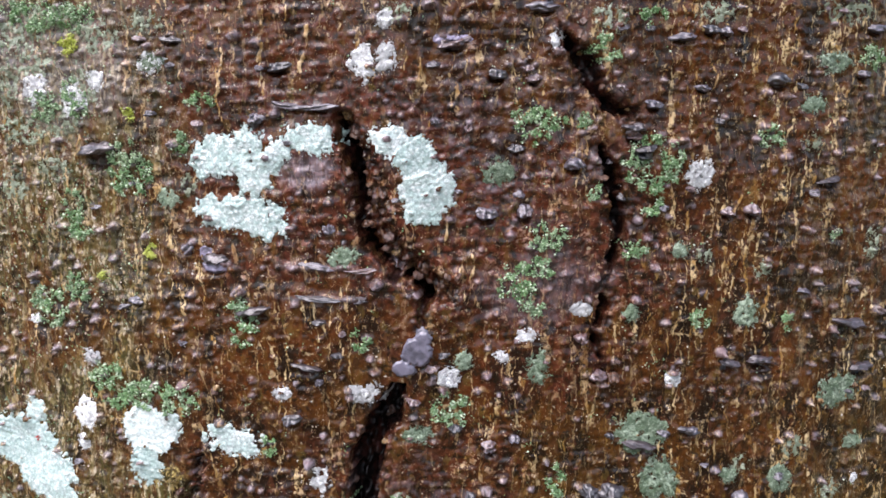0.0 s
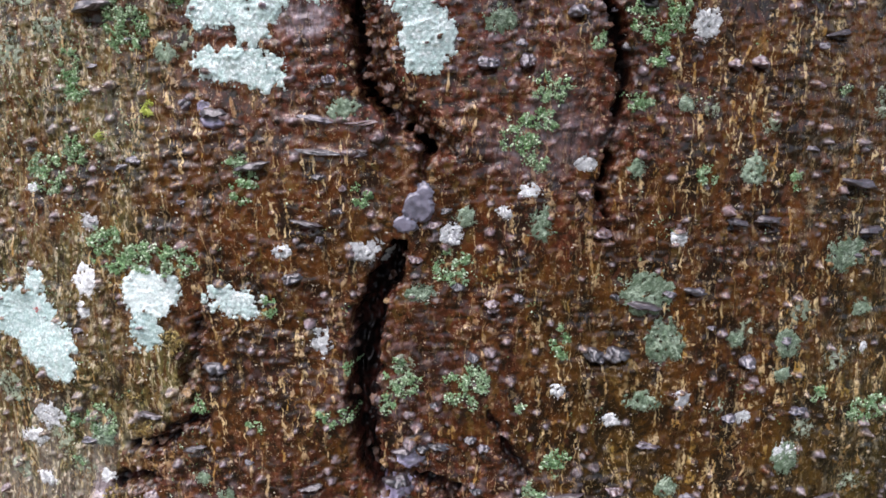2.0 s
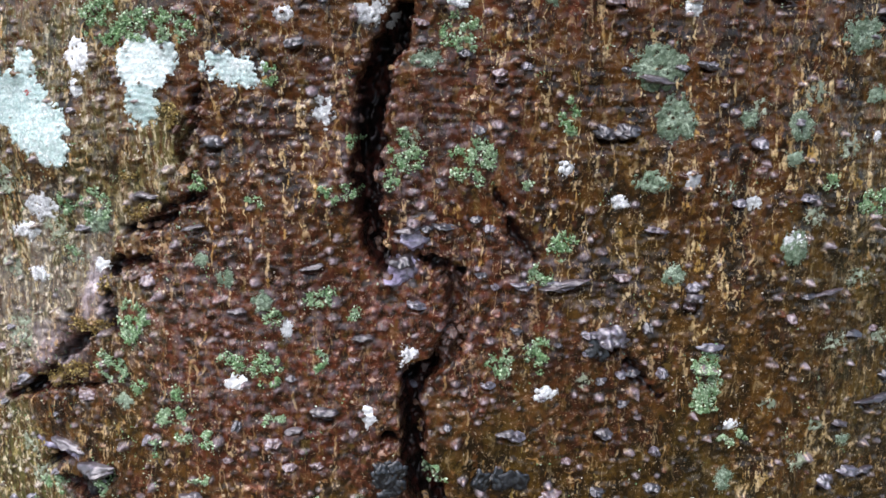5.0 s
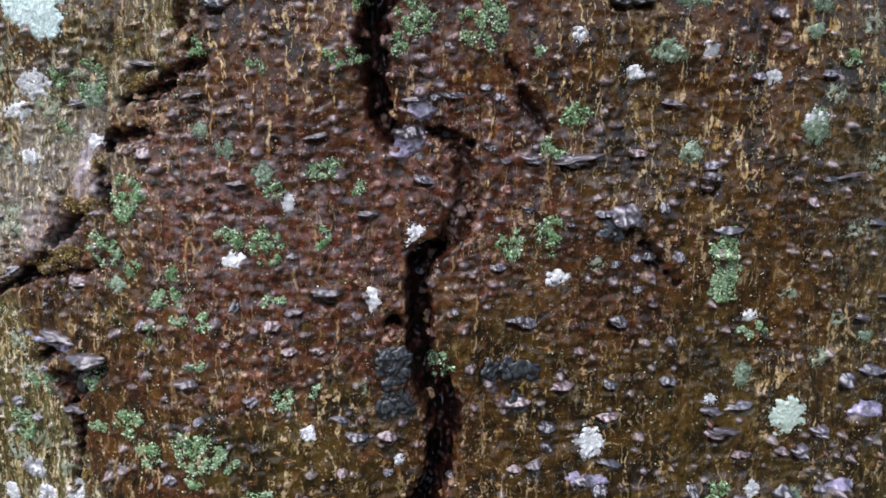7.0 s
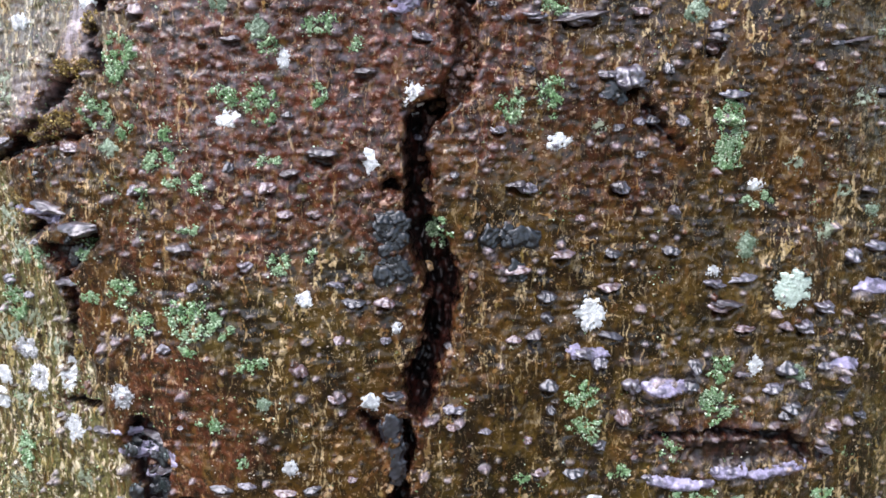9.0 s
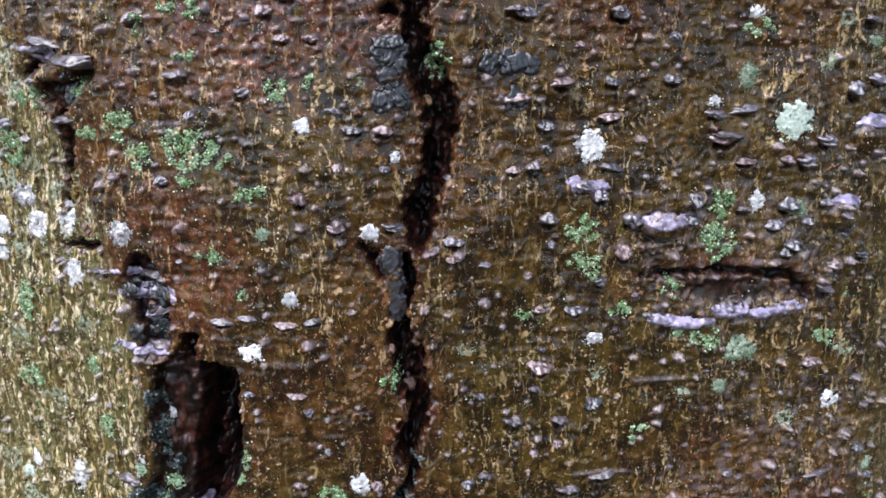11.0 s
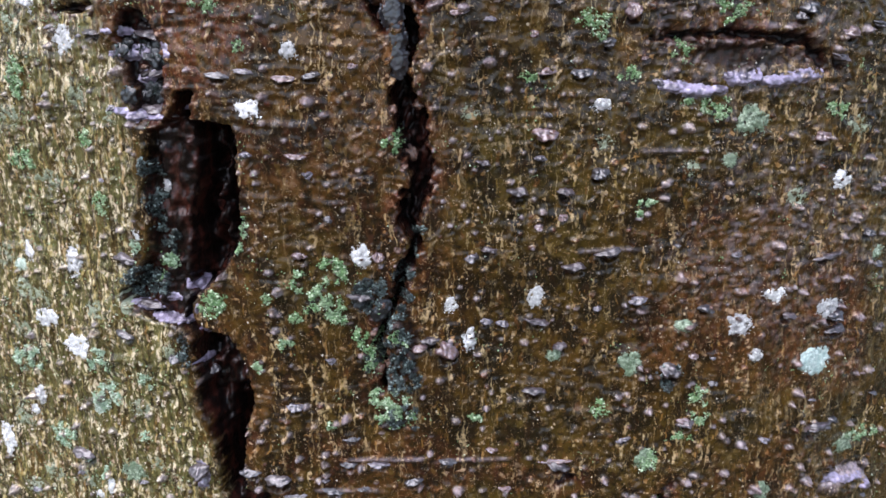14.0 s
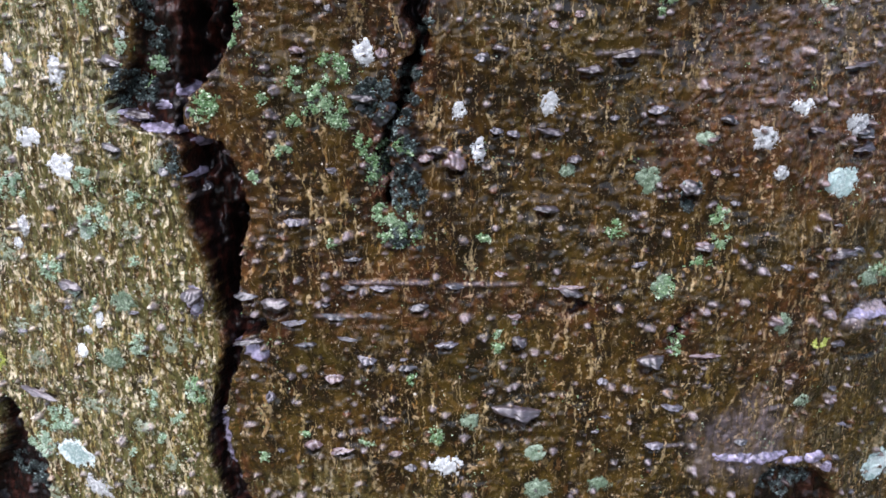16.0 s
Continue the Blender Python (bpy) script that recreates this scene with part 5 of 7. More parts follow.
lenticel(12.2, 1245.5, 4.5, 2.3)
lenticel(-2.7, 1246.2, 8.2, 2.3)
lenticel(15.5, 1292.5, 5.8, 2.9)
lenticel(80.7, 1296.9, 4.9, 2.2)
lenticel(3.8, 1300.2, 4.6, 2.5)
lenticel(156.7, 1188.9, 7.0, 2.7)
lenticel(-9.4, 1309.1, 4.6, 2.1)
lenticel(91.8, 1317.0, 3.8, 2.2)
lenticel(-115.9, 1319.5, 4.0, 1.8)
lenticel(-124.6, 1281.5, 3.7, 1.9)
lenticel(-123.9, 1242.4, 7.9, 2.4)
lenticel(-154.4, 1184.4, 6.7, 4.2)
lenticel(14.2, 1226.1, 3.0, 2.0)
lenticel(120.8, 1220.6, 6.6, 1.7)
lenticel(-126.2, 1184.3, 7.6, 3.0)
lenticel(-101.3, 1171.7, 6.8, 3.3)
lenticel(-58.4, 1173.7, 6.7, 3.2)
lenticel(-53.2, 1165.7, 6.0, 2.5)
lenticel(-44.4, 1165.7, 4.9, 2.2)
lenticel(-65.8, 1149.3, 5.0, 3.3)
lenticel(-37.4, 1143.7, 6.0, 1.8)
lenticel(-32.0, 1138.0, 6.8, 2.6)
lenticel(-22.2, 1137.7, 6.9, 3.0)
lenticel(-49.1, 1116.3, 6.1, 3.7)
lenticel(-22.1, 1125.6, 4.0, 2.3)
lenticel(19.8, 1147.8, 9.7, 3.0)
lenticel(50.5, 1153.0, 5.7, 2.7)
lenticel(70.3, 1153.6, 6.9, 2.7)
lenticel(85.5, 1142.6, 8.2, 2.4)
lenticel(95.2, 1144.3, 10.3, 2.8)
lenticel(96.5, 1127.3, 9.3, 2.4)
lenticel(111.7, 1127.6, 5.9, 2.9)
lenticel(118.0, 1127.2, 6.0, 4.1)
lenticel(124.9, 1133.8, 6.7, 3.7)
lenticel(51.7, 1125.6, 8.1, 2.4)
lenticel(19.4, 1124.8, 5.3, 2.3)
lenticel(42.3, 1119.9, 9.2, 3.2)
lenticel(48.3, 1116.3, 6.2, 4.0)
lenticel(80.0, 1107.6, 6.3, 2.9)
lenticel(-36.5, 1126.1, 3.9, 2.6)
lenticel(12.3, 1192.3, 5.8, 2.5)
lenticel(70.5, 1167.0, 4.2, 3.1)
lenticel(39.7, 1164.5, 3.4, 2.3)
lenticel(-69.9, 1179.7, 3.9, 3.2)
lenticel(-92.9, 1121.2, 5.6, 2.7)
lenticel(50.4, 1193.3, 4.0, 2.6)
lenticel(58.2, 1185.0, 4.5, 2.6)
lenticel(-12.6, 1188.8, 3.6, 2.2)
lenticel(-82.5, 1142.0, 3.8, 2.6)
lenticel(-53.9, 1075.6, 8.0, 2.3)
lenticel(-45.7, 1076.5, 6.2, 2.3)
lenticel(0.5, 1101.6, 8.2, 2.6)
lenticel(41.2, 1077.3, 7.5, 3.2)
lenticel(29.4, 1077.7, 7.4, 2.4)
lenticel(30.0, 1057.5, 8.3, 4.1)
lenticel(48.5, 1044.3, 6.1, 3.8)
lenticel(-51.5, 1017.6, 6.2, 2.6)
lenticel(-19.7, 1106.7, 6.9, 2.6)
lenticel(-37.7, 1107.0, 6.1, 2.9)
lenticel(126.4, 1056.2, 6.4, 3.8)
lenticel(132.9, 1090.8, 6.5, 3.3)
lenticel(149.5, 1020.8, 4.9, 2.8)
lenticel(-41.5, 1030.1, 3.0, 2.6)
lenticel(-51.1, 1051.1, 6.3, 1.6)
lenticel(-47.6, 1044.9, 3.4, 2.5)
lenticel(0.5, 1096.0, 6.7, 1.9)
lenticel(49.6, 1087.0, 5.1, 3.2)
lenticel(25.3, 1089.6, 3.5, 2.7)
lenticel(127.1, 1112.9, 5.3, 2.8)
lenticel(113.9, 1095.7, 4.7, 2.8)
lenticel(32.6, 1100.0, 3.5, 3.1)
lenticel(-54.8, 961.9, 6.3, 3.5)
lenticel(-36.8, 938.2, 6.0, 2.3)
lenticel(-25.8, 937.8, 8.1, 2.7)
lenticel(-13.6, 930.5, 7.0, 3.6)
lenticel(-1.3, 937.9, 7.0, 2.3)
lenticel(-46.1, 931.6, 4.4, 1.8)
lenticel(-35.6, 948.3, 6.8, 2.0)
lenticel(65.2, 998.9, 6.8, 2.5)
lenticel(89.6, 995.6, 6.1, 2.5)
lenticel(140.4, 990.0, 7.6, 3.5)
lenticel(39.0, 936.9, 13.8, 1.8)
lenticel(62.6, 945.4, 7.1, 2.2)
lenticel(-72.6, 963.7, 4.4, 3.1)
lenticel(-72.4, 934.6, 8.3, 3.2)
lenticel(11.8, 991.7, 5.1, 2.1)
lenticel(-11.6, 983.1, 5.5, 2.5)
lenticel(15.0, 941.9, 4.5, 2.2)
lenticel(-32.0, 927.8, 4.9, 1.8)
lenticel(-23.1, 997.0, 3.0, 2.0)
lenticel(-56.4, 925.3, 8.6, 2.6)
lenticel(-42.8, 927.4, 8.5, 2.5)
lenticel(-31.3, 911.1, 6.3, 3.9)
lenticel(-43.4, 903.6, 7.2, 4.4)
lenticel(-17.4, 907.6, 6.4, 3.1)
lenticel(-3.6, 916.0, 7.6, 3.0)
lenticel(-51.2, 877.4, 7.0, 4.2)
lenticel(-40.0, 875.3, 10.7, 3.3)
lenticel(-23.5, 887.8, 4.9, 2.7)
lenticel(74.8, 874.3, 7.4, 2.8)
lenticel(79.8, 890.3, 8.6, 2.8)
lenticel(-21.5, 874.2, 5.3, 2.3)
lenticel(-31.7, 883.4, 3.7, 2.3)
lenticel(-37.1, 918.8, 9.0, 1.9)
lenticel(-52.8, 916.7, 7.9, 2.0)
lenticel(-65.7, 896.4, 3.7, 4.6)
lenticel(20.1, 926.2, 4.4, 2.5)
lenticel(90.5, 910.3, 12.7, 2.2)
lenticel(144.7, 887.2, 6.2, 4.6)
lenticel(107.9, 874.4, 6.1, 2.5)
lenticel(27.3, 1409.7, 5.1, 2.7)
lenticel(91.4, 1424.4, 3.7, 2.0)
lenticel(81.0, 1424.6, 6.2, 2.7)
lenticel(61.7, 1386.7, 6.8, 3.8)
lenticel(58.3, 1393.2, 7.8, 4.1)
lenticel(80.6, 1225.0, 6.7, 3.1)
lenticel(79.7, 1218.9, 6.3, 4.6)
lenticel(52.4, 1208.9, 10.2, 7.1)
lenticel(46.0, 1209.7, 7.2, 2.5)
lenticel(22.0, 1174.2, 7.3, 3.3)
lenticel(53.3, 1174.0, 6.3, 3.7)
lenticel(23.0, 1226.7, 7.0, 2.7)
lenticel(9.7, 1230.2, 4.2, 2.0)
lenticel(34.0, 1153.0, 8.1, 3.2)
lenticel(50.3, 1142.0, 7.5, 2.9)
lenticel(29.8, 1139.1, 6.3, 2.9)
lenticel(30.0, 1131.8, 4.5, 3.6)
lenticel(31.6, 1108.8, 6.5, 3.8)
lenticel(59.6, 1108.0, 7.0, 4.6)
lenticel(88.8, 1135.2, 11.7, 4.8)
lenticel(113.9, 1112.4, 7.6, 4.7)
lenticel(109.3, 1105.7, 7.5, 3.1)
lenticel(135.4, 1151.1, 6.7, 5.6)
lenticel(144.1, 1154.0, 9.4, 3.0)
lenticel(57.2, 1097.4, 5.9, 4.7)
lenticel(80.6, 1114.6, 4.7, 5.0)
lenticel(120.8, 1106.4, 4.3, 2.8)
lenticel(143.7, 1093.6, 5.9, 2.5)
lenticel(116.2, 1098.7, 6.4, 4.0)
lenticel(8.8, 1276.9, 3.9, 2.5)
lenticel(99.5, 1272.1, 5.9, 3.6)
lenticel(34.5, 1226.5, 11.2, 3.8)
lenticel(67.3, 1244.4, 9.4, 2.3)
lenticel(61.4, 1195.7, 5.0, 3.2)
lenticel(94.3, 1252.9, 5.9, 2.6)
lenticel(-11.5, 1220.3, 7.3, 2.7)
lenticel(118.1, 1254.2, 6.3, 2.7)
lenticel(141.0, 1205.6, 7.2, 2.5)
lenticel(86.1, 951.8, 6.3, 3.6)
lenticel(136.8, 946.1, 11.9, 5.2)
lenticel(17.8, 990.5, 4.8, 2.5)
lenticel(-1.8, 982.1, 7.9, 6.4)
lenticel(-75.0, 1076.2, 8.4, 2.3)
lenticel(-66.7, 1077.5, 6.4, 1.9)
flake(124.4, 1376.8, 9.3, 2.9)
flake(58.0, 1393.4, 7.8, 4.1)
flake(61.8, 1387.0, 7.9, 3.8)
flake(-71.6, 1352.1, 8.9, 5.4)
flake(-42.5, 1319.4, 9.3, 3.0)
flake(-111.5, 1385.0, 13.5, 7.3)
flake(104.2, 1317.7, 9.3, 3.9)
flake(93.3, 1317.3, 7.4, 3.8)
flake(141.7, 1312.8, 8.9, 4.4)
flake(135.9, 1328.1, 14.5, 5.1)
# dark piece standing in for the shadow below the grey lichen
flake(64.0, 1290.7, 11.4, 3.9)
flake(-25.2, 1342.3, 3.5, 1.4)
flake(-59.2, 1336.3, 10.9, 4.7)
flake(-43.7, 1232.3, 8.5, 2.7)
flake(-68.7, 1217.5, 6.9, 2.8)
flake(-28.5, 1208.2, 6.8, 3.6)
flake(37.0, 1225.5, 16.5, 3.6)
flake(80.9, 1219.0, 7.2, 6.1)
flake(54.0, 1204.6, 10.2, 7.0)
flake(152.6, 1179.1, 18.5, 3.6)
flake(-13.8, 1243.5, 8.5, 3.5)
flake(-15.9, 1231.8, 9.3, 6.7)
flake(-98.8, 1253.6, 9.6, 3.1)
flake(-83.1, 1244.1, 7.9, 2.7)
flake(-134.7, 1162.2, 15.2, 5.2)
flake(-122.5, 1155.1, 16.8, 7.9)
flake(-129.6, 1137.2, 12.0, 4.5)
flake(-51.3, 1177.3, 6.3, 3.2)
flake(-41.7, 1182.7, 9.4, 5.0)
flake(19.1, 1174.0, 6.9, 3.3)
flake(51.4, 1173.8, 5.2, 4.1)
flake(26.0, 1124.5, 5.7, 4.7)
flake(-86.1, 1152.7, 9.1, 4.4)
flake(90.0, 1134.5, 10.7, 3.6)
flake(97.7, 1110.0, 6.1, 2.9)
flake(150.9, 1151.6, 7.7, 3.7)
flake(137.9, 1171.7, 7.0, 3.6)
flake(21.7, 1036.0, 7.6, 5.1)
flake(37.7, 1036.3, 5.7, 4.3)
flake(53.9, 1015.1, 9.9, 4.0)
flake(41.8, 1010.1, 8.7, 4.0)
flake(9.6, 1047.1, 5.5, 2.9)
flake(12.1, 1017.1, 5.6, 3.1)
flake(129.5, 1080.9, 6.9, 4.1)
flake(133.0, 1012.2, 10.8, 3.2)
flake(-99.2, 1085.7, 17.2, 5.9)
flake(-99.0, 1074.0, 14.4, 4.4)
flake(-100.0, 1061.9, 19.0, 5.3)
flake(-114.3, 1010.1, 9.9, 4.6)
flake(-110.0, 992.9, 14.5, 3.8)
flake(-30.7, 1001.0, 9.8, 5.0)
flake(-119.7, 1087.2, 7.3, 2.8)
flake(-142.8, 926.9, 9.7, 5.5)
flake(-117.3, 982.0, 8.1, 3.5)
flake(22.0, 914.5, 6.3, 6.0)
flake(29.7, 963.6, 8.2, 3.9)
flake(78.5, 969.4, 7.8, 7.8)
flake(86.2, 949.6, 7.1, 4.0)
flake(136.8, 946.1, 10.3, 4.7)
flake(120.6, 990.5, 5.8, 3.8)
flake(-7.7, 984.0, 6.7, 4.2)
flake(29.7, 990.2, 8.8, 3.3)
flake(-62.4, 930.4, 10.2, 6.0)
flake(38.1, 980.6, 4.8, 4.2)
flake(70.1, 906.2, 10.0, 7.5)
flake(22.5, 887.2, 18.2, 7.6)
flake(-92.2, 929.5, 8.4, 8.7)
flake(-25.5, 887.9, 3.2, 2.3)
flake(-72.7, 916.0, 10.1, 3.5)
flake(143.0, 909.1, 6.5, 3.9)
flake(39.8, 933.4, 8.0, 4.2)
flake(-163.4, 879.2, 17.2, 3.6)
flake(127.9, 1220.8, 11.2, 2.4)
flake(141.3, 983.4, 9.2, 4.0)
small_lenticels(125)
rubble(26, [(-30.0, 1397.6, 2.7), (-27.6, 1390.1, 3.4), (-23.1, 1380.8, 4.3), (-22.2, 1371.4, 4.8), (-21.1, 1362.8, 4.8), (-15.2, 1356.7, 4.2), (-7.4, 1350.5, 4.2), (0.4, 1344.2, 3.2)], 0.0, 0.9)
rubble(22, [(-1.1, 1230.5, 1.7), (2.0, 1223.0, 3.9), (2.5, 1214.4, 3.9), (0.6, 1206.5, 3.9), (-3.7, 1200.4, 3.2), (-9.9, 1198.2, 2.8)], 0.0, 0.9)
rubble(12, [(-78.4, 1289.8, 1.3), (-80.2, 1281.6, 1.7), (-83.6, 1273.3, 2.3), (-85.5, 1265.8, 2.8), (-84.3, 1260.3, 2.4)], 0.0, 0.9)
dark_scales(20, -20.6, 1160.2, 4.0, 6.2)
dark_scales(16, -19.3, 1148.6, 5.0, 4.6)
dark_scales(16, 17.8, 1158.5, 7.2, 2.4)
dark_scales(12, 50.8, 1204.1, 3.6, 4.2)
dark_scales(12, -103.9, 1084.1, 8.0, 5.0)
dark_scales(12, -102.0, 1068.2, 7.0, 4.0)
dark_scales(10, -27.5, 999.7, 5.0, 4.0)
dark_scales(9, -128.5, 1150.0, 5.0, 4.0)
dark_scales(6, 20.0, 1146.8, 3.6, 2.0)
rubble(12, [(-31.5, 1399.4, 2.0), (-25.3, 1382.5, 3.6), (-22.2, 1367.0, 4.3), (-10.2, 1357.9, 3.5), (3.7, 1349.0, 1.6)])
rubble(14, [(-8.7, 1322.2, 2.7), (-20.8, 1304.6, 3.8), (-24.8, 1291.4, 3.9), (-26.6, 1267.5, 3.4), (-25.6, 1244.7, 3.7), (-19.6, 1230.5, 1.1)])
rubble(18, [(-12.3, 1198.0, 3.1), (-15.6, 1178.0, 3.9), (-10.7, 1158.5, 4.3), (-1.0, 1142.9, 4.5), (-5.3, 1125.5, 4.2), (-11.8, 1105.9, 3.8), (-16.6, 1103.7, 1.5)])
rubble(16, [(-24.3, 1101.2, 2.7), (-19.1, 1088.6, 3.2), (-17.0, 1067.2, 4.2), (-10.5, 1049.7, 3.9), (-13.4, 1037.8, 3.2), (-14.5, 1025.2, 1.9), (-19.3, 1006.9, 2.3), (-25.6, 985.2, 2.0), (-23.3, 974.0, 1.1), (-21.1, 966.3, 0.7)])
rubble(8, [(36.3, 1437.1, 1.5), (40.6, 1417.7, 2.1), (47.3, 1406.1, 2.3), (60.5, 1397.3, 1.2)])
rubble(8, [(49.0, 1388.8, 1.4), (53.4, 1373.5, 2.5), (54.8, 1359.3, 1.5), (51.9, 1335.7, 1.0), (54.7, 1317.0, 1.3), (49.4, 1311.1, 0.7)])
rubble(14, [(-70.8, 1323.0, 1.3), (-78.9, 1303.3, 2.7), (-82.1, 1281.8, 2.7), (-89.9, 1259.0, 2.8), (-98.9, 1244.9, 1.9), (-105.8, 1243.9, 0.9)])
rubble(18, [(-93.6, 1235.6, 0.8), (-112.6, 1223.8, 2.5), (-126.5, 1207.0, 2.2), (-154.1, 1182.2, 2.8), (-165.6, 1174.6, 2.1)])
rubble(10, [(-152.0, 1158.9, 3.0), (-126.5, 1153.6, 3.4), (-131.4, 1118.8, 2.0), (-125.8, 1099.6, 1.5), (-108.0, 1077.3, 4.1)])


# ---- lichens and moss on the bark, bark plates, sap ----
def ico():
    t = (1 + 5 ** 0.5) / 2
    v = np.array([(-1, t, 0), (1, t, 0), (-1, -t, 0), (1, -t, 0), (0, -1, t), (0, 1, t), (0, -1, -t), (0, 1, -t), (t, 0, -1), (t, 0, 1), (-t, 0, -1), (-t, 0, 1)], float)
    bm = bmesh.new()
    for p in v:
        bm.verts.new(p / np.linalg.norm(p))
    hull = bmesh.ops.convex_hull(bm, input=bm.verts)
    bm.verts.index_update()
    f = np.array([[q.index for q in face.verts] for face in bm.faces])
    w = np.array([q.co[:] for q in bm.verts])
    bm.free()
    return w, f


BALL_V, BALL_F = ico()


OCTA_V = np.array([(1, 0, 0), (-1, 0, 0), (0, 1, 0), (0, -1, 0), (0, 0, 1), (0, 0, -1)], float)
OCTA_F = np.array([(0, 2, 4), (2, 1, 4), (1, 3, 4), (3, 0, 4), (2, 0, 5), (1, 2, 5), (3, 1, 5), (0, 3, 5)])


def grains(places, radii, rng, ball=None):
    """Many small knobbly grains at places (metres), as one set of vertices and faces."""
    n = len(places)
    bv, bf = ball or (BALL_V, BALL_F)
    v = bv[None] * radii[:, None, None] * rng.uniform(0.65, 1.3, (n, len(bv), 1)) * rng.uniform(0.7, 1.3, (n, 1, 3))
    v = v + places[:, None]
    f = bf[None] + (np.arange(n) * len(bv))[:, None, None]
    return v.reshape(-1, 3), f.reshape(-1, 3)


def lobes_field(dx, dz, lobes):
    d = np.full(dx.shape, 9.0)
    for ox, oz, rx, rz in lobes:
        d = np.minimum(d, (np.hypot((dx - ox) / rx, (dz - oz) / rz) - 1) * min(rx, rz))
    return d


def crust(name, x, z, lobes, material, thick, seed, cell=0.45, ragged=1.0, warty=1.0, bridge=None, holes=0.62, lump=1.0, least=-1.0, even=False, powder=0.0, lean=0.0, split=False):
    """A crust that follows the bark, with a lobed outline and a warty top; mm."""
    x0, x1 = min(l[0] - l[2] for l in lobes) - 2, max(l[0] + l[2] for l in lobes) + 2
    z0, z1 = min(l[1] - l[3] for l in lobes) - 2, max(l[1] + l[3] for l in lobes) + 2
    dx, dz = np.meshgrid(np.arange(x0, x1, cell), np.arange(z0, z1, cell))
    size = min(max(l[2], l[3]) for l in lobes[:1])
    d = lobes_field(dx, dz, lobes) + ragged * min(1.0, 0.15 * size) * (layers((dx + x) * 0.34, (dz + z) * 0.34, seed, 2) + 0.55 * lattice((dx + x) * 1.3, (dz + z) * 1.1, seed + 9))
    gaps = layers((dx + x) * 0.5, (dz + z) * 0.42, seed + 3, 2)
    d = np.maximum(d, (gaps - holes) * 3)
    bumps = 0.16 * lattice((dx + x) * 1.1 * lump, (dz + z) * 1.1 * lump, seed + 4) + 0.16 * lump * lattice((dx + x) * 2.3 * lump, (dz + z) * 2.3 * lump, seed + 5)
    rise = thick * step(0.25, -0.9, d) * (1 + (0.5 if holes < 1.5 else 0.08) * gaps) + warty * bumps * step(0.1, -0.6, d) - 0.5 * step(0.0, 0.5, d)
    rise = rise - lean * np.clip(dz / max(l[3] for l in lobes), -1, 1) * step(0.2, -0.6, d)
    gx, gz = (dx + x) / 1000, (dz + z) / 1000
    if even:
        bridge = 0.0002 + sum(relief_at(gx + 0.0022 * math.cos(q), gz + 0.0022 * math.sin(q)) for q in range(6)) / 6
        bridge = np.maximum(bridge, np.minimum(relief_at(gx, gz), bridge + 0.0006) + 0.00005)
    P = on_stem(gx, gz, rise / 1000, bridge, least).reshape(-1, 3)
    rows, cols = dx.shape
    faces = sheet_faces(rows, cols)
    keep = (d.ravel()[faces] < 0.45).any(1)
    faces = faces[keep]
    if len(faces) < 4:
        return None
    gv = gf = None
    if powder:
        rng = np.random.RandomState(seed)
        spots = np.flatnonzero((d.ravel() < 0.7) & (d.ravel() > -9))
        n = int(powder * len(spots) * cell * cell) + 6
        spots = rng.choice(spots, n)
        q = np.stack([gx.ravel()[spots], gz.ravel()[spots]], -1) + rng.randn(n, 2) * 0.0003
        low = bridge.ravel()[spots] if even else None
        centre = on_stem(q[:, 0], q[:, 1], (rise.ravel()[spots] * (d.ravel()[spots] < 0) + 0.04) / 1000, low, least)
        gv, gf = grains(centre, rng.uniform(0.08, 0.27, n) / 1000, rng, (OCTA_V, OCTA_F))
    owner = np.zeros(dx.size, int)
    if split and len(lobes) > 1:
        owner = np.argmin([(np.hypot((dx - ox) / rx, (dz - oz) / rz) - 1) * min(rx, rz) for ox, oz, rx, rz in lobes], 0).ravel()
    elif split and size > 3.2:
        owner = (d.ravel() > -1.3).astype(int)
    names = ["lobe"] * 9 if len(lobes) > 1 else ["crust", "margin"]

    def piece(which):
        mine = faces[owner[faces[:, 0]] == which]
        if len(mine) < 4:
            return None
        used, back = np.unique(mine, return_inverse=True)
        quads = back.reshape(mine.shape)
        verts, tris = P[used], np.concatenate([quads[:, (0, 1, 2)], quads[:, (0, 2, 3)]])
        if powder:
            own = gf.reshape(n, -1, 3)[owner[spots] == which].reshape(-1, 3)
            tris = np.concatenate([tris, own + len(verts)])
            verts = np.concatenate([verts, gv])
            keep, back = np.unique(tris, return_inverse=True)
            verts, tris = verts[keep], back.reshape(tris.shape)
        return verts, tris

    return assemble(name, x, z, [(names[w], piece(w)) for w in range(owner.max() + 1)], material)


def assemble(name, x, z, pieces, material, smooth=True):
    """One growth: a single mesh, or an Empty with one mesh for each of its parts."""
    pieces = [(a, p) for a, p in pieces if p]
    if not pieces:
        return None
    if len(pieces) == 1:
        return new(name, mesh_of(name, *pieces[0][1], material, smooth))
    ob = new(name)
    ob.location = on_stem(np.array([x / 1000]), np.array([z / 1000]))[0]
    for a, p in pieces:
        q = new(a, mesh_of(a, *p, material, smooth))
        q.parent, q.matrix_parent_inverse = ob, Matrix.Translation(-ob.location)
    return ob


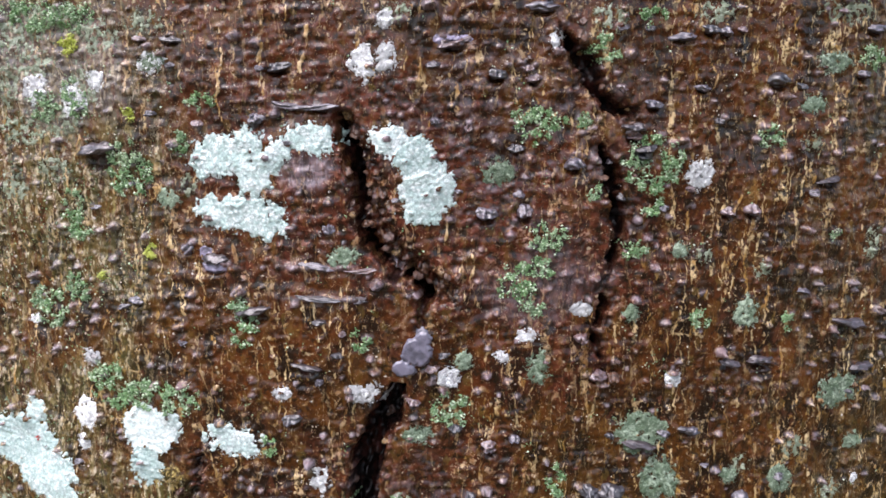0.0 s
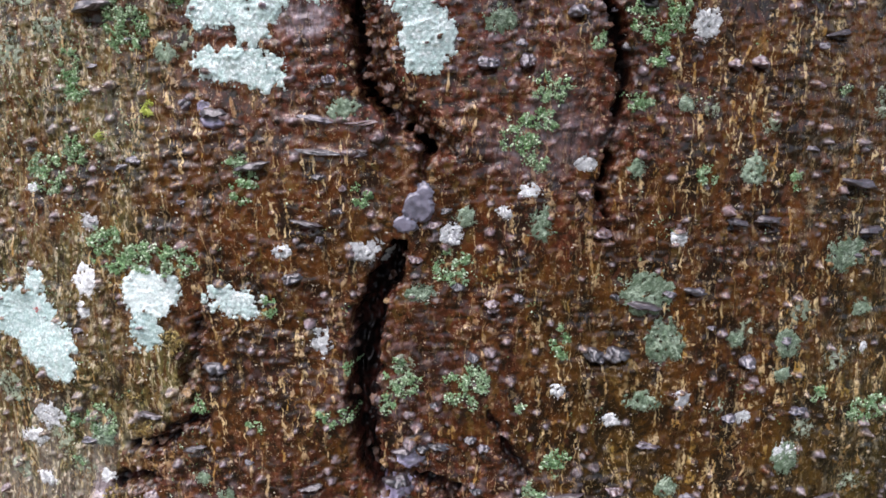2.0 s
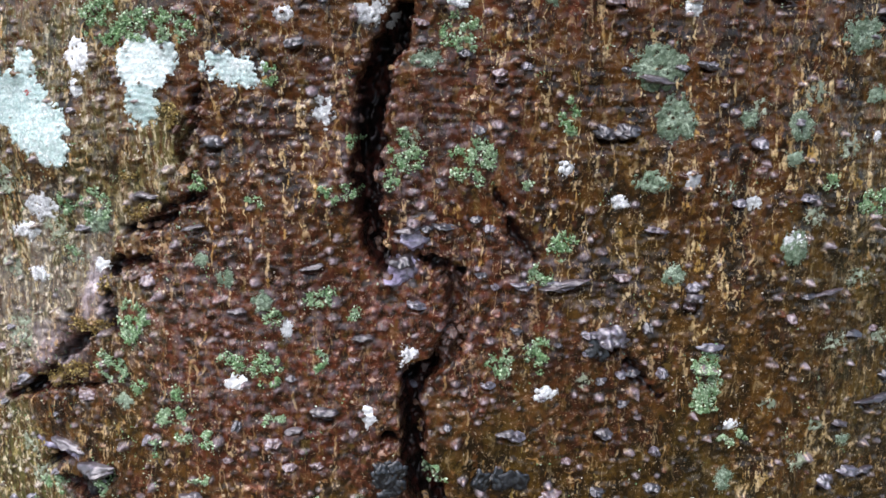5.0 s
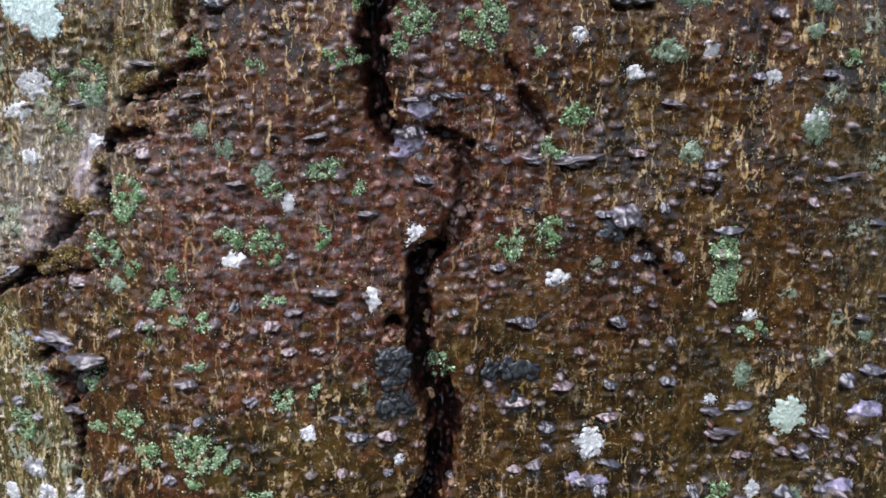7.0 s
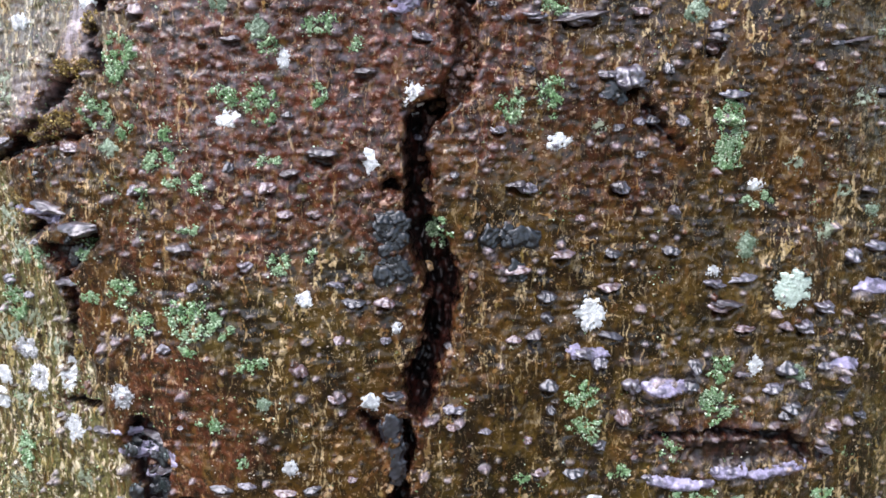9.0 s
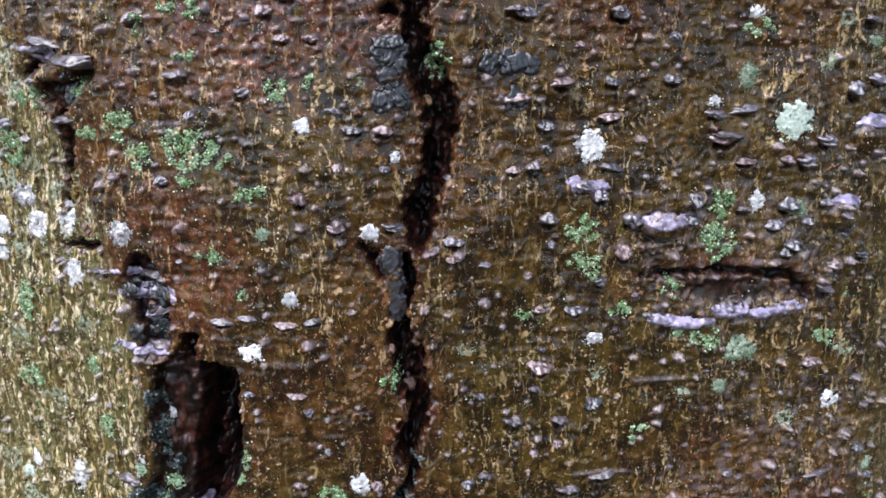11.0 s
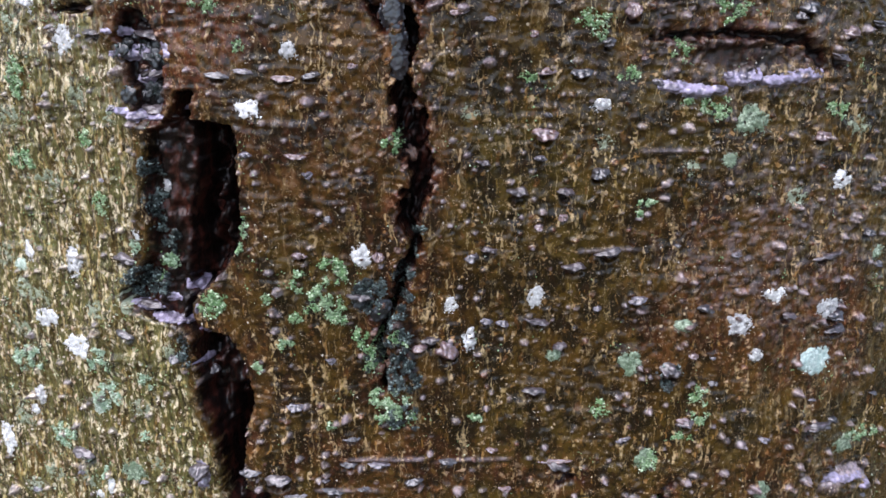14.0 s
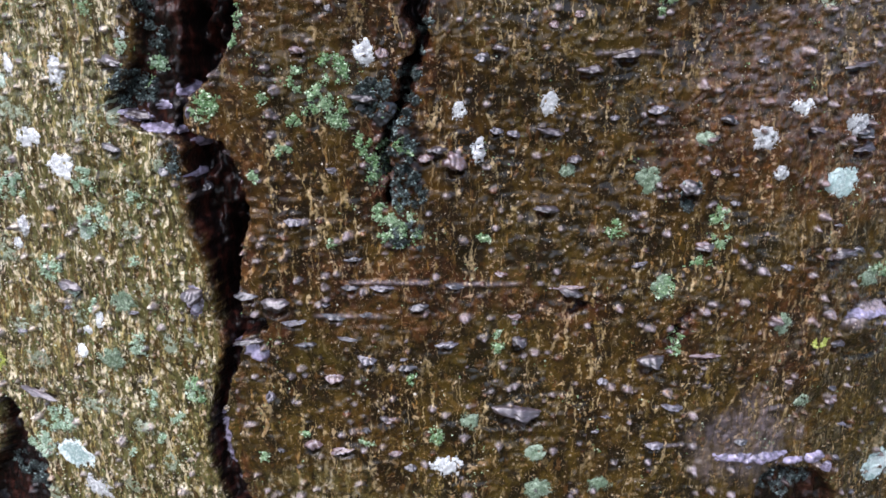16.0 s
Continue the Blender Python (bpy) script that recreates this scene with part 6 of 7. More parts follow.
def tuft(name, x, z, lobes, material, seed, density=5.6, size=(0.16, 0.44), heap=1.3, gap=-0.2):
    """A powdery clump: grains crowded into small heaps, thinning to the edge; mm."""
    rng = np.random.RandomState(seed)
    pts = []
    for ox, oz, rx, rz in lobes:
        n = int(density * math.pi * rx * rz) + 14
        heads = rng.uniform(-1.15, 1.15, (max(8, n // 7), 2))
        heads = heads[np.hypot(heads[:, 0], heads[:, 1]) < 1]
        cut = layers((heads[:, 0] * rx + ox + x) * 0.21, (heads[:, 1] * rz + oz + z) * 0.21, seed, 2)
        if (cut > gap).sum() > 3:
            heads = heads[cut > gap]
        pts.append(np.concatenate([heads[rng.randint(len(heads), size=n)] * (rx, rz) + rng.randn(n, 2) * 0.55 + (ox, oz)]))
    pieces = []
    for p in pts:
        gx, gz = (p[:, 0] + x) / 1000, (p[:, 1] + z) / 1000
        r = rng.uniform(*size, len(p)) * rng.uniform(0.7, 1.2, len(p))
        places = on_stem(gx, gz, (rng.uniform(0.0, 0.8, len(p)) * heap) / 1000)
        pieces.append(("clump", grains(places, r / 1000, rng, (OCTA_V, OCTA_F))))
    return assemble(name, x, z, pieces, material, False)


tally = iter(range(1000, 9000, 17))


def white_lichen(x, z, a, b, more=()):
    small = a * b < 26 and not more
    ob = crust("white_lichen", x, z, [(0, 0, a, b), *more], SPOT if small else WHITE, 0.25, next(tally), 0.36, 2.1 if small else 1.7, 0.3 if small else 0.16, None, 0.55 if small else 1.45, even=True, powder=2.2, split=True)
    if ob:
        big = a * b > 30
        tagged(ob, "broad mint-white crust lichen with a lobed edge on wet bark" if big else "small white crust lichen spot on wet brown bark", "lichen", "white lichens on the bark")


def grey_lichen(x, z, a, b, more=()):
    ob = crust("grey_green_lichen", x, z, [(0, 0, a, b), *more], GREY, 0.35, next(tally), 0.45, 2.4, 0.5, None, 0.5, even=True, powder=6.5, split=True)
    if ob:
        tagged(ob, "soft grey-green round lichen rosette on wet brown bark", "lichen", "grey-green lichens on the bark")


def pale_lichen(x, z, a, b):
    ob = crust("pale_lichen", x, z, [(0, 0, a, b)], LACE, 0.2, next(tally), 0.40, 2.0, 0.3, None, 0.02, powder=3.0)
    if ob:
        tagged(ob, "thin broken film of pale green lichen on bark", "lichen", "pale lichen films on the bark")


def green_lichen(x, z, a, b, more=()):
    ob = tuft("green_lichen", x, z, [(0, 0, a, b), *more], GREEN, next(tally))
    tagged(ob, "powdery green lichen clump of tiny grains on bark" if a * b > 20 else "small powdery green lichen tuft on wet bark", "lichen", "green lichens on the bark")


def mint_lichen(x, z, a, b, more=()):
    ob = tuft("mint_lichen", x, z, [(0, 0, a, b), *more], MINT, next(tally))
    tagged(ob, "powdery pale mint lichen tuft on olive bark", "lichen", "mint lichens on the bark")


def mint_rosette(x, z, a, b):
    ob = crust("mint_lichen", x, z, [(0, 0, a, b)], MINT_CRUST, 0.25, next(tally), 0.36, 2.2, 0.3, None, 0.9, even=True, powder=3.5, split=True)
    if ob:
        tagged(ob, "mint-green crust lichen rosette with a frilled edge", "lichen", "mint lichens on the bark")


def yellow_lichen(x, z, a, b):
    ob = tuft("yellow_lichen", x, z, [(0, 0, a, b)], YELLOW, next(tally), 8.0)
    tagged(ob, "bright yellow-green lichen tuft on brown bark", "lichen", "yellow lichens on the bark")


def dark_moss(x, z, a, b):
    ob = tuft("moss", x, z, [(0, 0, a, b)], MOSS, next(tally), 5.0, (0.16, 0.60), 1.8, 0.02)
    tagged(ob, "dark blue-green moss clump beside a bark fissure", "moss", "dark moss clumps on the bark")


def bark_plate(x, z, a, b, more=()):
    """A smooth, wet, purple-brown plate of outer bark, its lavender shine put into the colour."""
    ob = crust("bark_plate", x, z, [(0, 0, a, b), *more], PLATE, 0.9, next(tally), 0.3, 0.6, 0.12, None, 2.0, 0.5, -0.0012, even=True, lean=0.9)
    if ob:
        ob.parent = trunk
        tagged(ob, "smooth wet purple-brown bark plate with painted lavender shine")


def ochre_algae(x, z, a, b):
    ob = tuft("ochre_algae", x, z, [(0, 0, a, b)], OCHRE, next(tally), 8.0, (0.18, 0.5), 1.6, -0.5)
    tagged(ob, "ochre-yellow algae crumbs on a ledge of bark", "algae", "ochre algae on the fissure's edge")


def sap_blister(x, z, a, b, more=(), material=SAP, bridge=0.0006):
    """A grey skin of sap across a fissure."""
    ob = crust("sap_blister", x, z, [(0, 0, a, b), *more], material, 1.4, next(tally), 0.3, 0.7, 0.15, bridge, 2.0, 0.35)
    tagged(ob, "smooth wet grey sap blister bridging a bark fissure", "sap")


bark_plate(-109.7, 1063.3, 3.6, 1.3, [(5.4, -0.8, 3.9, 1.7), (10.1, -0.8, 3.3, 1.8), (15.1, 2.0, 3.2, 1.6)])
bark_plate(-98.3, 1075.8, 4.1, 0.9, [(4.9, 2.6, 1.6, 1.4), (-4.8, -1.6, 1.7, 1.1)])
bark_plate(-111.3, 1089.1, 3.9, 0.9)
bark_plate(-108.9, 994.1, 5.1, 1.3, [(7.8, 3.9, 3.1, 1.1)])
bark_plate(-100.3, 990.3, 5.8, 1.3)
bark_plate(-91.2, 975.8, 2.1, 1.1)
bark_plate(-89.3, 985.8, 1.7, 1.1)
bark_plate(-93.0, 1003.2, 2.5, 2.5, [(3.7, -5.8, 2.1, 3.0)])
bark_plate(72.1, 1072.9, 4.4, 1.6, [(8.1, -1.4, 6.8, 1.8), (15.1, -1.1, 3.2, 1.4)])
bark_plate(94.0, 1075.8, 5.3, 2.4, [(5.0, 0.7, 2.9, 2.4)])
bark_plate(106.4, 1075.0, 4.6, 2.0, [(6.2, 0.8, 4.7, 1.8), (11.9, 2.0, 5.2, 1.8)])
bark_plate(-15.5, 1232.4, 4.9, 3.9, [(-3.2, -3.5, 3.0, 2.4)])
bark_plate(-12.0, 1241.5, 4.1, 2.7)
bark_plate(105.3, 867.8, 6.1, 1.5, [(13.1, -1.6, 8.9, 1.8), (26.0, -5.5, 4.8, 1.3), (36.4, -5.9, 3.9, 1.9), (42.9, -11.8, 1.8, 2.5)])
bark_plate(-85.7, 873.6, 2.0, 10.7)
bark_plate(-74.9, 913.7, 4.5, 2.0, [(6.0, -1.4, 3.2, 2.7)])
bark_plate(-143.0, 1161.8, 7.0, 1.2, [(7.5, -2.4, 4.0, 1.1)])
bark_plate(-121.2, 1157.9, 4.4, 1.7)
bark_plate(44.2, 1119.5, 6.1, 1.9, [(-4.8, 1.5, 2.7, 1.6)])
bark_plate(-91.9, 930.3, 3.1, 5.2)
bark_plate(-103.7, 1082.1, 8.3, 2.1, [(9.3, 0.9, 3.9, 2.7)])
bark_plate(2.7, 1420.8, 4.7, 1.1)
bark_plate(-71.6, 1352.1, 4.1, 2.2, [(-2.7, 3.5, 1.9, 2.5)])
# the next four are added on the knots' tops as their pale highlights
bark_plate(153.9, 921.7, 7.7, 1.3, [(9.4, -4.4, 3.2, 1.6)])
bark_plate(143.7, 1139.7, 5.9, 2.3)
bark_plate(135.9, 1113.1, 5.2, 1.7)
bark_plate(69.2, 1106.9, 5.9, 2.3, [(6.9, 0.4, 2.8, 1.9)])
sap_blister(-20.4, 1096.0, 3.2, 5.5, [(1.2, -8.0, 3.0, 5.0), (1.6, -15.0, 2.8, 5.0)], TAR, -0.0020)
ochre_algae(-88.5, 1280.8, 2.8, 3.6)
sap_blister(-8.1, 1325.6, 5.0, 4.8, [(2.1, 4.4, 2.8, 2.7), (-4.6, -5.5, 4.3, 2.8)])
white_lichen(-67.5, 1386.5, 10.0, 5.9, [(8.2, 4.0, 4.4, 3.9), (-6.2, -2.7, 4.4, 4.4)])
white_lichen(-39.9, 1391.8, 8.3, 4.4, [(-10.2, -3.9, 4.2, 3.4), (-18.4, -12.1, 5.4, 5.5), (-14.2, -7.7, 4.4, 4.1)])
white_lichen(-62.7, 1368.3, 13.0, 4.9, [(7.6, -3.4, 5.7, 3.9), (-10.0, 2.4, 4.1, 3.2)])
white_lichen(-16.0, 1391.0, 5.8, 4.7, [(7.6, -5.1, 6.5, 6.5), (11.3, -14.5, 8.2, 8.6), (9.2, -21.4, 5.2, 3.5)])
white_lichen(-148.2, 1284.3, 14.1, 9.4, [(9.6, -8.5, 11.9, 9.3), (5.8, 12.2, 3.5, 4.1), (15.3, -15.6, 6.3, 6.2), (-9.6, 0.4, 7.9, 7.4)])
white_lichen(-120.7, 1299.2, 4.1, 5.0)
white_lichen(-96.7, 1296.2, 9.4, 8.1, [(-1.6, -11.8, 5.4, 6.9), (7.3, 2.7, 4.4, 4.2)])
white_lichen(-67.2, 1295.1, 7.5, 4.2, [(-5.6, 2.5, 3.4, 2.3), (4.6, -2.6, 3.4, 2.3)])
white_lichen(-23.0, 1311.7, 5.1, 3.1)
white_lichen(2.0, 1316.9, 3.2, 3.1)
white_lichen(-50.9, 1311.7, 2.2, 2.0)
white_lichen(-39.3, 1282.5, 2.2, 3.9)
white_lichen(74.3, 1314.7, 2.4, 2.2)
white_lichen(80.3, 1380.6, 4.1, 4.3)
white_lichen(-90.4, 1414.5, 3.8, 2.8)
white_lichen(-24.3, 1414.1, 3.2, 4.7)
white_lichen(-16.9, 1415.3, 2.7, 4.0)
white_lichen(-17.4, 1426.5, 2.2, 2.3)
white_lichen(33.7, 1420.9, 1.8, 2.2)
white_lichen(-132.8, 1406.8, 5.0, 4.0)
white_lichen(-118.7, 1403.4, 4.0, 5.2)
white_lichen(-109.8, 1409.5, 2.7, 3.1)
white_lichen(143.1, 1274.1, 1.3, 1.5)
white_lichen(18.0, 1323.7, 2.2, 1.5)
white_lichen(26.0, 1330.0, 2.9, 1.5)
white_lichen(-141.3, 1328.9, 1.8, 1.4)
white_lichen(-117.2, 1318.9, 3.1, 2.4)
white_lichen(43.8, 1338.2, 3.0, 1.8)
white_lichen(-122.4, 1288.7, 1.9, 2.2)
white_lichen(-141.5, 1248.4, 5.9, 3.7)
white_lichen(-148.6, 1239.4, 4.7, 2.6)
white_lichen(-144.9, 1224.3, 3.7, 2.5)
white_lichen(76.8, 1260.7, 2.6, 2.6)
white_lichen(54.2, 1253.7, 2.2, 1.7)
white_lichen(114.1, 1239.4, 3.8, 3.6)
white_lichen(-52.8, 1213.2, 1.5, 2.2)
white_lichen(-70.6, 1194.7, 3.0, 2.3)
white_lichen(32.0, 1188.8, 3.1, 2.4)
white_lichen(98.8, 1253.1, 2.3, 2.0)
white_lichen(36.1, 1264.6, 1.7, 2.1)
white_lichen(-117.8, 1230.1, 2.4, 2.2)
white_lichen(-13.4, 1202.3, 1.9, 4.0)
white_lichen(-47.2, 1139.3, 2.2, 2.2)
white_lichen(-26.8, 1182.6, 1.7, 2.9)
white_lichen(44.7, 1132.7, 4.3, 4.8)
mint_rosette(112.7, 1140.6, 6.4, 5.2)
mint_rosette(-143.3, 927.8, 2.6, 2.4)
mint_rosette(-132.7, 951.5, 2.2, 3.0)
mint_rosette(-163.7, 1002.0, 2.4, 2.0)
white_lichen(-132.0, 916.5, 1.3, 2.2)
white_lichen(-159.4, 1007.9, 1.6, 2.6)
white_lichen(-166.1, 941.1, 1.6, 1.8)
white_lichen(-136.8, 912.3, 2.0, 1.4)
mint_lichen(-113.7, 942.9, 2.6, 1.8)
mint_lichen(-125.7, 961.2, 2.0, 2.2)
mint_lichen(-132.1, 922.7, 2.4, 2.0)
white_lichen(-152.3, 1111.6, 3.7, 4.0)
white_lichen(-147.1, 1101.0, 4.0, 5.0)
white_lichen(-134.8, 1104.1, 2.1, 4.9)
white_lichen(-163.9, 1099.5, 3.1, 3.1)
white_lichen(-166.1, 1090.0, 3.9, 3.8)
white_lichen(97.8, 1175.2, 2.3, 1.7)
white_lichen(102.5, 1113.9, 2.2, 3.0)
white_lichen(85.2, 1146.5, 1.8, 1.3)
white_lichen(-18.5, 1129.2, 1.4, 1.4)
white_lichen(-110.0, 1102.9, 4.2, 3.7)
white_lichen(-65.4, 1065.9, 3.2, 2.4)
white_lichen(-51.8, 1084.1, 2.2, 2.5)
white_lichen(-27.0, 1105.0, 2.8, 2.3)
white_lichen(-132.4, 1085.6, 3.1, 4.1)
white_lichen(-139.0, 1007.2, 2.2, 4.7)
white_lichen(-152.7, 983.6, 4.4, 3.3)
white_lichen(-31.0, 1017.2, 2.9, 3.4)
white_lichen(48.5, 1067.0, 2.5, 2.0)
white_lichen(137.3, 1040.2, 3.1, 2.8)
white_lichen(28.7, 1000.6, 2.4, 3.1)
white_lichen(114.7, 999.7, 3.1, 2.1)
white_lichen(137.4, 993.4, 4.4, 2.7)
white_lichen(-0.8, 998.9, 1.8, 2.4)
white_lichen(-139.4, 973.8, 4.7, 3.7)
white_lichen(6.0, 985.6, 1.6, 3.4)
white_lichen(102.5, 989.2, 4.0, 3.2)
white_lichen(133.5, 973.0, 5.6, 4.6, [(2.6, 3.0, 2.6, 2.0)])
white_lichen(110.0, 977.3, 2.3, 2.0)
white_lichen(-140.5, 903.0, 2.4, 2.3)
white_lichen(-181.2, 924.8, 2.8, 5.7)
white_lichen(-161.5, 948.9, 1.5, 2.9)
white_lichen(-2.9, 868.4, 4.5, 3.3)
white_lichen(-150.4, 856.1, 7.7, 5.3)
white_lichen(-141.6, 843.1, 5.9, 3.4)
white_lichen(176.8, 849.3, 7.0, 7.0)
pale_lichen(-138.6, 1424.7, 10.1, 5.7)
pale_lichen(-123.8, 1428.6, 8.9, 4.5)
pale_lichen(-132.8, 1414.7, 7.6, 4.7)
pale_lichen(-113.9, 1408.2, 5.0, 7.1)
pale_lichen(-139.7, 1393.7, 8.4, 4.9)
pale_lichen(-108.6, 1422.9, 6.4, 5.2)
pale_lichen(-143.9, 1408.5, 4.7, 7.4)
pale_lichen(-123.5, 1396.6, 6.6, 4.7)
pale_lichen(-92.6, 1426.7, 5.7, 3.4)
pale_lichen(-144.2, 1374.7, 6.3, 4.6)
pale_lichen(-127.2, 1380.9, 5.4, 3.7)
pale_lichen(-13.9, 1428.1, 4.0, 2.9)
pale_lichen(49.7, 1427.6, 4.5, 3.6)
pale_lichen(127.1, 1430.9, 8.3, 3.4)
pale_lichen(-79.9, 1376.7, 2.6, 3.5)
pale_lichen(118.1, 1390.4, 4.1, 2.9)
pale_lichen(83.6, 1355.0, 2.6, 2.6)
pale_lichen(103.2, 1348.9, 3.2, 2.6)
pale_lichen(143.5, 1356.5, 3.2, 5.0)
pale_lichen(117.3, 1288.4, 4.3, 3.2)
pale_lichen(99.2, 1283.9, 3.2, 2.8)
pale_lichen(83.0, 1429.7, 5.4, 2.7)
pale_lichen(-157.5, 1256.9, 6.4, 6.3)
pale_lichen(-135.9, 1241.0, 4.9, 4.9)
pale_lichen(-155.0, 1202.1, 6.0, 5.9)
pale_lichen(-127.0, 1232.0, 3.8, 2.9)
pale_lichen(-157.9, 1225.4, 3.8, 3.9)
pale_lichen(-13.4, 1274.8, 3.3, 2.6)
pale_lichen(131.9, 1270.9, 4.5, 3.5)
pale_lichen(120.8, 1247.9, 3.5, 3.2)
pale_lichen(140.6, 1225.7, 4.3, 3.0)
pale_lichen(89.6, 1257.4, 2.4, 2.7)
pale_lichen(133.4, 1203.5, 4.2, 2.6)
pale_lichen(152.6, 1202.8, 3.6, 3.1)
pale_lichen(-150.9, 1147.8, 4.1, 3.8)
pale_lichen(-154.8, 1159.5, 3.6, 4.2)
pale_lichen(-148.4, 1123.1, 5.3, 3.5)
pale_lichen(-139.0, 1114.7, 3.6, 3.5)
pale_lichen(-159.8, 1116.4, 4.4, 3.6)
pale_lichen(44.9, 1193.3, 2.6, 2.2)
pale_lichen(122.5, 1159.8, 3.5, 2.8)
pale_lichen(127.7, 1173.2, 3.1, 2.3)
pale_lichen(110.2, 1181.6, 2.9, 2.3)
pale_lichen(-30.3, 1153.6, 1.8, 2.2)
pale_lichen(-155.5, 1091.1, 4.4, 3.4)
pale_lichen(-129.5, 1067.4, 3.6, 4.3)
pale_lichen(-160.3, 1058.0, 4.0, 3.6)
pale_lichen(-146.5, 1036.1, 5.0, 3.2)
pale_lichen(-173.1, 1004.7, 4.8, 5.0)
pale_lichen(-115.1, 1061.6, 2.4, 3.0)
pale_lichen(-162.9, 992.9, 4.1, 4.0)
pale_lichen(-130.3, 989.8, 3.7, 3.4)
pale_lichen(119.4, 1035.5, 3.6, 3.0)
pale_lichen(80.9, 1045.5, 2.9, 2.5)
pale_lichen(140.0, 1059.2, 4.0, 3.0)
pale_lichen(50.1, 1054.6, 2.4, 2.5)
pale_lichen(4.6, 1064.7, 2.3, 2.0)
pale_lichen(-155.6, 990.9, 4.4, 3.1)
pale_lichen(-166.0, 975.8, 4.0, 3.3)
pale_lichen(-117.0, 994.7, 2.9, 3.4)
pale_lichen(-114.6, 953.9, 3.8, 3.2)
pale_lichen(-160.7, 915.1, 4.6, 3.6)
pale_lichen(-141.3, 917.6, 3.2, 3.6)
pale_lichen(-171.8, 937.0, 4.2, 4.6)
pale_lichen(-100.6, 978.2, 2.2, 3.0)
pale_lichen(-109.8, 931.9, 2.8, 2.9)
pale_lichen(-102.5, 911.9, 2.8, 3.5)
pale_lichen(-163.9, 893.8, 5.1, 4.0)
pale_lichen(-170.1, 906.7, 4.0, 4.0)
pale_lichen(-117.8, 875.2, 3.9, 3.5)
pale_lichen(-129.0, 882.5, 3.5, 3.5)
pale_lichen(-139.3, 880.1, 4.7, 3.0)
pale_lichen(-107.3, 862.6, 2.8, 3.6)
pale_lichen(-164.6, 835.0, 5.3, 4.0)
pale_lichen(-123.1, 849.1, 4.0, 3.2)
pale_lichen(-95.5, 916.1, 2.2, 2.7)
grey_lichen(98.2, 1335.1, 3.7, 4.6)
grey_lichen(133.2, 1306.7, 6.4, 4.8)
grey_lichen(64.7, 1296.5, 7.5, 6.0)
grey_lichen(71.0, 1280.5, 5.5, 6.5)
grey_lichen(112.7, 1277.8, 3.6, 4.6)
grey_lichen(17.3, 1381.6, 4.5, 2.9)
grey_lichen(124.3, 1415.2, 5.0, 2.8)
grey_lichen(29.8, 1319.7, 2.7, 4.6)
grey_lichen(117.2, 1402.0, 4.0, 2.1)
grey_lichen(141.5, 1287.6, 2.8, 2.5)
grey_lichen(75.1, 1356.2, 2.2, 2.1)
grey_lichen(-86.8, 1373.0, 3.0, 2.8)
grey_lichen(-30.2, 1355.6, 3.9, 2.6)
grey_lichen(6.4, 1322.1, 2.6, 2.6)
grey_lichen(95.4, 1280.1, 2.4, 2.4)
grey_lichen(59.4, 1336.4, 2.1, 2.1)
grey_lichen(-7.9, 1297.8, 4.0, 2.3)
grey_lichen(111.0, 1267.2, 2.5, 1.8)
grey_lichen(-72.1, 1229.2, 2.5, 2.5)
grey_lichen(-80.6, 1234.6, 1.9, 1.8)
grey_lichen(73.5, 1229.4, 3.0, 3.1)
grey_lichen(64.4, 1260.1, 4.9, 2.7)
grey_lichen(-60.0, 1221.6, 2.9, 2.7)
grey_lichen(96.4, 1155.0, 2.8, 3.4)
grey_lichen(140.7, 1166.5, 2.2, 1.9)
grey_lichen(117.3, 1110.9, 2.6, 2.5)
grey_lichen(-110.0, 1184.7, 2.8, 2.2)
grey_lichen(100.2, 1061.7, 4.6, 3.8)
grey_lichen(94.0, 1048.3, 2.1, 2.1)
grey_lichen(155.8, 1012.8, 2.4, 1.6)
grey_lichen(-60.2, 1105.4, 2.0, 1.7)
grey_lichen(63.7, 975.9, 3.0, 3.9)
grey_lichen(82.0, 989.5, 2.2, 1.6)
grey_lichen(-120.0, 926.2, 4.5, 3.8)
grey_lichen(-127.6, 902.5, 4.6, 4.0)
grey_lichen(71.4, 937.5, 3.3, 3.5)
grey_lichen(153.4, 935.5, 4.0, 3.0)
grey_lichen(118.5, 921.4, 2.2, 3.4)
grey_lichen(5.1, 886.4, 2.5, 2.7)
grey_lichen(29.2, 873.6, 3.3, 2.6)
grey_lichen(30.9, 858.6, 4.2, 3.6)
grey_lichen(54.3, 860.0, 3.4, 2.2)
grey_lichen(131.8, 888.3, 2.4, 2.0)
grey_lichen(-118.3, 1244.8, 3.5, 3.3)
grey_lichen(-90.0, 1414.7, 2.9, 2.1)
grey_lichen(114.6, 1237.2, 4.0, 4.6)
grey_lichen(36.2, 978.1, 2.1, 1.8)
green_lichen(-100.3, 1381.6, 8.1, 9.0)
green_lichen(27.4, 1396.0, 6.9, 6.4)
green_lichen(64.7, 1383.9, 9.9, 8.7)
green_lichen(32.5, 1361.4, 6.2, 5.0)
green_lichen(23.0, 1347.3, 6.2, 6.3)
green_lichen(28.5, 1339.1, 4.5, 2.7)
green_lichen(2.9, 1306.2, 6.3, 5.7)
green_lichen(-63.0, 1334.3, 5.1, 7.7)
green_lichen(-91.0, 1308.3, 14.2, 5.4)
green_lichen(-110.0, 1310.0, 8.8, 7.8)
green_lichen(-25.4, 1329.6, 3.2, 3.7)
green_lichen(63.5, 1427.7, 4.4, 3.0)
green_lichen(103.2, 1391.4, 3.9, 4.2)
green_lichen(48.3, 1418.5, 4.8, 4.0)
green_lichen(30.0, 1351.7, 6.2, 2.9)
green_lichen(-133.6, 1334.6, 8.3, 6.9)
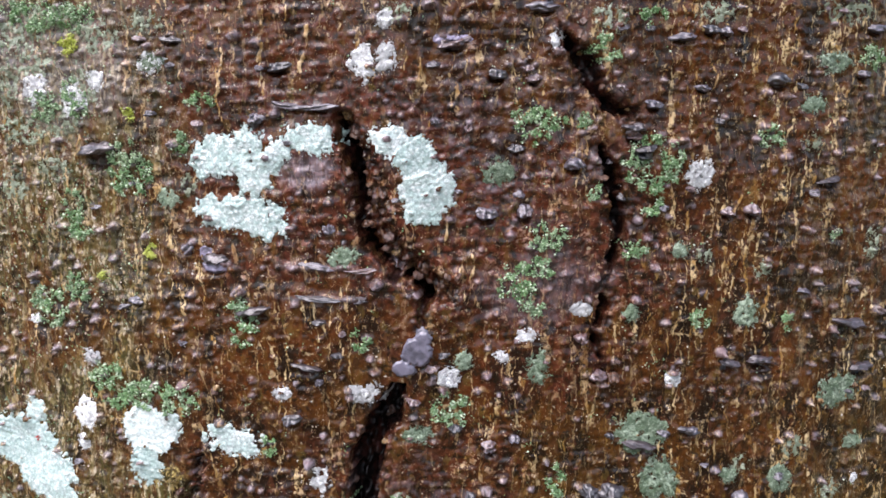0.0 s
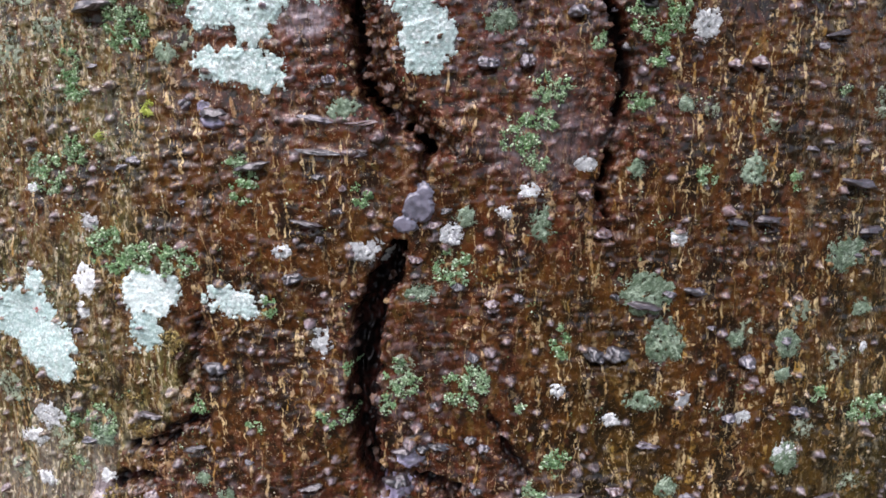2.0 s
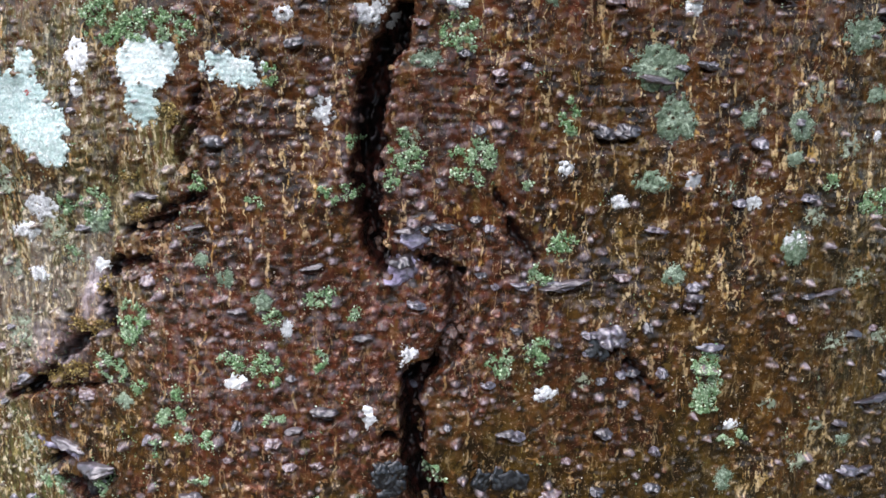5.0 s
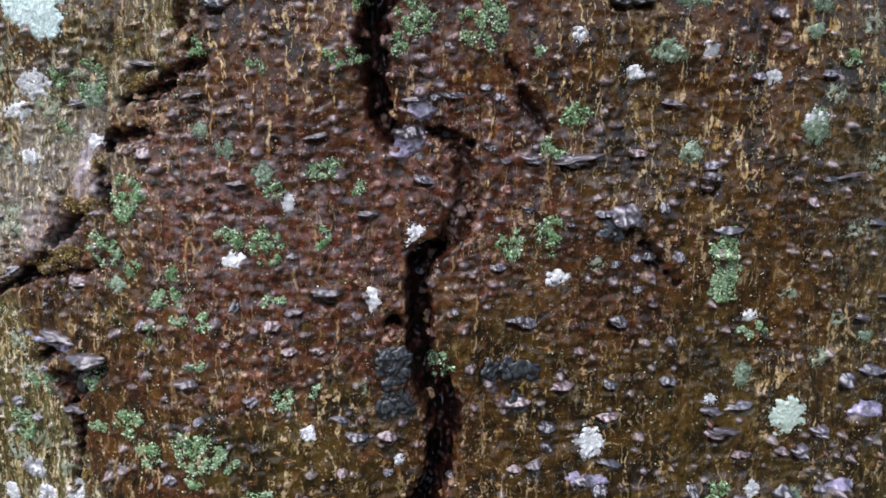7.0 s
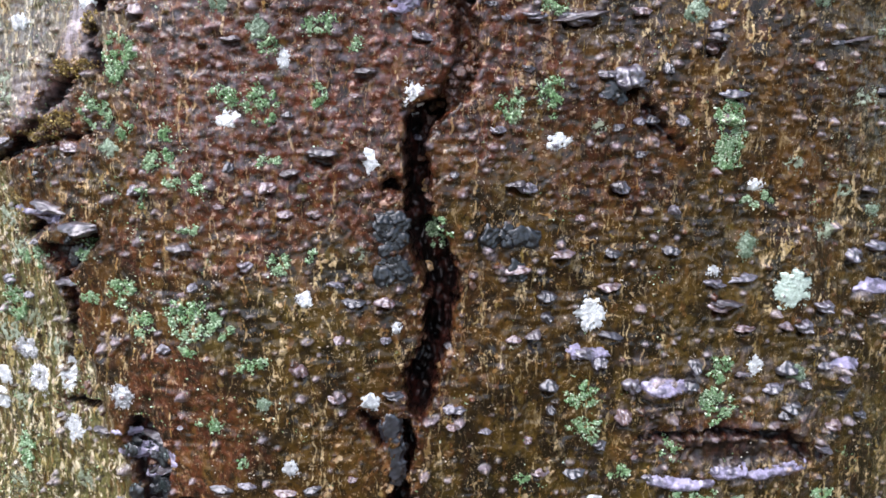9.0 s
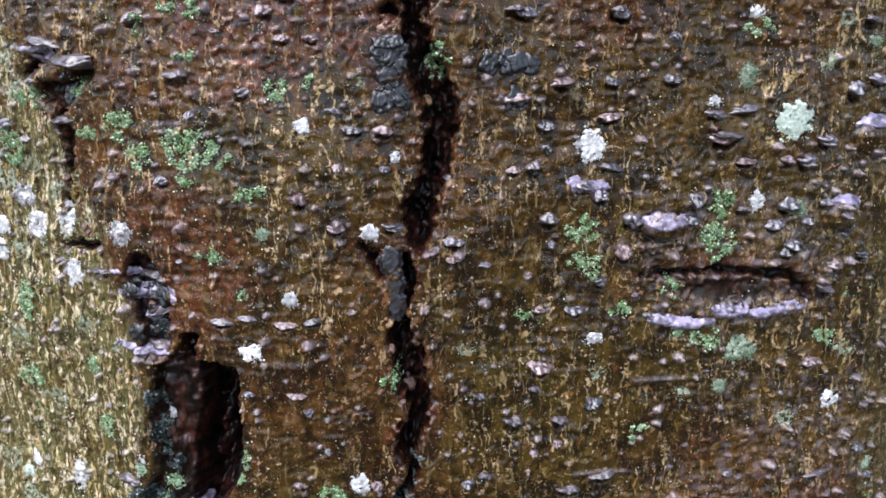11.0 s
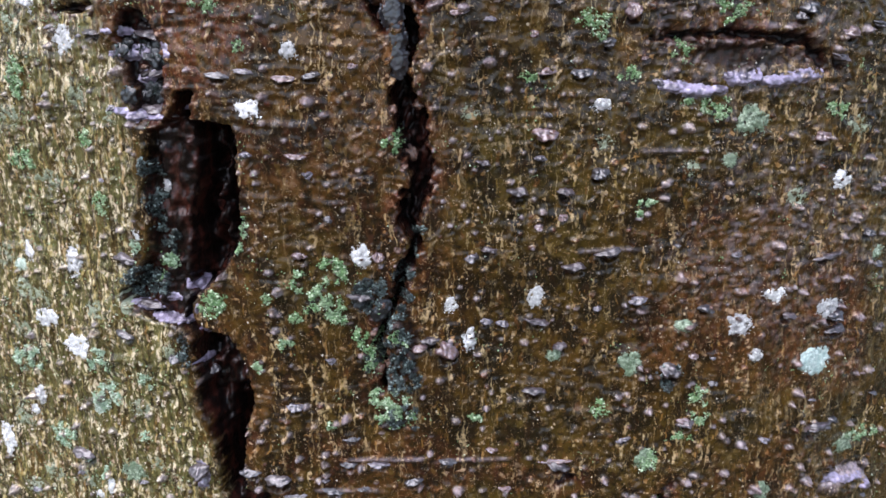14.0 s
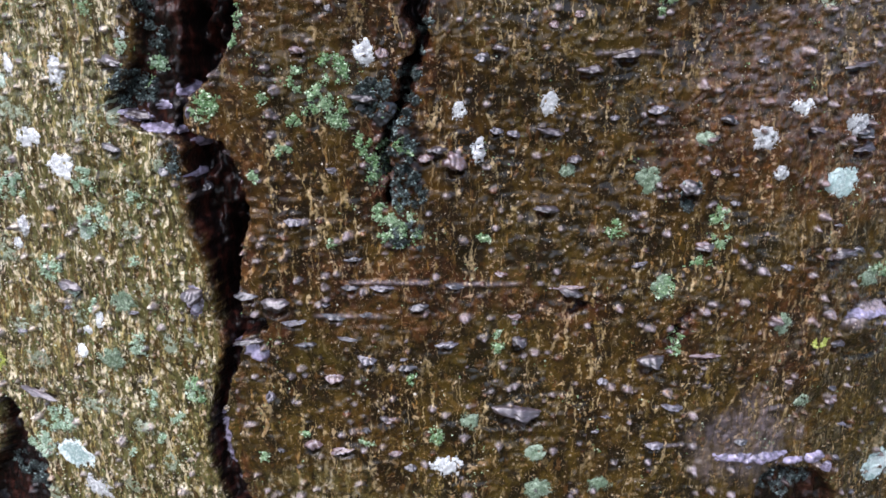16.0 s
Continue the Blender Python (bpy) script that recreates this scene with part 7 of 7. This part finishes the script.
green_lichen(-120.9, 1362.5, 6.7, 4.7)
green_lichen(-121.4, 1370.0, 3.3, 4.7)
green_lichen(-131.3, 1429.8, 9.8, 4.9)
green_lichen(-116.3, 1429.2, 7.8, 4.3)
green_lichen(81.9, 1332.9, 3.4, 4.3)
green_lichen(112.3, 1331.6, 2.7, 2.9)
green_lichen(37.0, 1281.0, 3.0, 6.3)
green_lichen(-56.0, 1293.7, 2.4, 3.4)
green_lichen(-121.4, 1341.6, 4.5, 5.4)
green_lichen(64.3, 1372.5, 4.0, 6.4)
green_lichen(46.2, 1375.3, 3.2, 2.5)
green_lichen(59.5, 1357.4, 4.4, 3.2)
green_lichen(-81.2, 1390.7, 2.8, 4.2)
green_lichen(-75.0, 1402.8, 5.1, 2.4)
green_lichen(137.9, 1417.2, 4.4, 5.3)
green_lichen(40.3, 1397.7, 4.2, 2.4)
green_lichen(6.5, 1267.1, 7.3, 7.9)
green_lichen(-13.5, 1271.1, 6.2, 6.4)
green_lichen(-19.1, 1261.8, 2.6, 3.6)
green_lichen(-32.4, 1273.2, 2.7, 2.0)
green_lichen(-35.6, 1257.3, 6.0, 2.7)
green_lichen(145.2, 1251.9, 9.2, 4.9)
green_lichen(35.7, 1239.5, 4.9, 4.7)
green_lichen(29.3, 1230.7, 4.2, 3.2)
green_lichen(-81.3, 1260.4, 3.7, 3.2)
green_lichen(-104.5, 1212.7, 5.6, 8.5)
green_lichen(-114.5, 1195.9, 6.2, 5.5)
green_lichen(-42.1, 1223.5, 5.2, 3.9)
green_lichen(-57.3, 1216.8, 3.4, 2.8)
green_lichen(-59.9, 1198.9, 5.3, 6.0)
green_lichen(-71.3, 1201.6, 4.7, 3.6)
green_lichen(-42.7, 1202.7, 2.4, 3.8)
green_lichen(28.8, 1203.4, 3.5, 7.4)
green_lichen(16.3, 1199.6, 4.2, 5.4)
green_lichen(87.2, 1194.9, 5.3, 11.0)
green_lichen(-118.7, 1249.9, 5.2, 6.4)
green_lichen(-130.3, 1250.7, 2.9, 3.6)
green_lichen(-61.5, 1254.4, 2.6, 2.1)
green_lichen(-31.1, 1217.3, 1.9, 2.8)
green_lichen(-103.7, 1189.4, 2.9, 3.6)
green_lichen(-89.8, 1189.8, 2.9, 2.7)
green_lichen(24.1, 1258.2, 1.9, 2.5)
green_lichen(125.3, 1259.5, 3.1, 2.8)
green_lichen(-83.7, 1131.7, 8.8, 6.7, [(9.4, -2.0, 4.4, 4.5)])
green_lichen(-100.9, 1128.5, 4.8, 3.7)
green_lichen(-107.9, 1138.0, 5.2, 4.7)
green_lichen(-119.3, 1134.1, 3.2, 2.6)
green_lichen(-58.3, 1180.8, 3.3, 3.4)
green_lichen(-94.0, 1181.3, 2.1, 3.4)
green_lichen(-79.1, 1173.1, 2.9, 5.0)
green_lichen(-87.5, 1174.5, 3.4, 2.0)
green_lichen(-55.1, 1150.3, 3.9, 4.0)
green_lichen(-45.3, 1153.0, 1.6, 2.5)
green_lichen(-66.2, 1118.0, 3.3, 2.1)
green_lichen(-60.7, 1118.1, 2.5, 2.2)
green_lichen(-83.0, 1121.5, 4.6, 1.9)
green_lichen(87.2, 1187.6, 5.7, 9.7)
green_lichen(99.1, 1170.4, 5.2, 2.7)
green_lichen(89.5, 1113.4, 4.6, 4.7)
green_lichen(42.9, 1104.9, 5.4, 4.5)
green_lichen(-124.0, 1150.0, 5.3, 3.6)
green_lichen(-144.8, 1145.7, 4.6, 3.8)
green_lichen(-155.5, 1130.2, 4.8, 8.3)
green_lichen(-84.0, 1160.2, 4.3, 1.6)
green_lichen(-6.1, 1158.6, 4.7, 6.7)
green_lichen(41.5, 1095.0, 3.3, 2.7)
green_lichen(46.5, 1091.9, 3.1, 4.5)
green_lichen(88.2, 1100.1, 7.4, 6.3)
green_lichen(-21.1, 1055.9, 3.2, 4.0)
green_lichen(-78.1, 1097.6, 4.2, 2.4)
green_lichen(-82.6, 998.3, 4.8, 3.5)
green_lichen(65.3, 1033.1, 3.3, 3.4)
green_lichen(87.6, 1066.1, 5.7, 3.7)
green_lichen(79.4, 1068.3, 4.6, 2.3)
green_lichen(57.0, 1076.9, 3.6, 2.2)
green_lichen(23.7, 1075.9, 2.7, 1.8)
green_lichen(131.0, 1066.3, 4.2, 3.8)
green_lichen(74.4, 1084.5, 2.8, 3.6)
green_lichen(-152.8, 1072.3, 5.0, 7.9)
green_lichen(-156.7, 1043.0, 6.5, 3.2)
green_lichen(-126.0, 1053.3, 3.6, 3.1)
green_lichen(-123.4, 1030.1, 3.6, 4.1)
green_lichen(-71.8, 1021.5, 1.6, 3.9)
green_lichen(-67.4, 1085.0, 1.9, 1.9)
green_lichen(-47.3, 1003.7, 4.5, 3.6)
green_lichen(-40.9, 1001.2, 3.4, 2.8)
green_lichen(-52.3, 995.7, 3.6, 1.8)
green_lichen(-38.2, 996.4, 3.4, 2.9)
green_lichen(-39.8, 1012.6, 5.6, 5.2)
green_lichen(-62.3, 1002.7, 2.1, 1.8)
green_lichen(-57.6, 985.4, 4.6, 1.9)
green_lichen(-67.8, 975.8, 3.1, 2.8)
green_lichen(-80.8, 1000.9, 4.4, 4.1)
green_lichen(-27.1, 980.5, 3.1, 3.8)
green_lichen(-19.5, 958.7, 8.0, 6.2)
green_lichen(-23.4, 964.3, 5.5, 3.9)
mint_lichen(-131.0, 969.8, 4.1, 5.2)
mint_lichen(-128.9, 955.7, 5.8, 5.4)
mint_lichen(-111.0, 965.7, 2.6, 3.1)
mint_lichen(-152.5, 934.2, 6.4, 4.5)
mint_lichen(-164.8, 964.5, 6.6, 6.2)
mint_lichen(-115.6, 910.3, 3.2, 5.8)
green_lichen(89.3, 962.8, 2.9, 3.9)
green_lichen(91.0, 955.1, 2.9, 3.6)
green_lichen(85.5, 945.6, 3.6, 2.0)
green_lichen(53.6, 957.7, 3.3, 3.1)
green_lichen(15.6, 917.0, 2.9, 4.1)
green_lichen(78.3, 915.5, 2.4, 5.2)
green_lichen(9.7, 954.3, 1.8, 1.8)
green_lichen(-42.4, 954.0, 1.6, 1.8)
green_lichen(160.8, 937.9, 7.4, 3.0)
green_lichen(-6.1, 880.9, 2.9, 3.4)
green_lichen(-68.0, 871.8, 2.3, 2.6)
mint_lichen(-112.7, 889.4, 2.6, 3.9)
green_lichen(-94.1, 896.0, 3.5, 5.2)
mint_lichen(-164.2, 856.2, 5.2, 6.0)
mint_lichen(-153.6, 871.7, 7.7, 4.7)
green_lichen(-54.2, 880.8, 1.6, 2.1)
green_lichen(-31.7, 877.7, 2.7, 1.6)
green_lichen(-15.4, 904.3, 1.6, 2.8)
mint_lichen(-100.7, 883.2, 2.3, 1.9)
green_lichen(-129.6, 1402.0, 5.8, 5.5, [(11.1, 1.8, 5.1, 6.4)])
green_lichen(-100.6, 1011.7, 3.2, 2.2)
green_lichen(-104.6, 1005.6, 2.1, 1.8)
green_lichen(-26.9, 976.3, 2.8, 2.7)
green_lichen(-99.5, 1214.6, 2.3, 3.1)
green_lichen(-104.6, 1208.3, 3.6, 2.8)
green_lichen(-89.1, 1182.4, 1.9, 3.6)
green_lichen(-95.9, 1180.2, 2.7, 2.5)
green_lichen(-99.2, 1170.1, 2.0, 3.3)
green_lichen(-129.9, 1247.5, 2.6, 1.8)
green_lichen(-128.4, 1234.3, 2.2, 1.4)
mint_lichen(-96.3, 895.6, 1.8, 3.8)
green_lichen(-94.4, 892.4, 2.9, 1.4)
mint_lichen(-159.7, 867.1, 6.2, 2.4)
mint_lichen(-168.4, 856.3, 4.5, 3.6)
mint_lichen(-168.3, 839.2, 2.1, 2.5)
mint_lichen(-103.2, 881.6, 2.1, 1.5)
mint_lichen(-110.0, 870.7, 1.2, 3.8)
mint_lichen(-121.3, 864.6, 2.2, 1.8)
green_lichen(125.9, 1360.7, 3.0, 1.1)
green_lichen(-137.8, 1431.8, 4.9, 2.5)
green_lichen(72.5, 937.4, 3.8, 4.5)
green_lichen(7.6, 953.7, 2.0, 2.2)
green_lichen(-27.7, 985.3, 2.4, 5.0)
green_lichen(-26.9, 976.7, 2.6, 2.4)
green_lichen(-18.8, 986.0, 3.2, 4.4)
green_lichen(-23.2, 998.0, 1.9, 1.6)
yellow_lichen(-117.1, 1420.6, 4.2, 2.8)
yellow_lichen(-98.6, 1397.9, 2.2, 2.3)
yellow_lichen(-93.7, 1356.2, 2.4, 2.9)
yellow_lichen(-109.9, 1346.7, 1.7, 1.9)
yellow_lichen(134.2, 912.6, 3.4, 1.8)
yellow_lichen(-183.0, 889.4, 2.9, 3.9)
ochre_algae(-104.3, 1248.7, 4.5, 1.9)
ochre_algae(-99.9, 1251.0, 2.0, 1.8)
ochre_algae(-115.8, 1223.2, 2.2, 3.7)
ochre_algae(-126.0, 1209.7, 3.1, 2.1)
ochre_algae(-117.8, 1210.9, 3.3, 1.7)
ochre_algae(-132.5, 1191.9, 7.8, 2.2)
ochre_algae(-137.2, 1187.4, 8.3, 2.0)
ochre_algae(-124.5, 1207.5, 4.3, 2.2)
ochre_algae(-128.6, 1194.5, 4.8, 1.4)
ochre_algae(-104.6, 1261.1, 3.0, 1.1)
ochre_algae(-130.1, 1115.7, 1.8, 3.5)
ochre_algae(-148.8, 1166.1, 3.6, 1.2)
ochre_algae(-148.1, 1161.2, 2.9, 0.9)
dark_moss(-28.6, 1003.2, 5.3, 5.7)
dark_moss(-19.4, 973.8, 4.3, 7.7)
dark_moss(-109.0, 1004.1, 5.5, 4.2)
dark_moss(-182.5, 834.6, 12.9, 8.8)
dark_moss(-107.1, 1004.0, 7.0, 5.4)
dark_moss(-100.8, 1033.7, 2.2, 3.3)
dark_moss(-27.4, 1004.0, 5.0, 5.2)
dark_moss(-16.7, 1006.7, 3.9, 6.5)
dark_moss(-19.8, 987.1, 5.1, 9.0)
dark_moss(-27.4, 979.7, 2.8, 5.9)
dark_moss(-29.0, 1004.1, 5.6, 4.6)
dark_moss(-16.4, 956.0, 6.0, 5.0)
dark_moss(-16.4, 979.7, 4.5, 5.5)
dark_moss(133.4, 850.3, 12.2, 6.5)
dark_moss(123.8, 854.7, 4.1, 3.2)
dark_moss(78.5, 969.4, 3.7, 5.2)
dark_moss(-105.3, 1083.9, 4.2, 2.5)
dark_moss(-97.1, 1082.4, 2.0, 2.8)
dark_moss(-101.4, 1069.8, 6.3, 1.8)
green_lichen(-52.1, 1008.8, 2.4, 3.6)
green_lichen(-46.0, 999.6, 4.2, 1.8)
green_lichen(-40.2, 997.4, 4.4, 2.6)
green_lichen(-30.8, 988.0, 2.8, 4.2)
dark_moss(-11.9, 1021.5, 2.4, 6.5)
dark_moss(-16.6, 998.6, 3.4, 4.4)
dark_moss(-15.8, 970.5, 4.0, 5.0)
dark_moss(-101.8, 1045.8, 2.6, 7)
dark_moss(-101.4, 1030.6, 2.8, 6)
dark_moss(-99.5, 1019.7, 4.5, 5.5)
dark_moss(-111.0, 1002.6, 5.5, 6)
mint_lichen(-100.3, 1011.1, 3.0, 2.6)
mint_lichen(-110.1, 1017.9, 2.0, 4)
green_lichen(-69.7, 1027.4, 1.6, 5.0)
dark_moss(-94.2, 979.7, 2.2, 6)
white_lichen(-98.9, 1038.6, 1.0, 1.4)
white_lichen(-108.4, 1021.6, 1.1, 1.3)

tagged(tuft("red_fungus", -140.9, 1287.0, [(0, 0, 0.8, 0.8)], RUBY, 77, 6.0), "tiny red fungus speck on a white lichen crust", "fungus")


def scatter(name, count, seed, material, size, label, category, clump, flank=0.0):
    """Fine grains strewn over the bark where the growth is patchy."""
    rng = np.random.RandomState(seed)
    x, z = rng.uniform(XS[2], XS[-3], count), rng.uniform(ZS[2], ZS[-3], count)
    keep = layers(x * 55, z * 45, seed, 3) + 0.9 * lattice(x * 300, z * 240, seed + 3) > clump - flank * step(-0.05, -0.14, x) * (0.55 + 0.45 * step(1.30, 1.38, z))
    x, z = x[keep], z[keep]
    keep = relief_at(x, z) > -0.003
    x, z = x[keep], z[keep]
    v, f = grains(on_stem(x, z, 0.0001), rng.uniform(*size, len(x)) / 1000, rng, (OCTA_V, OCTA_F))
    tagged(new(name, mesh_of(name, v, f, material, smooth=False)), label, category, kind="stuff")


scatter("green_grains", 70000, 5, GREEN, (0.12, 0.34), "scattered green lichen grains on wet bark", "lichen", 0.80, 0.92)
scatter("pale_crumbs", 24000, 6, SPECK, (0.14, 0.40), "scattered pale bark and lichen crumbs", "crumbs", 0.62, 0.55)
scatter("flank_crumbs", 26000, 8, SPECK, (0.22, 0.60), "cream bark and lichen crumbs on the pale flank", "crumbs", 1.45, 1.55)
scatter("flank_lichen", 22000, 9, GREY, (0.20, 0.52), "mint-grey lichen crumbs on the pale flank", "lichen", 1.5, 1.5)
